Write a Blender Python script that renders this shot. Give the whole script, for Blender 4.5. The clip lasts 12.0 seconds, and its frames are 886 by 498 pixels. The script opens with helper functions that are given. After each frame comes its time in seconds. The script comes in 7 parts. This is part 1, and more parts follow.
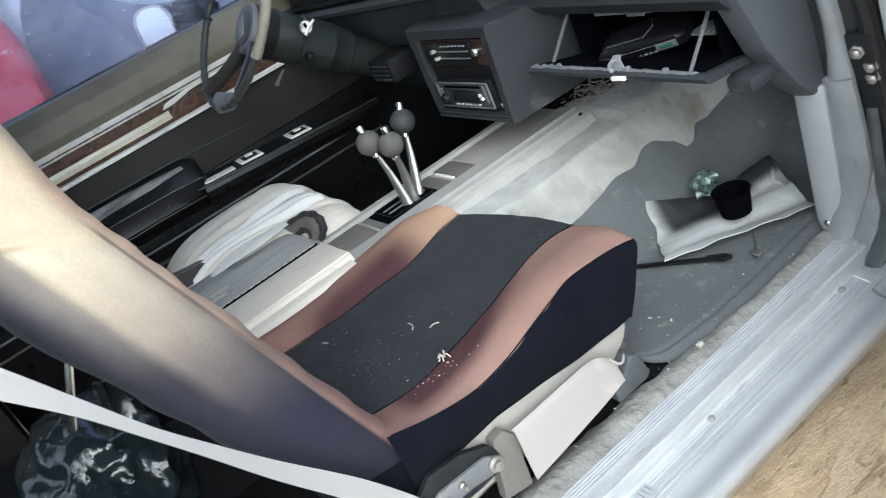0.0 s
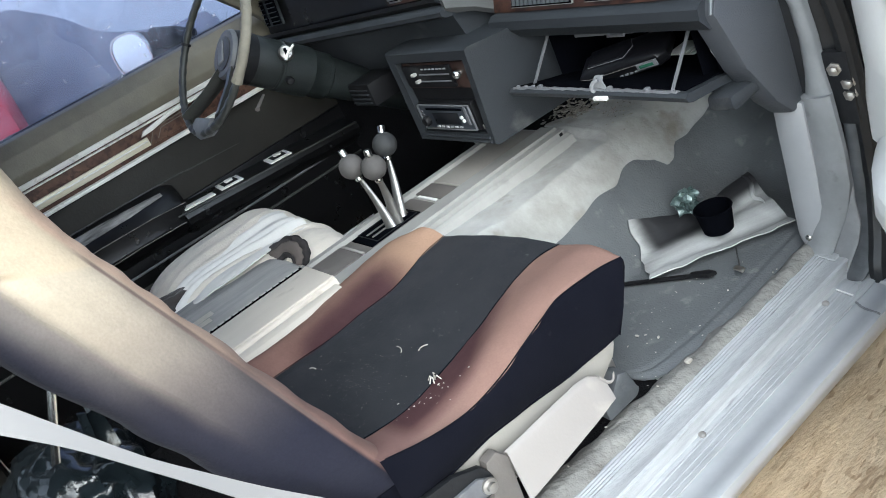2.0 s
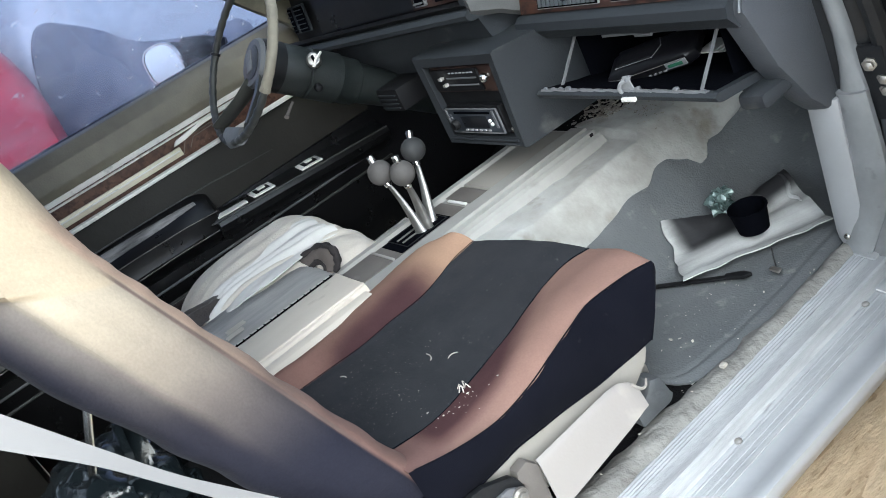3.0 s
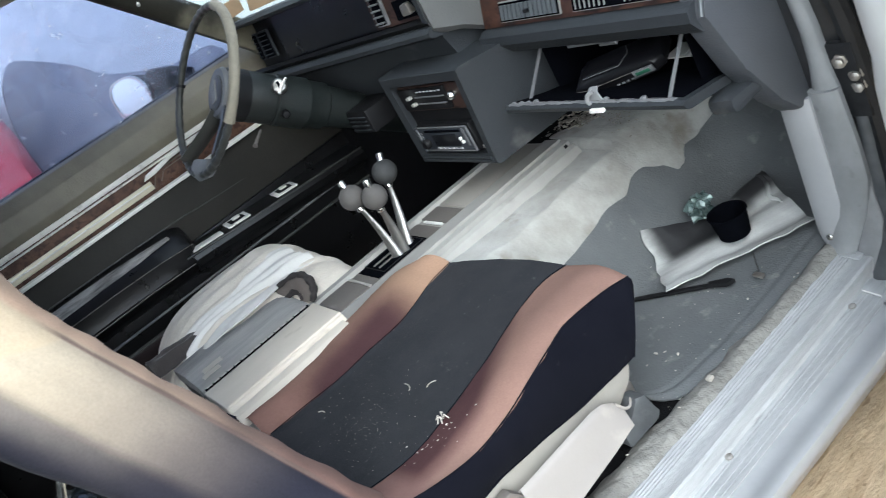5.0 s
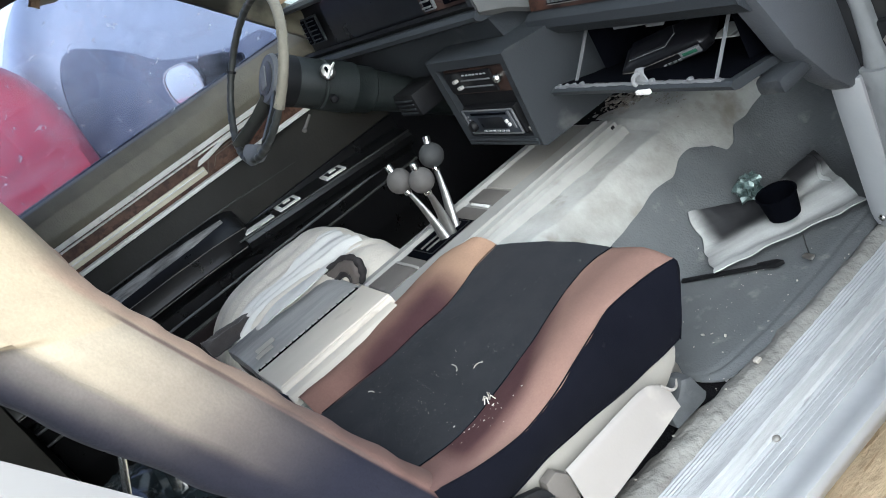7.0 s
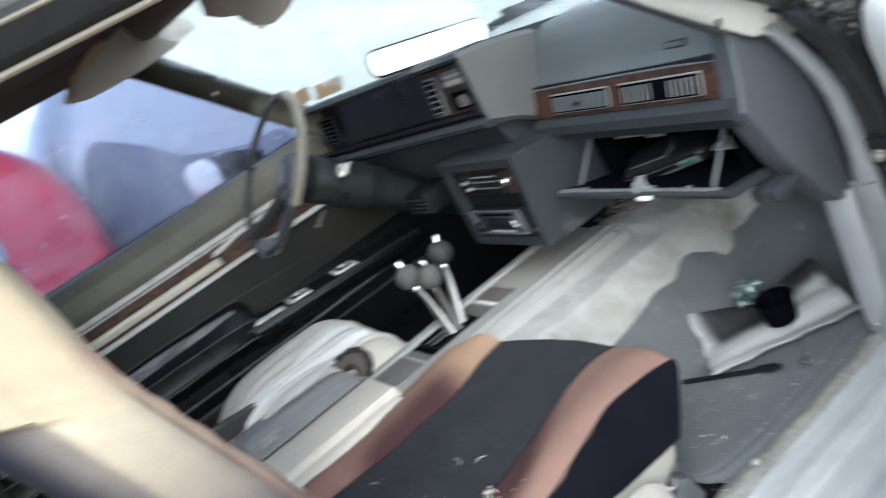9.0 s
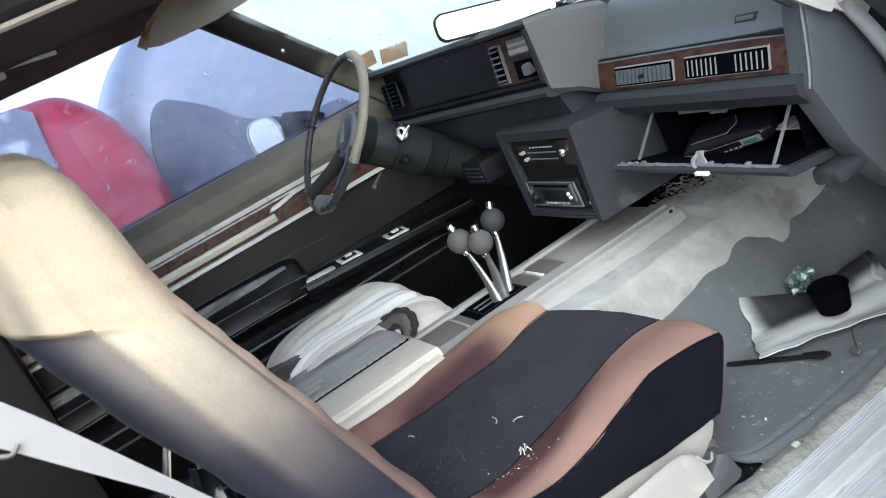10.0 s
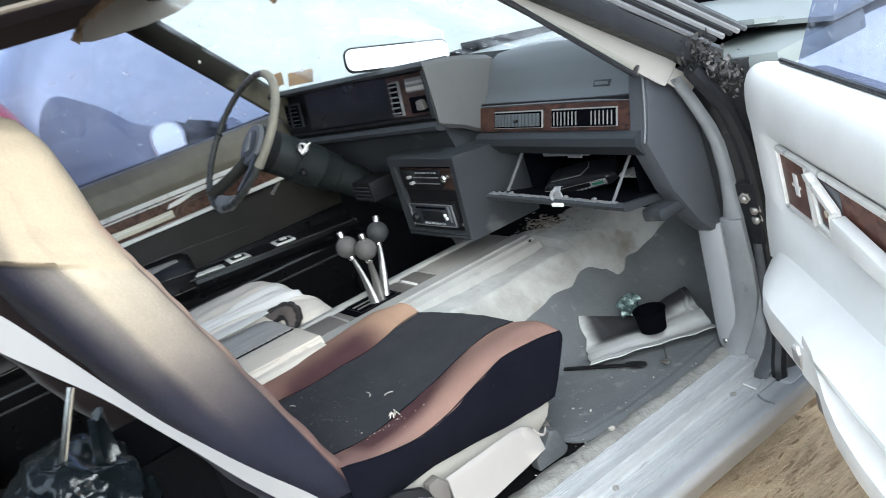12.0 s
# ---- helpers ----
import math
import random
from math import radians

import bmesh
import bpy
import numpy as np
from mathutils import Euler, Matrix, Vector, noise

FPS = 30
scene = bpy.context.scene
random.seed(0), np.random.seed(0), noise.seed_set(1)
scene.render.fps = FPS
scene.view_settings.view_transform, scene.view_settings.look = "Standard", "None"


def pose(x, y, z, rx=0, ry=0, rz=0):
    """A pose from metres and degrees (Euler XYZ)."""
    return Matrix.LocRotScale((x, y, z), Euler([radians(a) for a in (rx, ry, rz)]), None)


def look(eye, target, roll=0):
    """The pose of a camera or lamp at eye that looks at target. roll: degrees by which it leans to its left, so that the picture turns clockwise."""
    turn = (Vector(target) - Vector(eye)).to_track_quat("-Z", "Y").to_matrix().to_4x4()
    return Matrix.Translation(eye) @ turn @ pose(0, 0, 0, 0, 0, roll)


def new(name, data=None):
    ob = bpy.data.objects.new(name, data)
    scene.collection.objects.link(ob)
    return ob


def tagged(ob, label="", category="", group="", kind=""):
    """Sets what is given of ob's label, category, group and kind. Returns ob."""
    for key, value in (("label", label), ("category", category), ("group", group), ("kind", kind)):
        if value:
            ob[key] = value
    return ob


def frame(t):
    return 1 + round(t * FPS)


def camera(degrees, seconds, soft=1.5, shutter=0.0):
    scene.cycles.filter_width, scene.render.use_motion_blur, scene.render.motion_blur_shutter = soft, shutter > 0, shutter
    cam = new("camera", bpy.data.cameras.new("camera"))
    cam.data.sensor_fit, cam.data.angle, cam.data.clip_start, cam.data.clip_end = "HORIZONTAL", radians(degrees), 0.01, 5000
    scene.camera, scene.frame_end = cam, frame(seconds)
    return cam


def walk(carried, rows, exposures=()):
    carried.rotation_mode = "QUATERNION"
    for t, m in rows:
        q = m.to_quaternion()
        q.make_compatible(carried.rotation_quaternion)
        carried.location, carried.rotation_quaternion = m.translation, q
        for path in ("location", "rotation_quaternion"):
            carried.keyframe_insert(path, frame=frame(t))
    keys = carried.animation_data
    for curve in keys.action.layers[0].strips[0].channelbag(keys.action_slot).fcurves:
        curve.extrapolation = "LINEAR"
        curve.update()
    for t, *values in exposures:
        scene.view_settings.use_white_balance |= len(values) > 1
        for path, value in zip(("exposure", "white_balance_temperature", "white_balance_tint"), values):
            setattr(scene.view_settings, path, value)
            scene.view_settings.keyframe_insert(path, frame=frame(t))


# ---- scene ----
cam = camera(53.3, 12.0, 0.9, 0.45)
PATH = [
    (0, (1.579, -1.076, 1.255), (-0.064, -0.32, 0.402), -25.3),
    (0.5, (1.57, -1.089, 1.254), (-0.032, -0.254, 0.397), -24.6),
    (1, (1.577, -1.116, 1.26), (-0.04, -0.255, 0.458), -23.7),
    (1.5, (1.572, -1.107, 1.262), (-0.032, -0.24, 0.44), -23.8),
    (2, (1.566, -1.092, 1.26), (-0.053, -0.265, 0.428), -25.4),
    (2.5, (1.566, -1.077, 1.26), (-0.078, -0.288, 0.438), -26.2),
    (4.5, (1.568, -1.028, 1.265), (-0.144, -0.313, 0.517), -31.5),
    (5, (1.551, -1.006, 1.245), (-0.116, -0.227, 0.46), -30.6),
    (5.5, (1.549, -0.981, 1.248), (-0.091, -0.176, 0.434), -31.6),
    (6, (1.544, -0.977, 1.244), (-0.121, -0.223, 0.431), -32.9),
    (6.5, (1.552, -1.003, 1.247), (-0.15, -0.323, 0.447), -32.7),
    (8.5, (1.613, -1.011, 1.274), (-0.149, -0.28, 0.673), -29.7),
    (8.8, (1.614, -1.022, 1.272), (-0.073, -0.322, 0.750), -29.9),
    (8.9, (1.614, -1.026, 1.272), (-0.078, -0.333, 0.757), -30.0),
    (9, (1.615, -1.030, 1.271), (-0.040, -0.277, 0.718), -29.7),
    (9.1, (1.615, -1.034, 1.270), (-0.006, -0.213, 0.715), -30.1),
    (9.2, (1.615, -1.038, 1.270), (-0.046, -0.303, 0.712), -30.4),
    (9.3, (1.615, -1.041, 1.269), (-0.075, -0.359, 0.733), -30.1),
    (9.5, (1.616, -1.049, 1.268), (-0.198, -0.375, 0.764), -29.3),
    (10, (1.629, -1.063, 1.228), (-0.167, -0.372, 0.68), -26.5),
    (10.5, (1.691, -1.203, 1.236), (-0.09, -0.454, 0.718), -20.3),
    (11, (1.716, -1.246, 1.233), (0.021, -0.345, 0.673), -16.2),
    (11.5, (1.732, -1.281, 1.256), (0.172, -0.196, 0.632), -16.1),
    (12, (1.846, -1.254, 1.248), (0.201, -0.271, 0.677), -18.1),
]
walk(cam, [(t, look(eye, goal, roll)) for t, eye, goal, roll in PATH], [(0.0, 2.12, 6000, 4), (12.0, 2.12, 6000, 4)])

# ---- light ----
world = bpy.data.worlds.new("world")
scene.world = world
world.use_nodes = True
wn, wl = world.node_tree.nodes, world.node_tree.links
wn.clear()
sky = wn.new("ShaderNodeTexSky")
sky.sky_type, sky.sun_disc = "NISHITA", False
sky.sun_elevation, sky.sun_rotation = radians(37), radians(114)
sky.air_density, sky.dust_density = 1.0, 1.5
grey = wn.new("ShaderNodeRGBToBW")
mixw = wn.new("ShaderNodeMixRGB")
mixw.inputs["Fac"].default_value = 0.72
bgw, outw = wn.new("ShaderNodeBackground"), wn.new("ShaderNodeOutputWorld")
bgw.inputs["Strength"].default_value = 0.15
wl.new(sky.outputs["Color"], grey.inputs["Color"])
wl.new(sky.outputs["Color"], mixw.inputs["Color1"])
wl.new(grey.outputs["Val"], mixw.inputs["Color2"])
wl.new(mixw.outputs["Color"], bgw.inputs["Color"])
wl.new(bgw.outputs["Background"], outw.inputs["Surface"])
sun = new("sun", bpy.data.lights.new("sun", "SUN"))
sun.data.energy, sun.data.angle, sun.data.color = 0.66, radians(58), (1.0, 0.99, 0.97)
sun.matrix_world = look((4.75, -2.1, 3.9), (0, 0, 0))


# ---- materials ----
def mat(name, base, rough=0.6, metal=0.0, tint=None, scale=6.0, amount=0.5, fine=90.0, bump=0.15, spots=None, spot_scale=14.0, spot_at=0.62,
        sheen=0.0, stretch=None, coat=0.0, spec=0.5, vary=0.0):
    """A worn surface: base drifting to tint in broad clouds, optional spots of dirt, a fine grain in relief."""
    m = bpy.data.materials.new(name)
    m.use_nodes = True
    n, l = m.node_tree.nodes, m.node_tree.links
    b = n["Principled BSDF"]
    co = n.new("ShaderNodeTexCoord")
    mp = n.new("ShaderNodeMapping")
    if stretch:
        mp.inputs["Scale"].default_value = stretch
    l.new(co.outputs["Object"], mp.inputs["Vector"])
    big = n.new("ShaderNodeTexNoise")
    big.inputs["Scale"].default_value, big.inputs["Detail"].default_value, big.inputs["Roughness"].default_value = scale, 6, 0.62
    l.new(mp.outputs["Vector"], big.inputs["Vector"])
    ramp = n.new("ShaderNodeValToRGB")
    ramp.color_ramp.elements[0].position, ramp.color_ramp.elements[1].position = 0.5 - 0.22, 0.5 + 0.22
    tint = tint or [c * 0.72 for c in base]
    ramp.color_ramp.elements[0].color = (*[c * amount + d * (1 - amount) for c, d in zip(tint, base)], 1)
    ramp.color_ramp.elements[1].color = (*base, 1)
    l.new(big.outputs["Fac"], ramp.inputs["Fac"])
    colour = ramp.outputs["Color"]
    if spots:
        sp = n.new("ShaderNodeTexNoise")
        sp.inputs["Scale"].default_value, sp.inputs["Detail"].default_value = spot_scale, 8
        l.new(mp.outputs["Vector"], sp.inputs["Vector"])
        sr = n.new("ShaderNodeValToRGB")
        sr.color_ramp.elements[0].position, sr.color_ramp.elements[1].position = spot_at, spot_at + 0.12
        l.new(sp.outputs["Fac"], sr.inputs["Fac"])
        mx = n.new("ShaderNodeMixRGB")
        l.new(sr.outputs["Color"], mx.inputs["Fac"])
        l.new(colour, mx.inputs["Color1"])
        mx.inputs["Color2"].default_value = (*spots, 1)
        colour = mx.outputs["Color"]
    if vary:
        info, hv = n.new("ShaderNodeNewGeometry"), n.new("ShaderNodeHueSaturation")
        mr = n.new("ShaderNodeMapRange")
        mr.inputs["To Min"].default_value, mr.inputs["To Max"].default_value = 1 - vary, 1 + vary
        l.new(info.outputs["Random Per Island"], mr.inputs["Value"])
        l.new(mr.outputs["Result"], hv.inputs["Value"])
        l.new(colour, hv.inputs["Color"])
        colour = hv.outputs["Color"]
    l.new(colour, b.inputs["Base Color"])
    fn = n.new("ShaderNodeTexNoise")
    fn.inputs["Scale"].default_value, fn.inputs["Detail"].default_value = fine, 4
    l.new(mp.outputs["Vector"], fn.inputs["Vector"])
    bp = n.new("ShaderNodeBump")
    bp.inputs["Strength"].default_value, bp.inputs["Distance"].default_value = bump, 0.004
    l.new(fn.outputs["Fac"], bp.inputs["Height"])
    l.new(bp.outputs["Normal"], b.inputs["Normal"])
    rr = n.new("ShaderNodeMapRange")
    rr.inputs["To Min"].default_value, rr.inputs["To Max"].default_value = max(0.03, rough - 0.12), min(1, rough + 0.12)
    l.new(big.outputs["Fac"], rr.inputs["Value"])
    l.new(rr.outputs["Result"], b.inputs["Roughness"])
    b.inputs["Metallic"].default_value = metal
    b.inputs["Specular IOR Level"].default_value = spec
    b.inputs["Sheen Weight"].default_value = sheen
    b.inputs["Coat Weight"].default_value = coat
    return m


def glass(name, tint, gloss=0.04, share=0.04, film=0.0):
    """Clear pane with a little gloss and a patchy film of dust."""
    m = bpy.data.materials.new(name)
    m.use_nodes = True
    n, l = m.node_tree.nodes, m.node_tree.links
    n.clear()
    out, mx, my = n.new("ShaderNodeOutputMaterial"), n.new("ShaderNodeMixShader"), n.new("ShaderNodeMixShader")
    tr, gl, df = n.new("ShaderNodeBsdfTransparent"), n.new("ShaderNodeBsdfGlossy"), n.new("ShaderNodeBsdfTranslucent")
    tr.inputs["Color"].default_value, gl.inputs["Roughness"].default_value = (*[c ** 0.5 for c in tint], 1), gloss
    df.inputs["Color"].default_value = (0.75, 0.77, 0.80, 1)
    mx.inputs["Fac"].default_value = share
    co, ns, mr = n.new("ShaderNodeTexCoord"), n.new("ShaderNodeTexNoise"), n.new("ShaderNodeMapRange")
    ns.inputs["Scale"].default_value, ns.inputs["Detail"].default_value, ns.inputs["Distortion"].default_value = 5.0, 8, 1.2
    mr.inputs["From Min"].default_value, mr.inputs["From Max"].default_value, mr.inputs["To Max"].default_value = 0.42, 0.72, film
    l.new(co.outputs["Object"], ns.inputs["Vector"])
    l.new(ns.outputs["Fac"], mr.inputs["Value"])
    sp, sr, sm = n.new("ShaderNodeTexNoise"), n.new("ShaderNodeMapRange"), n.new("ShaderNodeMath")
    sp.inputs["Scale"].default_value, sp.inputs["Detail"].default_value, sp.inputs["Distortion"].default_value = 46.0, 6, 0.8
    sr.inputs["From Min"].default_value, sr.inputs["From Max"].default_value, sr.inputs["To Max"].default_value = 0.63, 0.70, film * 1.6
    sm.operation = "ADD"
    l.new(co.outputs["Object"], sp.inputs["Vector"])
    l.new(sp.outputs["Fac"], sr.inputs["Value"])
    l.new(mr.outputs["Result"], sm.inputs[0])
    l.new(sr.outputs["Result"], sm.inputs[1])
    l.new(sm.outputs[0], my.inputs["Fac"])
    l.new(tr.outputs["BSDF"], mx.inputs[1])
    l.new(gl.outputs["BSDF"], mx.inputs[2])
    l.new(mx.outputs["Shader"], my.inputs[1])
    l.new(df.outputs["BSDF"], my.inputs[2])
    l.new(my.outputs["Shader"], out.inputs["Surface"])
    return m


def wood_trim(name, dark, light):
    m = mat(name, light, 0.5, spec=0.25, tint=dark, scale=16, amount=1.0, fine=60, bump=0.05, stretch=(1.0, 2.0, 2.0), spots=dark, spot_scale=34, spot_at=0.50)
    return m


NAVY = mat("navy_velour", (0.0036, 0.004, 0.0072), 0.95, tint=(0.007, 0.0073, 0.0115), scale=10, amount=0.6, fine=640, bump=0.2, sheen=0.01, spec=0.05, spots=(0.03, 0.03, 0.035), spot_scale=40, spot_at=0.68)
CHAR = mat("charcoal_velour", (0.0165, 0.0175, 0.0212), 0.95, tint=(0.027, 0.028, 0.032), scale=12, amount=0.8, fine=640, bump=0.25, sheen=0.03, spec=0.15, spots=(0.075, 0.075, 0.075), spot_scale=110, spot_at=0.655)
def lay_tones(m, rules):
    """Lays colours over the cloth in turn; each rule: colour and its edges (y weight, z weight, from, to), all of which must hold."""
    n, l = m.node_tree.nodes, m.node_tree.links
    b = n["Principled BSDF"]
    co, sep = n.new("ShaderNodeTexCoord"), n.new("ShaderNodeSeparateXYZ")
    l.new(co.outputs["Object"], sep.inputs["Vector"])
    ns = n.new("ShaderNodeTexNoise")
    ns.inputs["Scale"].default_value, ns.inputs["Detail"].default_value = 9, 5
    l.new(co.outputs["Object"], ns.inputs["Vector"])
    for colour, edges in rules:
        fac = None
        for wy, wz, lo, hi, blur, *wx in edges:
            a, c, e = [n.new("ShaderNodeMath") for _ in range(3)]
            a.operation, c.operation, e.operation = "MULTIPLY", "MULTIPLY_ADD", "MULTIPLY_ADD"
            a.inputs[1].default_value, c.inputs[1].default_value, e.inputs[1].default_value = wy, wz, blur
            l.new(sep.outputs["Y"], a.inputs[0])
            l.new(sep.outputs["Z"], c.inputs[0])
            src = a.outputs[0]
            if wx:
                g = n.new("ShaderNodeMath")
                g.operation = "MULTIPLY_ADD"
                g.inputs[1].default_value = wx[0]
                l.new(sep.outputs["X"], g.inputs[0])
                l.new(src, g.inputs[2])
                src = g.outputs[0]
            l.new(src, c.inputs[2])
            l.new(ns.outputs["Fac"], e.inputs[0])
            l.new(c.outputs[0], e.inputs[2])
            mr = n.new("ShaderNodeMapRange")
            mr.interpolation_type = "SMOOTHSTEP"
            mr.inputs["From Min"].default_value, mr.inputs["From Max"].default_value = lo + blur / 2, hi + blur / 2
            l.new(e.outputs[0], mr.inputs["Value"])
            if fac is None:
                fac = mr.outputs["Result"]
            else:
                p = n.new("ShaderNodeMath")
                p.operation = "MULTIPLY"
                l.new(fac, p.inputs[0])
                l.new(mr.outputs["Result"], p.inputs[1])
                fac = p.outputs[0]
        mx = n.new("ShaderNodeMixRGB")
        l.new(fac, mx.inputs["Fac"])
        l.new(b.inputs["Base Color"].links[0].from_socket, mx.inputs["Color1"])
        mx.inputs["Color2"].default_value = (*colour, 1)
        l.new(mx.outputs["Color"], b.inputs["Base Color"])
    # brushed pile: broad and fine mottling
    for scale, low, high in ((38, 0.97, 1.025), (300, 0.94, 1.05)):
        pn, pr, pm = n.new("ShaderNodeTexNoise"), n.new("ShaderNodeMapRange"), n.new("ShaderNodeHueSaturation")
        pn.inputs["Scale"].default_value, pn.inputs["Detail"].default_value = scale, 5
        pr.inputs["From Min"].default_value, pr.inputs["From Max"].default_value = 0.3, 0.7
        pr.inputs["To Min"].default_value, pr.inputs["To Max"].default_value = low, high
        l.new(co.outputs["Object"], pn.inputs["Vector"])
        l.new(pn.outputs["Fac"], pr.inputs["Value"])
        l.new(pr.outputs["Result"], pm.inputs["Value"])
        l.new(b.inputs["Base Color"].links[0].from_socket, pm.inputs["Color"])
        l.new(pm.outputs["Color"], b.inputs["Base Color"])


# navy cloth, bleached cream ahead of the side crease and over the head support, pink on the front roll; shade behind
# the crease and at the head's rear is painted in
BACKF = mat("bleached_shaded_velour", (0.014, 0.0145, 0.024), 0.93, tint=(0.018, 0.018, 0.028), scale=10, amount=0.6, fine=150, bump=0.26, sheen=0.03, spec=0.15)
lay_tones(BACKF, [((0.034, 0.030, 0.034), [(1.0, 0.36, -0.765, -0.690, 0.02), (0.0, 1.0, 0.66, 0.92, 0.05)]),
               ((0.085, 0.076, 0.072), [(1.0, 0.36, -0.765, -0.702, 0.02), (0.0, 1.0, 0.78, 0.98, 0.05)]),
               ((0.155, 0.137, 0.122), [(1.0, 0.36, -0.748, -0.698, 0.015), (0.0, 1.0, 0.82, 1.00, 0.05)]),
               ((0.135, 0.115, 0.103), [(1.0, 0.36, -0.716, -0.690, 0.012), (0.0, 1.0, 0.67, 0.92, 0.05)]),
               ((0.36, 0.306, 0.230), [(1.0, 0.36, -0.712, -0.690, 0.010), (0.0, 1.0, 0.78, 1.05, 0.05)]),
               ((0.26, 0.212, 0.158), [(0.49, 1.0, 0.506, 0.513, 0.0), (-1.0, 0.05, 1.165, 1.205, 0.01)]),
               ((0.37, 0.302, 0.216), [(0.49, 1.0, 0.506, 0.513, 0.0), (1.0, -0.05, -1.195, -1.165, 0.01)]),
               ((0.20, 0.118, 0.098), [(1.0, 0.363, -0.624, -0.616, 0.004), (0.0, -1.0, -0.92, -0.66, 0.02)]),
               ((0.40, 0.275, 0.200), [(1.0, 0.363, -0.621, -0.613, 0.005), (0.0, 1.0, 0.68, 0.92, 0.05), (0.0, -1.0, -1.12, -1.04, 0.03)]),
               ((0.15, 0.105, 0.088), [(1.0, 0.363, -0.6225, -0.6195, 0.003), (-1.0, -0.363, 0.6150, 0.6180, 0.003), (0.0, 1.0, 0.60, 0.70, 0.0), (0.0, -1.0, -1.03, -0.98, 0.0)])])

# both copper rolls: crest highlight and inner-slope shade are painted into the colour
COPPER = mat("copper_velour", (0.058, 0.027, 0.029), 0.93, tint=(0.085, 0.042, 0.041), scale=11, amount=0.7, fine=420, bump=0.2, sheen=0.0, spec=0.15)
lay_tones(COPPER, [((0.155, 0.088, 0.077), [(0.14, 0.0, 0.435, 0.470, 0.010, 1.0)]),
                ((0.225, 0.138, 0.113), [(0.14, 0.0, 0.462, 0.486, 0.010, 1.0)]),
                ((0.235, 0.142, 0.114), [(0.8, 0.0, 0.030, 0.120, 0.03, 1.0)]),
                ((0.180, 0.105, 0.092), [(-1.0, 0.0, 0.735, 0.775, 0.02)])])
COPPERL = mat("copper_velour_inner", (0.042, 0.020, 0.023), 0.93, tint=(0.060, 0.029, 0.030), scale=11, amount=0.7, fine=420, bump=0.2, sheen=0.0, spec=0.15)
lay_tones(COPPERL, [((0.20, 0.120, 0.094), [(-0.16, 0.0, -0.035, 0.030, 0.02, -1.0)]),
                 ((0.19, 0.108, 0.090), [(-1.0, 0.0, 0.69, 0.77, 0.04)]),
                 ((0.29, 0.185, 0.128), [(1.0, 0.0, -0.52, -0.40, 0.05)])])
BROWNV = mat("brown_velour", (0.026, 0.017, 0.017), 0.95, scale=8, amount=0.7, fine=240, bump=0.4, sheen=0.2, spec=0.2)
BEIGE = mat("beige_vinyl", (0.47, 0.445, 0.41), 0.55, tint=(0.33, 0.30, 0.26), scale=7, amount=0.8, fine=160, bump=0.12, spots=(0.22, 0.19, 0.16), spot_scale=9, spot_at=0.66)
WHITEV = mat("white_vinyl", (0.86, 0.86, 0.84), 0.45, tint=(0.68, 0.67, 0.63), scale=4, amount=0.7, fine=140, bump=0.1, spots=(0.40, 0.38, 0.34), spot_scale=8, spot_at=0.68)
COVERP = mat("white_plastic", (0.295, 0.272, 0.257), 0.45, tint=(0.255, 0.236, 0.222), scale=8, amount=0.7, fine=200, bump=0.06, spots=(0.36, 0.33, 0.30), spot_scale=12, spot_at=0.68)
CONSOLE = mat("light_grey_plastic", (0.35, 0.342, 0.32), 0.5, tint=(0.245, 0.238, 0.225), scale=8, amount=0.8, fine=180, bump=0.1, spots=(0.2, 0.19, 0.18), spot_scale=10, spot_at=0.64)
LIDV = mat("grey_vinyl", (0.09, 0.093, 0.10), 0.55, tint=(0.17, 0.17, 0.175), scale=10, amount=0.8, fine=180, bump=0.15, spots=(0.30, 0.27, 0.23), spot_scale=16, spot_at=0.68)
LIDC = mat("warm_cream_vinyl", (0.60, 0.55, 0.48), 0.5, tint=(0.48, 0.43, 0.37), scale=6, amount=0.7, fine=170, bump=0.1, stretch=(2, 0.7, 2), spots=(0.34, 0.30, 0.25), spot_scale=13, spot_at=0.67)
LIDT = mat("scraped_grey_vinyl", (0.15, 0.152, 0.158), 0.5, tint=(0.34, 0.33, 0.315), scale=6, amount=0.9, fine=200, bump=0.15, stretch=(5, 0.7, 5), spots=(0.42, 0.38, 0.33), spot_scale=7, spot_at=0.69)
DASH = mat("dash_grey", (0.027, 0.030, 0.034), 0.56, tint=(0.018, 0.020, 0.023), scale=5, amount=0.7, fine=320, bump=0.25, spots=(0.07, 0.07, 0.07), spot_scale=9, spot_at=0.62, spec=0.25)
DASHL = mat("dash_pad_grey", (0.078, 0.087, 0.094), 0.5, tint=(0.058, 0.064, 0.069), scale=4, amount=0.7, fine=320, bump=0.25, spots=(0.12, 0.12, 0.12), spot_scale=5, spot_at=0.66)
# dash plastic lightened in colour to stand in for the glare on its end
ENDP = mat("dash_end_glare_plastic", (0.058, 0.062, 0.070), 0.42, tint=(0.034, 0.036, 0.041), scale=5, amount=0.7, fine=320, bump=0.2, spec=0.4)
PODG = mat("pod_grey", (0.078, 0.078, 0.077), 0.5, tint=(0.058, 0.058, 0.059), scale=6, amount=0.7, fine=300, bump=0.2)
BLACK = mat("black_plastic", (0.006, 0.006, 0.007), 0.5, tint=(0.014, 0.014, 0.015), scale=9, amount=0.5, fine=220, bump=0.1, spots=(0.05, 0.05, 0.05), spot_scale=12, spot_at=0.66, spec=0.18)
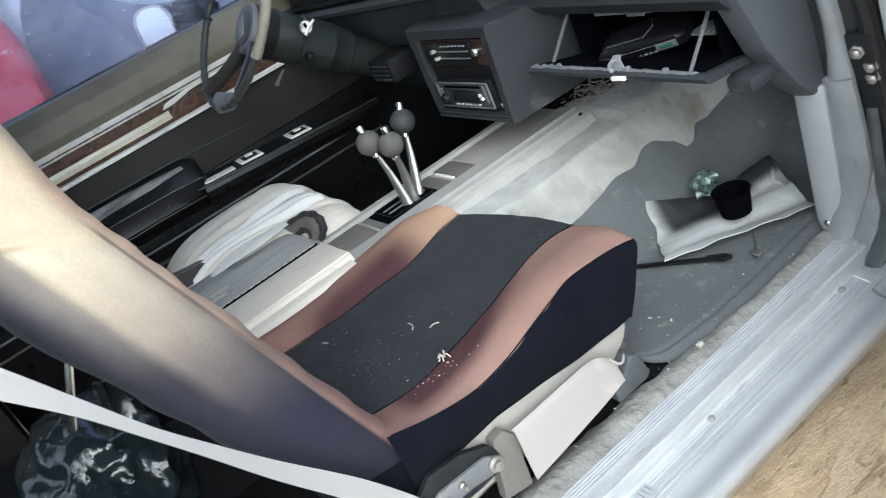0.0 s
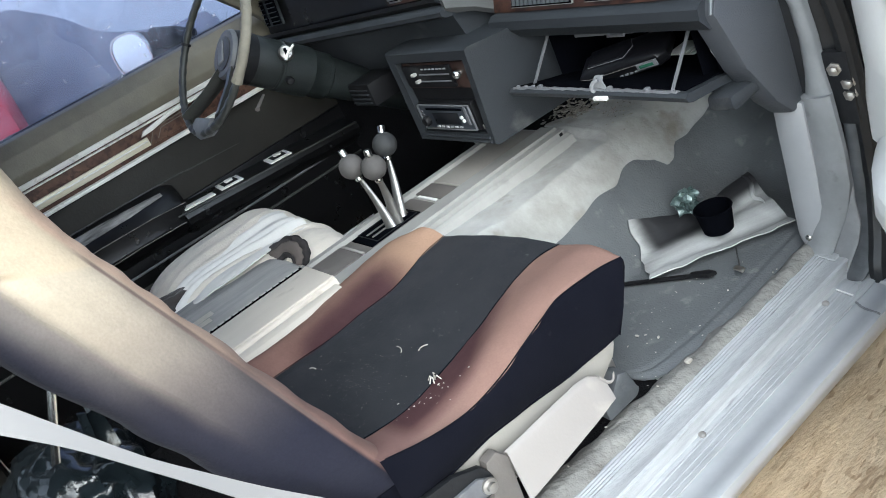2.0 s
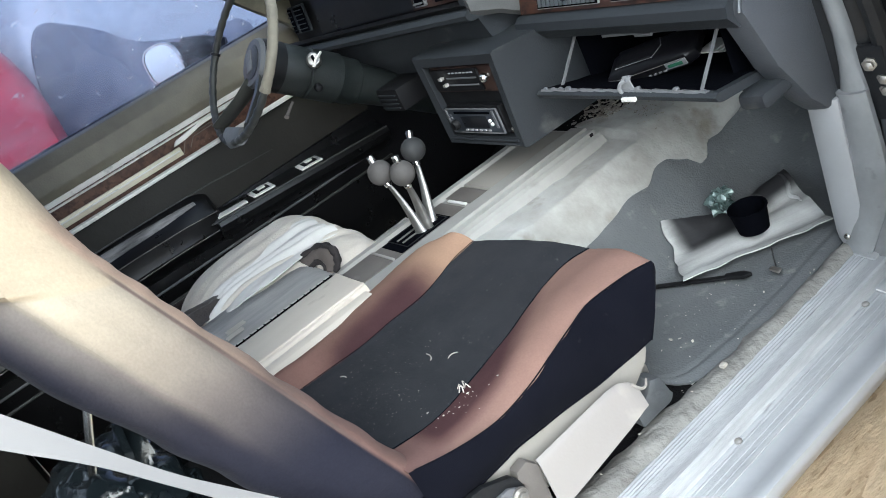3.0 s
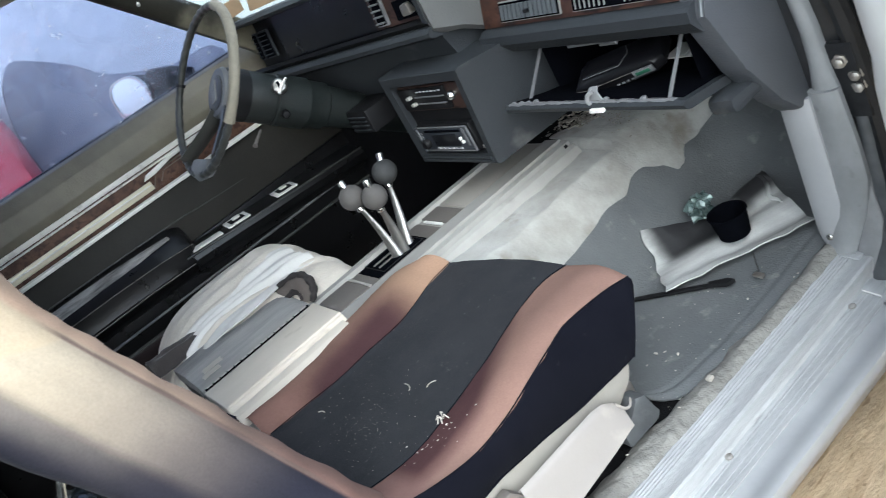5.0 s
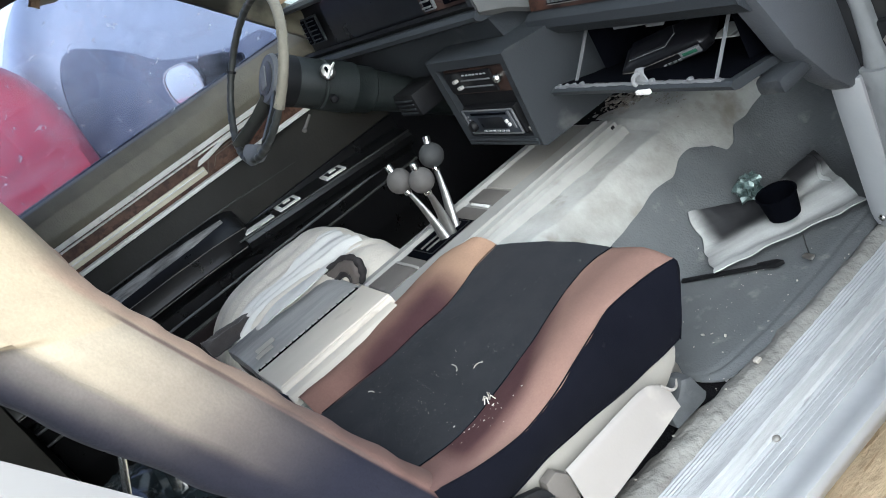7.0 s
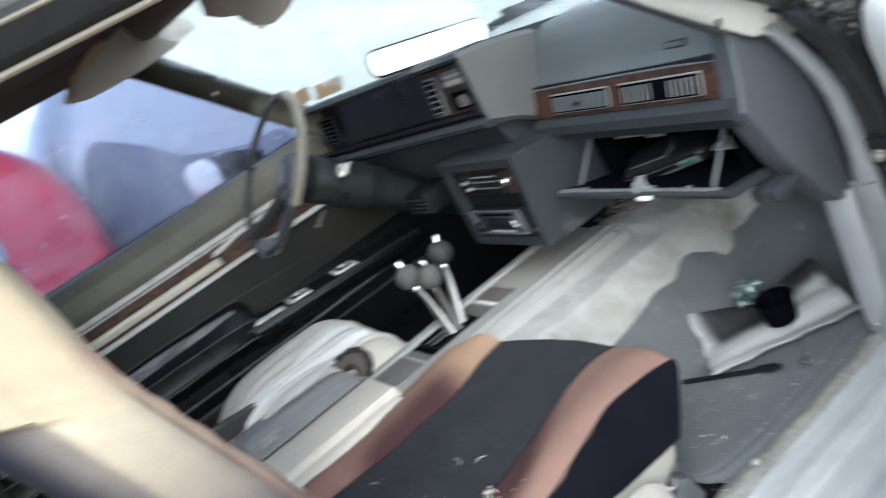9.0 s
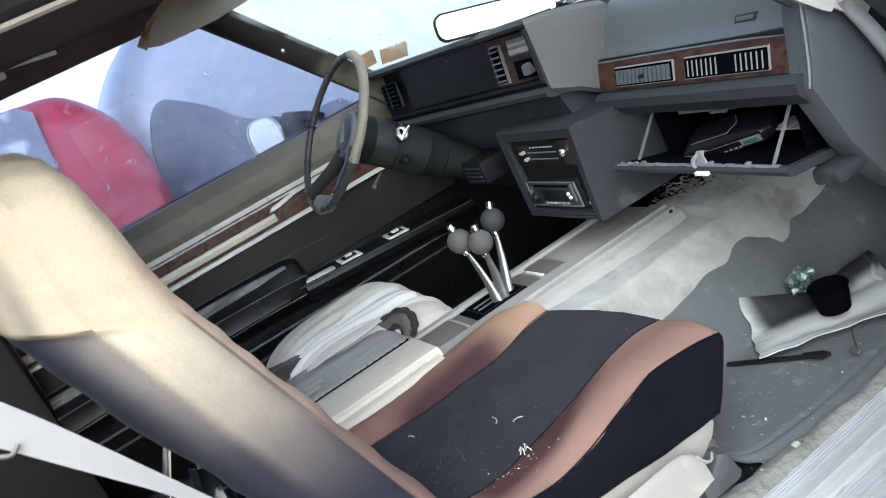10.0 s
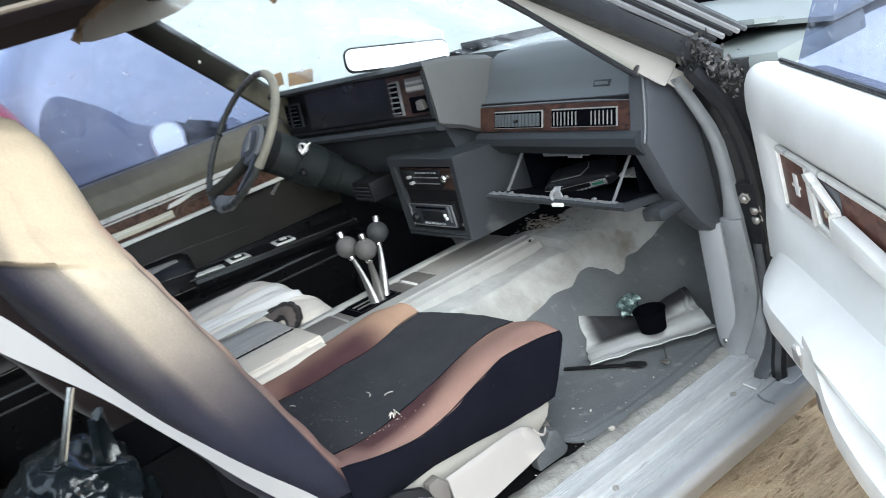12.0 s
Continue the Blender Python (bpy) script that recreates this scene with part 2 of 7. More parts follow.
# near-black that puts the shade of hollows into the colour; cup shares it
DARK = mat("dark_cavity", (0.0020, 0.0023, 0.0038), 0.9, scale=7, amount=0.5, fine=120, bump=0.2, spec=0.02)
RUBBER = mat("weather_rubber", (0.23, 0.235, 0.24), 0.7, tint=(0.10, 0.10, 0.105), scale=12, amount=0.8, fine=150, bump=0.15)
SEALR = mat("grimy_rubber", (0.085, 0.090, 0.097), 0.5, tint=(0.030, 0.033, 0.036), scale=18, amount=0.9, fine=80, bump=0.3, spots=(0.12, 0.12, 0.12), spot_scale=24, spot_at=0.64)
BLKRUB = mat("black_rubber", (0.006, 0.0065, 0.008), 0.40, tint=(0.020, 0.021, 0.023), scale=14, amount=0.8, fine=45, bump=0.5, spec=0.35, spots=(0.06, 0.06, 0.06), spot_scale=26, spot_at=0.66)
MATG = mat("floor_mat_rubber", (0.080, 0.087, 0.092), 0.8, tint=(0.12, 0.125, 0.13), scale=6, amount=0.9, fine=240, bump=0.3, spots=(0.17, 0.17, 0.166), spot_scale=26, spot_at=0.62)
FELT = mat("stained_felt", (0.44, 0.438, 0.42), 0.98, tint=(0.24, 0.23, 0.205), scale=8, amount=1.0, fine=130, bump=0.25, spots=(0.20, 0.18, 0.15), spot_scale=10, spot_at=0.585, sheen=0.2)
CARPET = mat("black_carpet", (0.007, 0.007, 0.008), 0.98, scale=8, amount=0.6, fine=240, bump=0.6, spec=0.08)
EDGE = mat("dusty_carpet_edge", (0.225, 0.22, 0.205), 0.98, tint=(0.14, 0.135, 0.125), scale=12, amount=0.9, fine=80, bump=1.0, spots=(0.12, 0.11, 0.10), spot_scale=16, spot_at=0.60)
ALU = mat("dull_aluminium", (0.46, 0.468, 0.475), 0.5, metal=0.2, tint=(0.33, 0.337, 0.345), scale=9, amount=1.0, fine=60, bump=0.3, stretch=(9, 1.4, 9), spots=(0.24, 0.24, 0.24), spot_scale=11, spot_at=0.66)
SILL = mat("silver_paint", (0.43, 0.44, 0.455), 0.45, metal=0.2, tint=(0.32, 0.325, 0.335), scale=6, amount=0.8, fine=80, bump=0.06, spots=(0.22, 0.21, 0.20), spot_scale=11, spot_at=0.64)
PILLAR = mat("grey_pillar_plastic", (0.305, 0.31, 0.32), 0.5, tint=(0.225, 0.23, 0.236), scale=5, amount=0.8, fine=200, bump=0.1, spots=(0.15, 0.15, 0.15), spot_scale=9, spot_at=0.66)
ATRIM = mat("beige_trim", (0.29, 0.272, 0.246), 0.5, tint=(0.24, 0.225, 0.20), scale=6, amount=0.8, fine=160, bump=0.1)
OLIVE = mat("olive_vinyl", (0.185, 0.166, 0.126), 0.5, tint=(0.075, 0.065, 0.047), scale=6, amount=0.8, fine=220, bump=0.2, spots=(0.20, 0.185, 0.15), spot_scale=6, spot_at=0.64)
APIL = mat("mottled_pillar", (0.008, 0.0075, 0.006), 0.6, tint=(0.022, 0.020, 0.016), scale=5.5, amount=1.0, fine=200, bump=0.1, spec=0.12)
lay_tones(APIL, [((0.13, 0.118, 0.088), [(0.0, -1.0, -1.14, -1.03, 0.24), (1.0, 0.0, -0.40, -0.18, 0.30)])])
CHROME = mat("worn_chrome", (0.78, 0.77, 0.74), 0.22, metal=1.0, tint=(0.55, 0.53, 0.48), scale=9, amount=0.7, fine=120, bump=0.03)
GOLD = mat("aged_brass_trim", (0.80, 0.75, 0.60), 0.38, metal=0.1, tint=(0.60, 0.54, 0.40), scale=8, amount=0.7, fine=120, bump=0.05)
WOOD = wood_trim("burl_wood", (0.016, 0.008, 0.006), (0.080, 0.036, 0.024))
WOODD = wood_trim("dark_wood", (0.055, 0.028, 0.021), (0.15, 0.082, 0.057))
WOODK = wood_trim("black_brown_wood", (0.014, 0.008, 0.007), (0.055, 0.030, 0.023))
WOODR = wood_trim("red_wood", (0.085, 0.034, 0.024), (0.19, 0.085, 0.058))
RIM = mat("wheel_plastic", (0.022, 0.024, 0.023), 0.42, tint=(0.065, 0.063, 0.056), scale=12, amount=0.7, fine=160, bump=0.15)
TAPE = mat("peeling_wrap", (0.26, 0.235, 0.185), 0.6, tint=(0.13, 0.115, 0.09), scale=16, amount=0.9, fine=120, bump=0.4)
COLUMN = mat("column_green", (0.009, 0.0115, 0.0112), 0.42, tint=(0.016, 0.020, 0.020), scale=8, amount=0.7, fine=240, bump=0.15)
PAPER = mat("grey_cardboard", (0.50, 0.51, 0.50), 0.7, tint=(0.27, 0.27, 0.265), scale=16, amount=0.95, fine=120, bump=0.12, stretch=(7, 1, 1), spots=(0.014, 0.014, 0.017), spot_scale=11, spot_at=0.53)
pm = PAPER.node_tree.nodes["Mapping"]
pm.vector_type = "TEXTURE"
pm.inputs["Rotation"].default_value = (0, 0, radians(60))
lay_tones(PAPER, [((0.012, 0.012, 0.014), [(0.396, 0.0, -0.372, -0.325, 0.03, -0.918), (0.918, 0.0, 0.085, 0.125, 0.04, 0.396), (-0.918, 0.0, -0.255, -0.215, 0.03, -0.396)]),
               ((0.012, 0.012, 0.014), [(0.396, 0.0, -0.345, -0.312, 0.02, -0.918), (0.918, 0.0, 0.275, 0.300, 0.02, 0.396)])])
CARD = mat("brown_cardboard", (0.28, 0.19, 0.115), 0.85, tint=(0.17, 0.115, 0.07), scale=14, amount=0.8, fine=90, bump=0.2)
CLOTH = mat("grey_white_cloth", (0.62, 0.57, 0.50), 0.95, tint=(0.42, 0.39, 0.35), scale=6, amount=0.9, fine=220, bump=0.3, spots=(0.40, 0.30, 0.17), spot_scale=5, spot_at=0.70, sheen=0.2)
SHIRT = mat("white_cotton", (0.64, 0.63, 0.61), 0.9, tint=(0.46, 0.45, 0.43), scale=5, amount=0.8, fine=260, bump=0.15, spots=(0.55, 0.40, 0.18), spot_scale=4, spot_at=0.74)
LINING = mat("taupe_lining", (0.105, 0.088, 0.080), 0.9, scale=14, amount=0.7, fine=200, bump=0.3)
CUFF = mat("dark_knit", (0.012, 0.010, 0.011), 0.95, tint=(0.028, 0.023, 0.023), scale=30, amount=0.8, fine=240, bump=0.4)
DCLOTH = mat("dark_cloth", (0.020, 0.017, 0.017), 0.95, tint=(0.055, 0.045, 0.042), scale=12, amount=0.8, fine=220, bump=0.4, sheen=0.2)
BAGP = mat("black_bag_film", (0.010, 0.013, 0.016), 0.14, tint=(0.022, 0.034, 0.040), scale=9, amount=0.6, fine=40, bump=0.5, spec=0.7)
# highlights and dark facets of the crumpled foil are painted in by noise
FOIL = mat("green_foil", (0.17, 0.24, 0.23), 0.28, metal=0.2, tint=(0.002, 0.008, 0.008), scale=30, amount=1.0, fine=60, bump=0.3)
BELT = mat("white_webbing", (0.27, 0.262, 0.258), 0.8, tint=(0.25, 0.24, 0.235), scale=6, amount=0.7, fine=700, bump=0.04, sheen=0.1)
PAINTW = mat("chalky_white_paint", (0.62, 0.64, 0.64), 0.45, tint=(0.50, 0.51, 0.50), scale=4, amount=0.7, fine=60, bump=0.05, spots=(0.35, 0.31, 0.26), spot_scale=6, spot_at=0.70)
DOORM = mat("door_grey_paint", (0.30, 0.30, 0.295), 0.5, tint=(0.24, 0.235, 0.23), scale=5, amount=0.8, fine=80, bump=0.08)
HEADL = mat("brown_headliner", (0.10, 0.074, 0.068), 0.9, tint=(0.065, 0.048, 0.044), scale=5, amount=0.8, fine=200, bump=0.3)
VISOR = mat("visor_board", (0.37, 0.34, 0.305), 0.85, tint=(0.25, 0.235, 0.215), scale=7, amount=0.7, fine=200, bump=0.2)
FRAY = mat("frayed_foam", (0.42, 0.30, 0.20), 0.95, tint=(0.25, 0.17, 0.11), scale=30, amount=0.9, fine=90, bump=1.0)
VANP = mat("silver_white_paint", (0.32, 0.345, 0.35), 0.4, tint=(0.24, 0.265, 0.275), scale=1.2, amount=0.8, fine=30, bump=0.02, coat=0.3)
VAND = mat("reflection_grey", (0.10, 0.11, 0.13), 0.4, tint=(0.22, 0.23, 0.26), scale=3, amount=0.9, fine=30, bump=0.05)
# the pale pink spots are glossy highlights put into the paint colour
REDP = mat("faded_red_highlights", (0.50, 0.045, 0.07), 0.35, tint=(0.40, 0.035, 0.05), scale=2, amount=0.8, fine=40, bump=0.02, coat=0.3, spots=(0.55, 0.25, 0.25), spot_scale=9, spot_at=0.74)
OSB = mat("weathered_osb", (0.62, 0.49, 0.335), 0.85, tint=(0.40, 0.29, 0.18), scale=9.0, amount=1.0, fine=120, bump=0.6, vary=0.09, spots=(0.24, 0.165, 0.10), spot_scale=9, spot_at=0.58, stretch=(2.6, 0.7, 1))
OSBB = mat("osb_core", (0.52, 0.39, 0.25), 0.9, tint=(0.24, 0.16, 0.095), scale=9, amount=0.9, fine=60, bump=0.6, stretch=(3.0, 0.8, 1.0))
GROUNDM = mat("dusty_ground", (0.24, 0.20, 0.15), 0.95, tint=(0.15, 0.12, 0.09), scale=2.5, amount=0.9, fine=30, bump=0.6, spots=(0.10, 0.08, 0.06), spot_scale=5, spot_at=0.60)
STEEL = mat("bare_steel", (0.42, 0.41, 0.39), 0.42, metal=0.8, tint=(0.25, 0.22, 0.19), scale=14, amount=0.8, fine=100, bump=0.1)
DUST = mat("dust_crumbs", (0.46, 0.43, 0.38), 0.95, scale=30, amount=0.6, fine=80, bump=0.2, vary=0.3)
DEBRIS = mat("pillar_debris", (0.085, 0.08, 0.074), 0.75, tint=(0.006, 0.006, 0.007), scale=30, amount=1.0, fine=60, bump=0.5, vary=0.9)
TRIMB = mat("tan_welt", (0.17, 0.145, 0.115), 0.6, tint=(0.11, 0.09, 0.07), scale=9, amount=0.8, fine=160, bump=0.1)
DIRT = mat("brown_dirt", (0.34, 0.31, 0.27), 0.95, tint=(0.12, 0.10, 0.085), scale=40, amount=0.9, fine=80, bump=0.4, vary=0.25)
WHITE = mat("white_mark", (0.75, 0.75, 0.72), 0.5, scale=20, amount=0.4, fine=100, bump=0.03)
TYRE = mat("tyre_rubber", (0.03, 0.03, 0.032), 0.8, scale=12, amount=0.6, fine=80, bump=0.2)
PLATE = mat("taupe_plastic", (0.16, 0.145, 0.132), 0.5, tint=(0.08, 0.072, 0.066), scale=9, amount=0.8, fine=200, bump=0.1, spots=(0.2, 0.19, 0.18), spot_scale=12, spot_at=0.66)
SHAFT = mat("dulled_chrome", (0.27, 0.265, 0.258), 0.36, metal=0.9, tint=(0.22, 0.21, 0.20), scale=26, amount=0.9, fine=120, bump=0.06, spots=(0.10, 0.09, 0.08), spot_scale=40, spot_at=0.62)
# pale paint in place of chrome; its bright reflection is put into the colour
CHROMEP = mat("dulled_bright_trim", (0.90, 0.88, 0.84), 0.30, metal=0.1, tint=(0.72, 0.70, 0.65), scale=14, amount=0.8, fine=120, bump=0.05, spots=(0.25, 0.23, 0.2), spot_scale=20, spot_at=0.64)
TAUPE = mat("taupe_jamb_vinyl", (0.20, 0.19, 0.165), 0.6, tint=(0.13, 0.12, 0.105), scale=9, amount=0.9, fine=180, bump=0.15, spots=(0.30, 0.28, 0.25), spot_scale=13, spot_at=0.64)
IVORY = mat("ivory_windlace", (0.42, 0.39, 0.335), 0.6, tint=(0.30, 0.27, 0.22), scale=12, amount=0.9, fine=160, bump=0.2, spots=(0.25, 0.22, 0.17), spot_scale=18, spot_at=0.66)
HOOD = mat("faded_bonnet_paint", (0.22, 0.245, 0.24), 0.45, tint=(0.16, 0.178, 0.174), scale=3, amount=0.8, fine=60, bump=0.04, spots=(0.26, 0.26, 0.24), spot_scale=6, spot_at=0.64)
RADIO = mat("radio_bezel", (0.018, 0.022, 0.03), 0.3, tint=(0.05, 0.055, 0.065), scale=14, amount=0.7, fine=160, bump=0.05, spots=(0.12, 0.12, 0.13), spot_scale=30, spot_at=0.64)
WINDL = mat("grey_windlace", (0.22, 0.226, 0.233), 0.6, tint=(0.145, 0.15, 0.155), scale=14, amount=0.9, fine=140, bump=0.15, spots=(0.08, 0.08, 0.085), spot_scale=20, spot_at=0.64)
JAMB = mat("lifting_jamb_paint", (0.36, 0.35, 0.33), 0.55, tint=(0.16, 0.155, 0.145), scale=11, amount=0.95, fine=70, bump=0.4, spots=(0.52, 0.51, 0.49), spot_scale=16, spot_at=0.56)
SLATP = mat("pale_vent_plastic", (0.25, 0.25, 0.245), 0.45, tint=(0.16, 0.16, 0.155), scale=12, amount=0.8, fine=160, bump=0.05)
SCUFF = mat("worn_black_vinyl", (0.020, 0.0185, 0.016), 0.6, tint=(0.029, 0.027, 0.023), scale=7, amount=0.8, fine=160, bump=0.12, spec=0.25)
GLOSSB = mat("glossy_black_vinyl", (0.0045, 0.0045, 0.005), 0.30, tint=(0.010, 0.010, 0.0105), scale=14, amount=0.8, fine=90, bump=0.12, spec=0.5)
WORN_HL = mat("worn_highlight_grey", (0.46, 0.45, 0.43), 0.5, tint=(0.04, 0.038, 0.036), scale=10, amount=1.0, fine=160, bump=0.15, stretch=(6, 1.2, 6))
KNOB = mat("dusty_knob", (0.105, 0.098, 0.094), 0.7, tint=(0.055, 0.052, 0.050), scale=22, amount=0.8, fine=200, bump=0.08, spec=0.25)
KNOBD = mat("dark_knob", (0.030, 0.031, 0.032), 0.65, tint=(0.05, 0.05, 0.05), scale=22, amount=0.8, fine=200, bump=0.08, spec=0.25)
MIRROR = bpy.data.materials.new("mirror_glass")
MIRROR.use_nodes = True
mb = MIRROR.node_tree.nodes["Principled BSDF"]
mb.inputs["Base Color"].default_value, mb.inputs["Metallic"].default_value, mb.inputs["Roughness"].default_value = (0.9, 0.91, 0.92, 1), 1.0, 0.04
# windscreen dust film, thickened so its haze paints the view beyond white
CLEAR = glass("windshield_glass", (0.92, 0.95, 0.925), film=0.22)
BLUEG = glass("blue_tinted_glass", (0.38, 0.43, 0.64), 0.03, 0.06, 0.14)
DARKG = mat("dark_car_glass", (0.045, 0.05, 0.065), 0.14, tint=(0.16, 0.17, 0.20), scale=3, amount=0.5, fine=10, bump=0.0)
# white spots paint bright reflections onto the car window
PANEG = mat("painted_reflection_glass", (0.20, 0.21, 0.235), 0.12, tint=(0.06, 0.065, 0.08), scale=3.5, amount=1.0, fine=10, bump=0.0, spots=(0.62, 0.63, 0.64), spot_scale=4, spot_at=0.52)
LENS = mat("gauge_lens", (0.004, 0.0045, 0.006), 0.30, spec=0.15, spots=(0.11, 0.115, 0.12), spot_scale=16, spot_at=0.635, tint=(0.014, 0.015, 0.018), scale=9, amount=0.9, fine=60, bump=0.03, coat=0.15)


# ---- building blocks ----
def obj(name, bm, material, parent=None, label="", sharp=38, smooth=True):
    me = bpy.data.meshes.new(name)
    bm.normal_update()
    bm.to_mesh(me)
    bm.free()
    for m in (material if isinstance(material, (list, tuple)) else [material]):
        me.materials.append(m)
    if smooth:
        me.shade_smooth()
        me.set_sharp_from_angle(angle=radians(sharp))
    ob = new(name, me)
    if parent:
        ob.parent = parent
    return tagged(ob, label=label)


def part(name, bm, material, parent, label="", **kw):
    return obj(name, bm, material, parent, label, **kw)


def thing(name, label, category, group="", kind=""):
    return tagged(new(name), label, category, group, kind)


def bev(bm, w, seg=2):
    if w:
        bmesh.ops.bevel(bm, geom=list(bm.edges), offset=w, segments=seg, affect="EDGES", profile=0.6, clamp_overlap=True)
    return bm


def box(x0, x1, y0, y1, z0, z1, w=0.004, m=None):
    bm = bmesh.new()
    bmesh.ops.create_cube(bm, size=1)
    bmesh.ops.transform(bm, verts=bm.verts, matrix=Matrix.Translation(((x0 + x1) / 2, (y0 + y1) / 2, (z0 + z1) / 2)) @ Matrix.Diagonal((x1 - x0, y1 - y0, z1 - z0, 1)))
    bev(bm, w)
    if m is not None:
        bmesh.ops.transform(bm, verts=bm.verts, matrix=m)
    return bm


def loft(rings, closed=True, caps=True, bm=None):
    """Rings of equally many points, joined in order. closed: each ring is a loop."""
    bm = bm or bmesh.new()
    rows = [[bm.verts.new(p) for p in r] for r in rings]
    n = len(rows[0])
    for a, b in zip(rows, rows[1:]):
        for i in range(n if closed else n - 1):
            j = (i + 1) % n
            bm.faces.new((a[i], a[j], b[j], b[i]))
    if caps and closed:
        bm.faces.new(rows[0][::-1])
        bm.faces.new(rows[-1])
    bmesh.ops.recalc_face_normals(bm, faces=bm.faces)
    return bm


def prism(pts, axis, lo, hi, w=0.0, lo_pts=None):
    """A polygon drawn across an axis and drawn out along it. Points name the two other axes in order."""
    def at(p, v):
        return {"x": (v, p[0], p[1]), "y": (p[0], v, p[1]), "z": (p[0], p[1], v)}[axis]
    bm = loft([[at(p, lo) for p in (lo_pts or pts)], [at(p, hi) for p in pts]])
    return bev(bm, w)


def sheet(pts, axis, lo, hi, thick):
    """An open line of points drawn along an axis, with thickness."""
    def at(p, v):
        return {"x": (v, p[0], p[1]), "y": (p[0], v, p[1]), "z": (p[0], p[1], v)}[axis]
    bm = loft([[at(p, lo) for p in pts], [at(p, hi) for p in pts]], closed=False)
    return thicken(bm, thick)


def thicken(bm, t):
    bmesh.ops.recalc_face_normals(bm, faces=bm.faces)
    bmesh.ops.solidify(bm, geom=list(bm.faces), thickness=t)
    bmesh.ops.recalc_face_normals(bm, faces=bm.faces)
    return bm


def surf(f, nu, nv, thick=0.0):
    """A grid of f(u, v), u and v from 0 to 1."""
    bm = bmesh.new()
    g = [[bm.verts.new(f(i / nu, j / nv)) for j in range(nv + 1)] for i in range(nu + 1)]
    for i in range(nu):
        for j in range(nv):
            bm.faces.new((g[i][j], g[i + 1][j], g[i + 1][j + 1], g[i][j + 1]))
    bmesh.ops.recalc_face_normals(bm, faces=bm.faces)
    return thicken(bm, thick) if thick else bm


def tube(path, r, seg=10, caps=True, bm=None, flat=1.0):
    """A pipe along points; r one radius or one for each; flat squashes it across."""
    path = [Vector(p) for p in path]
    rs = r if isinstance(r, (list, tuple)) else [r] * len(path)
    rings, up = [], None
    for i, p in enumerate(path):
        d = (path[min(i + 1, len(path) - 1)] - path[max(i - 1, 0)]).normalized()
        up = (up - d * up.dot(d)).normalized() if up is not None else d.orthogonal().normalized()
        side = d.cross(up)
        rings.append([p + (up * math.cos(a) + side * math.sin(a) * flat) * rs[i] for a in [2 * math.pi * k / seg for k in range(seg)]])
    return loft(rings, caps=caps, bm=bm)


def curve_pts(pts, n=8):
    """Points along a smooth line through pts."""
    pts = [Vector(p) for p in pts]
    ext = [2 * pts[0] - pts[1]] + pts + [2 * pts[-1] - pts[-2]]
    out = []
    for i in range(1, len(ext) - 2):
        a, b, c, d = ext[i - 1:i + 3]
        for k in range(n):
            t = k / n
            out.append(0.5 * ((2 * b) + (c - a) * t + (2 * a - 5 * b + 4 * c - d) * t * t + (3 * b - a - 3 * c + d) * t ** 3))
    out.append(pts[-1])
    return out


def turned(profile, at, axis=(0, 0, 1), seg=20):
    """A turned solid: (radius, height) pairs round an axis through a point."""
    q = Vector((0, 0, 1)).rotation_difference(Vector(axis).normalized()).to_matrix()
    rings = [[Vector(at) + q @ Vector((r * math.cos(2 * math.pi * k / seg), r * math.sin(2 * math.pi * k / seg), h)) for k in range(seg)] for r, h in profile]
    return loft(rings)


def ball(at, r, seg=18):
    bm = bmesh.new()
    bmesh.ops.create_uvsphere(bm, u_segments=seg, v_segments=seg // 2 + 2, radius=r, matrix=Matrix.Translation(at))
    return bm


def lerp_table(rows, v):
    """Values between the rows of a table sorted by its first column."""
    if v <= rows[0][0]:
        return rows[0][1:]
    for a, b in zip(rows, rows[1:]):
        if v <= b[0]:
            t = (v - a[0]) / (b[0] - a[0])
            t = t * t * (3 - 2 * t) * 0.5 + t * 0.5
            return [p + (q - p) * t for p, q in zip(a[1:], b[1:])]
    return rows[-1][1:]


def smooth(a, b, v):
    t = min(1, max(0, (v - a) / (b - a)))
    return t * t * (3 - 2 * t)


def rough_up(bm, amp, scale, seed=0.0):
    for v in bm.verts:
        v.co += noise.noise_vector(v.co * scale + Vector((seed, seed, 0))) * amp
    return bm


GROUND = 0.08

# ---- ground ----
def ground_z(u, v):
    r = 60 * (2 * u - 1), 60 * (2 * v - 1)
    x, y = [c * abs(c) / 20 for c in r]
    return (x, y, GROUND - 0.004 + 0.02 * noise.noise(Vector((x * 0.3, y * 0.3, 0))) * smooth(3, 12, math.hypot(x, y)))


tagged(obj("ground", surf(ground_z, 60, 60), GROUNDM), "bare dusty earth of the yard", "ground", kind="structure")


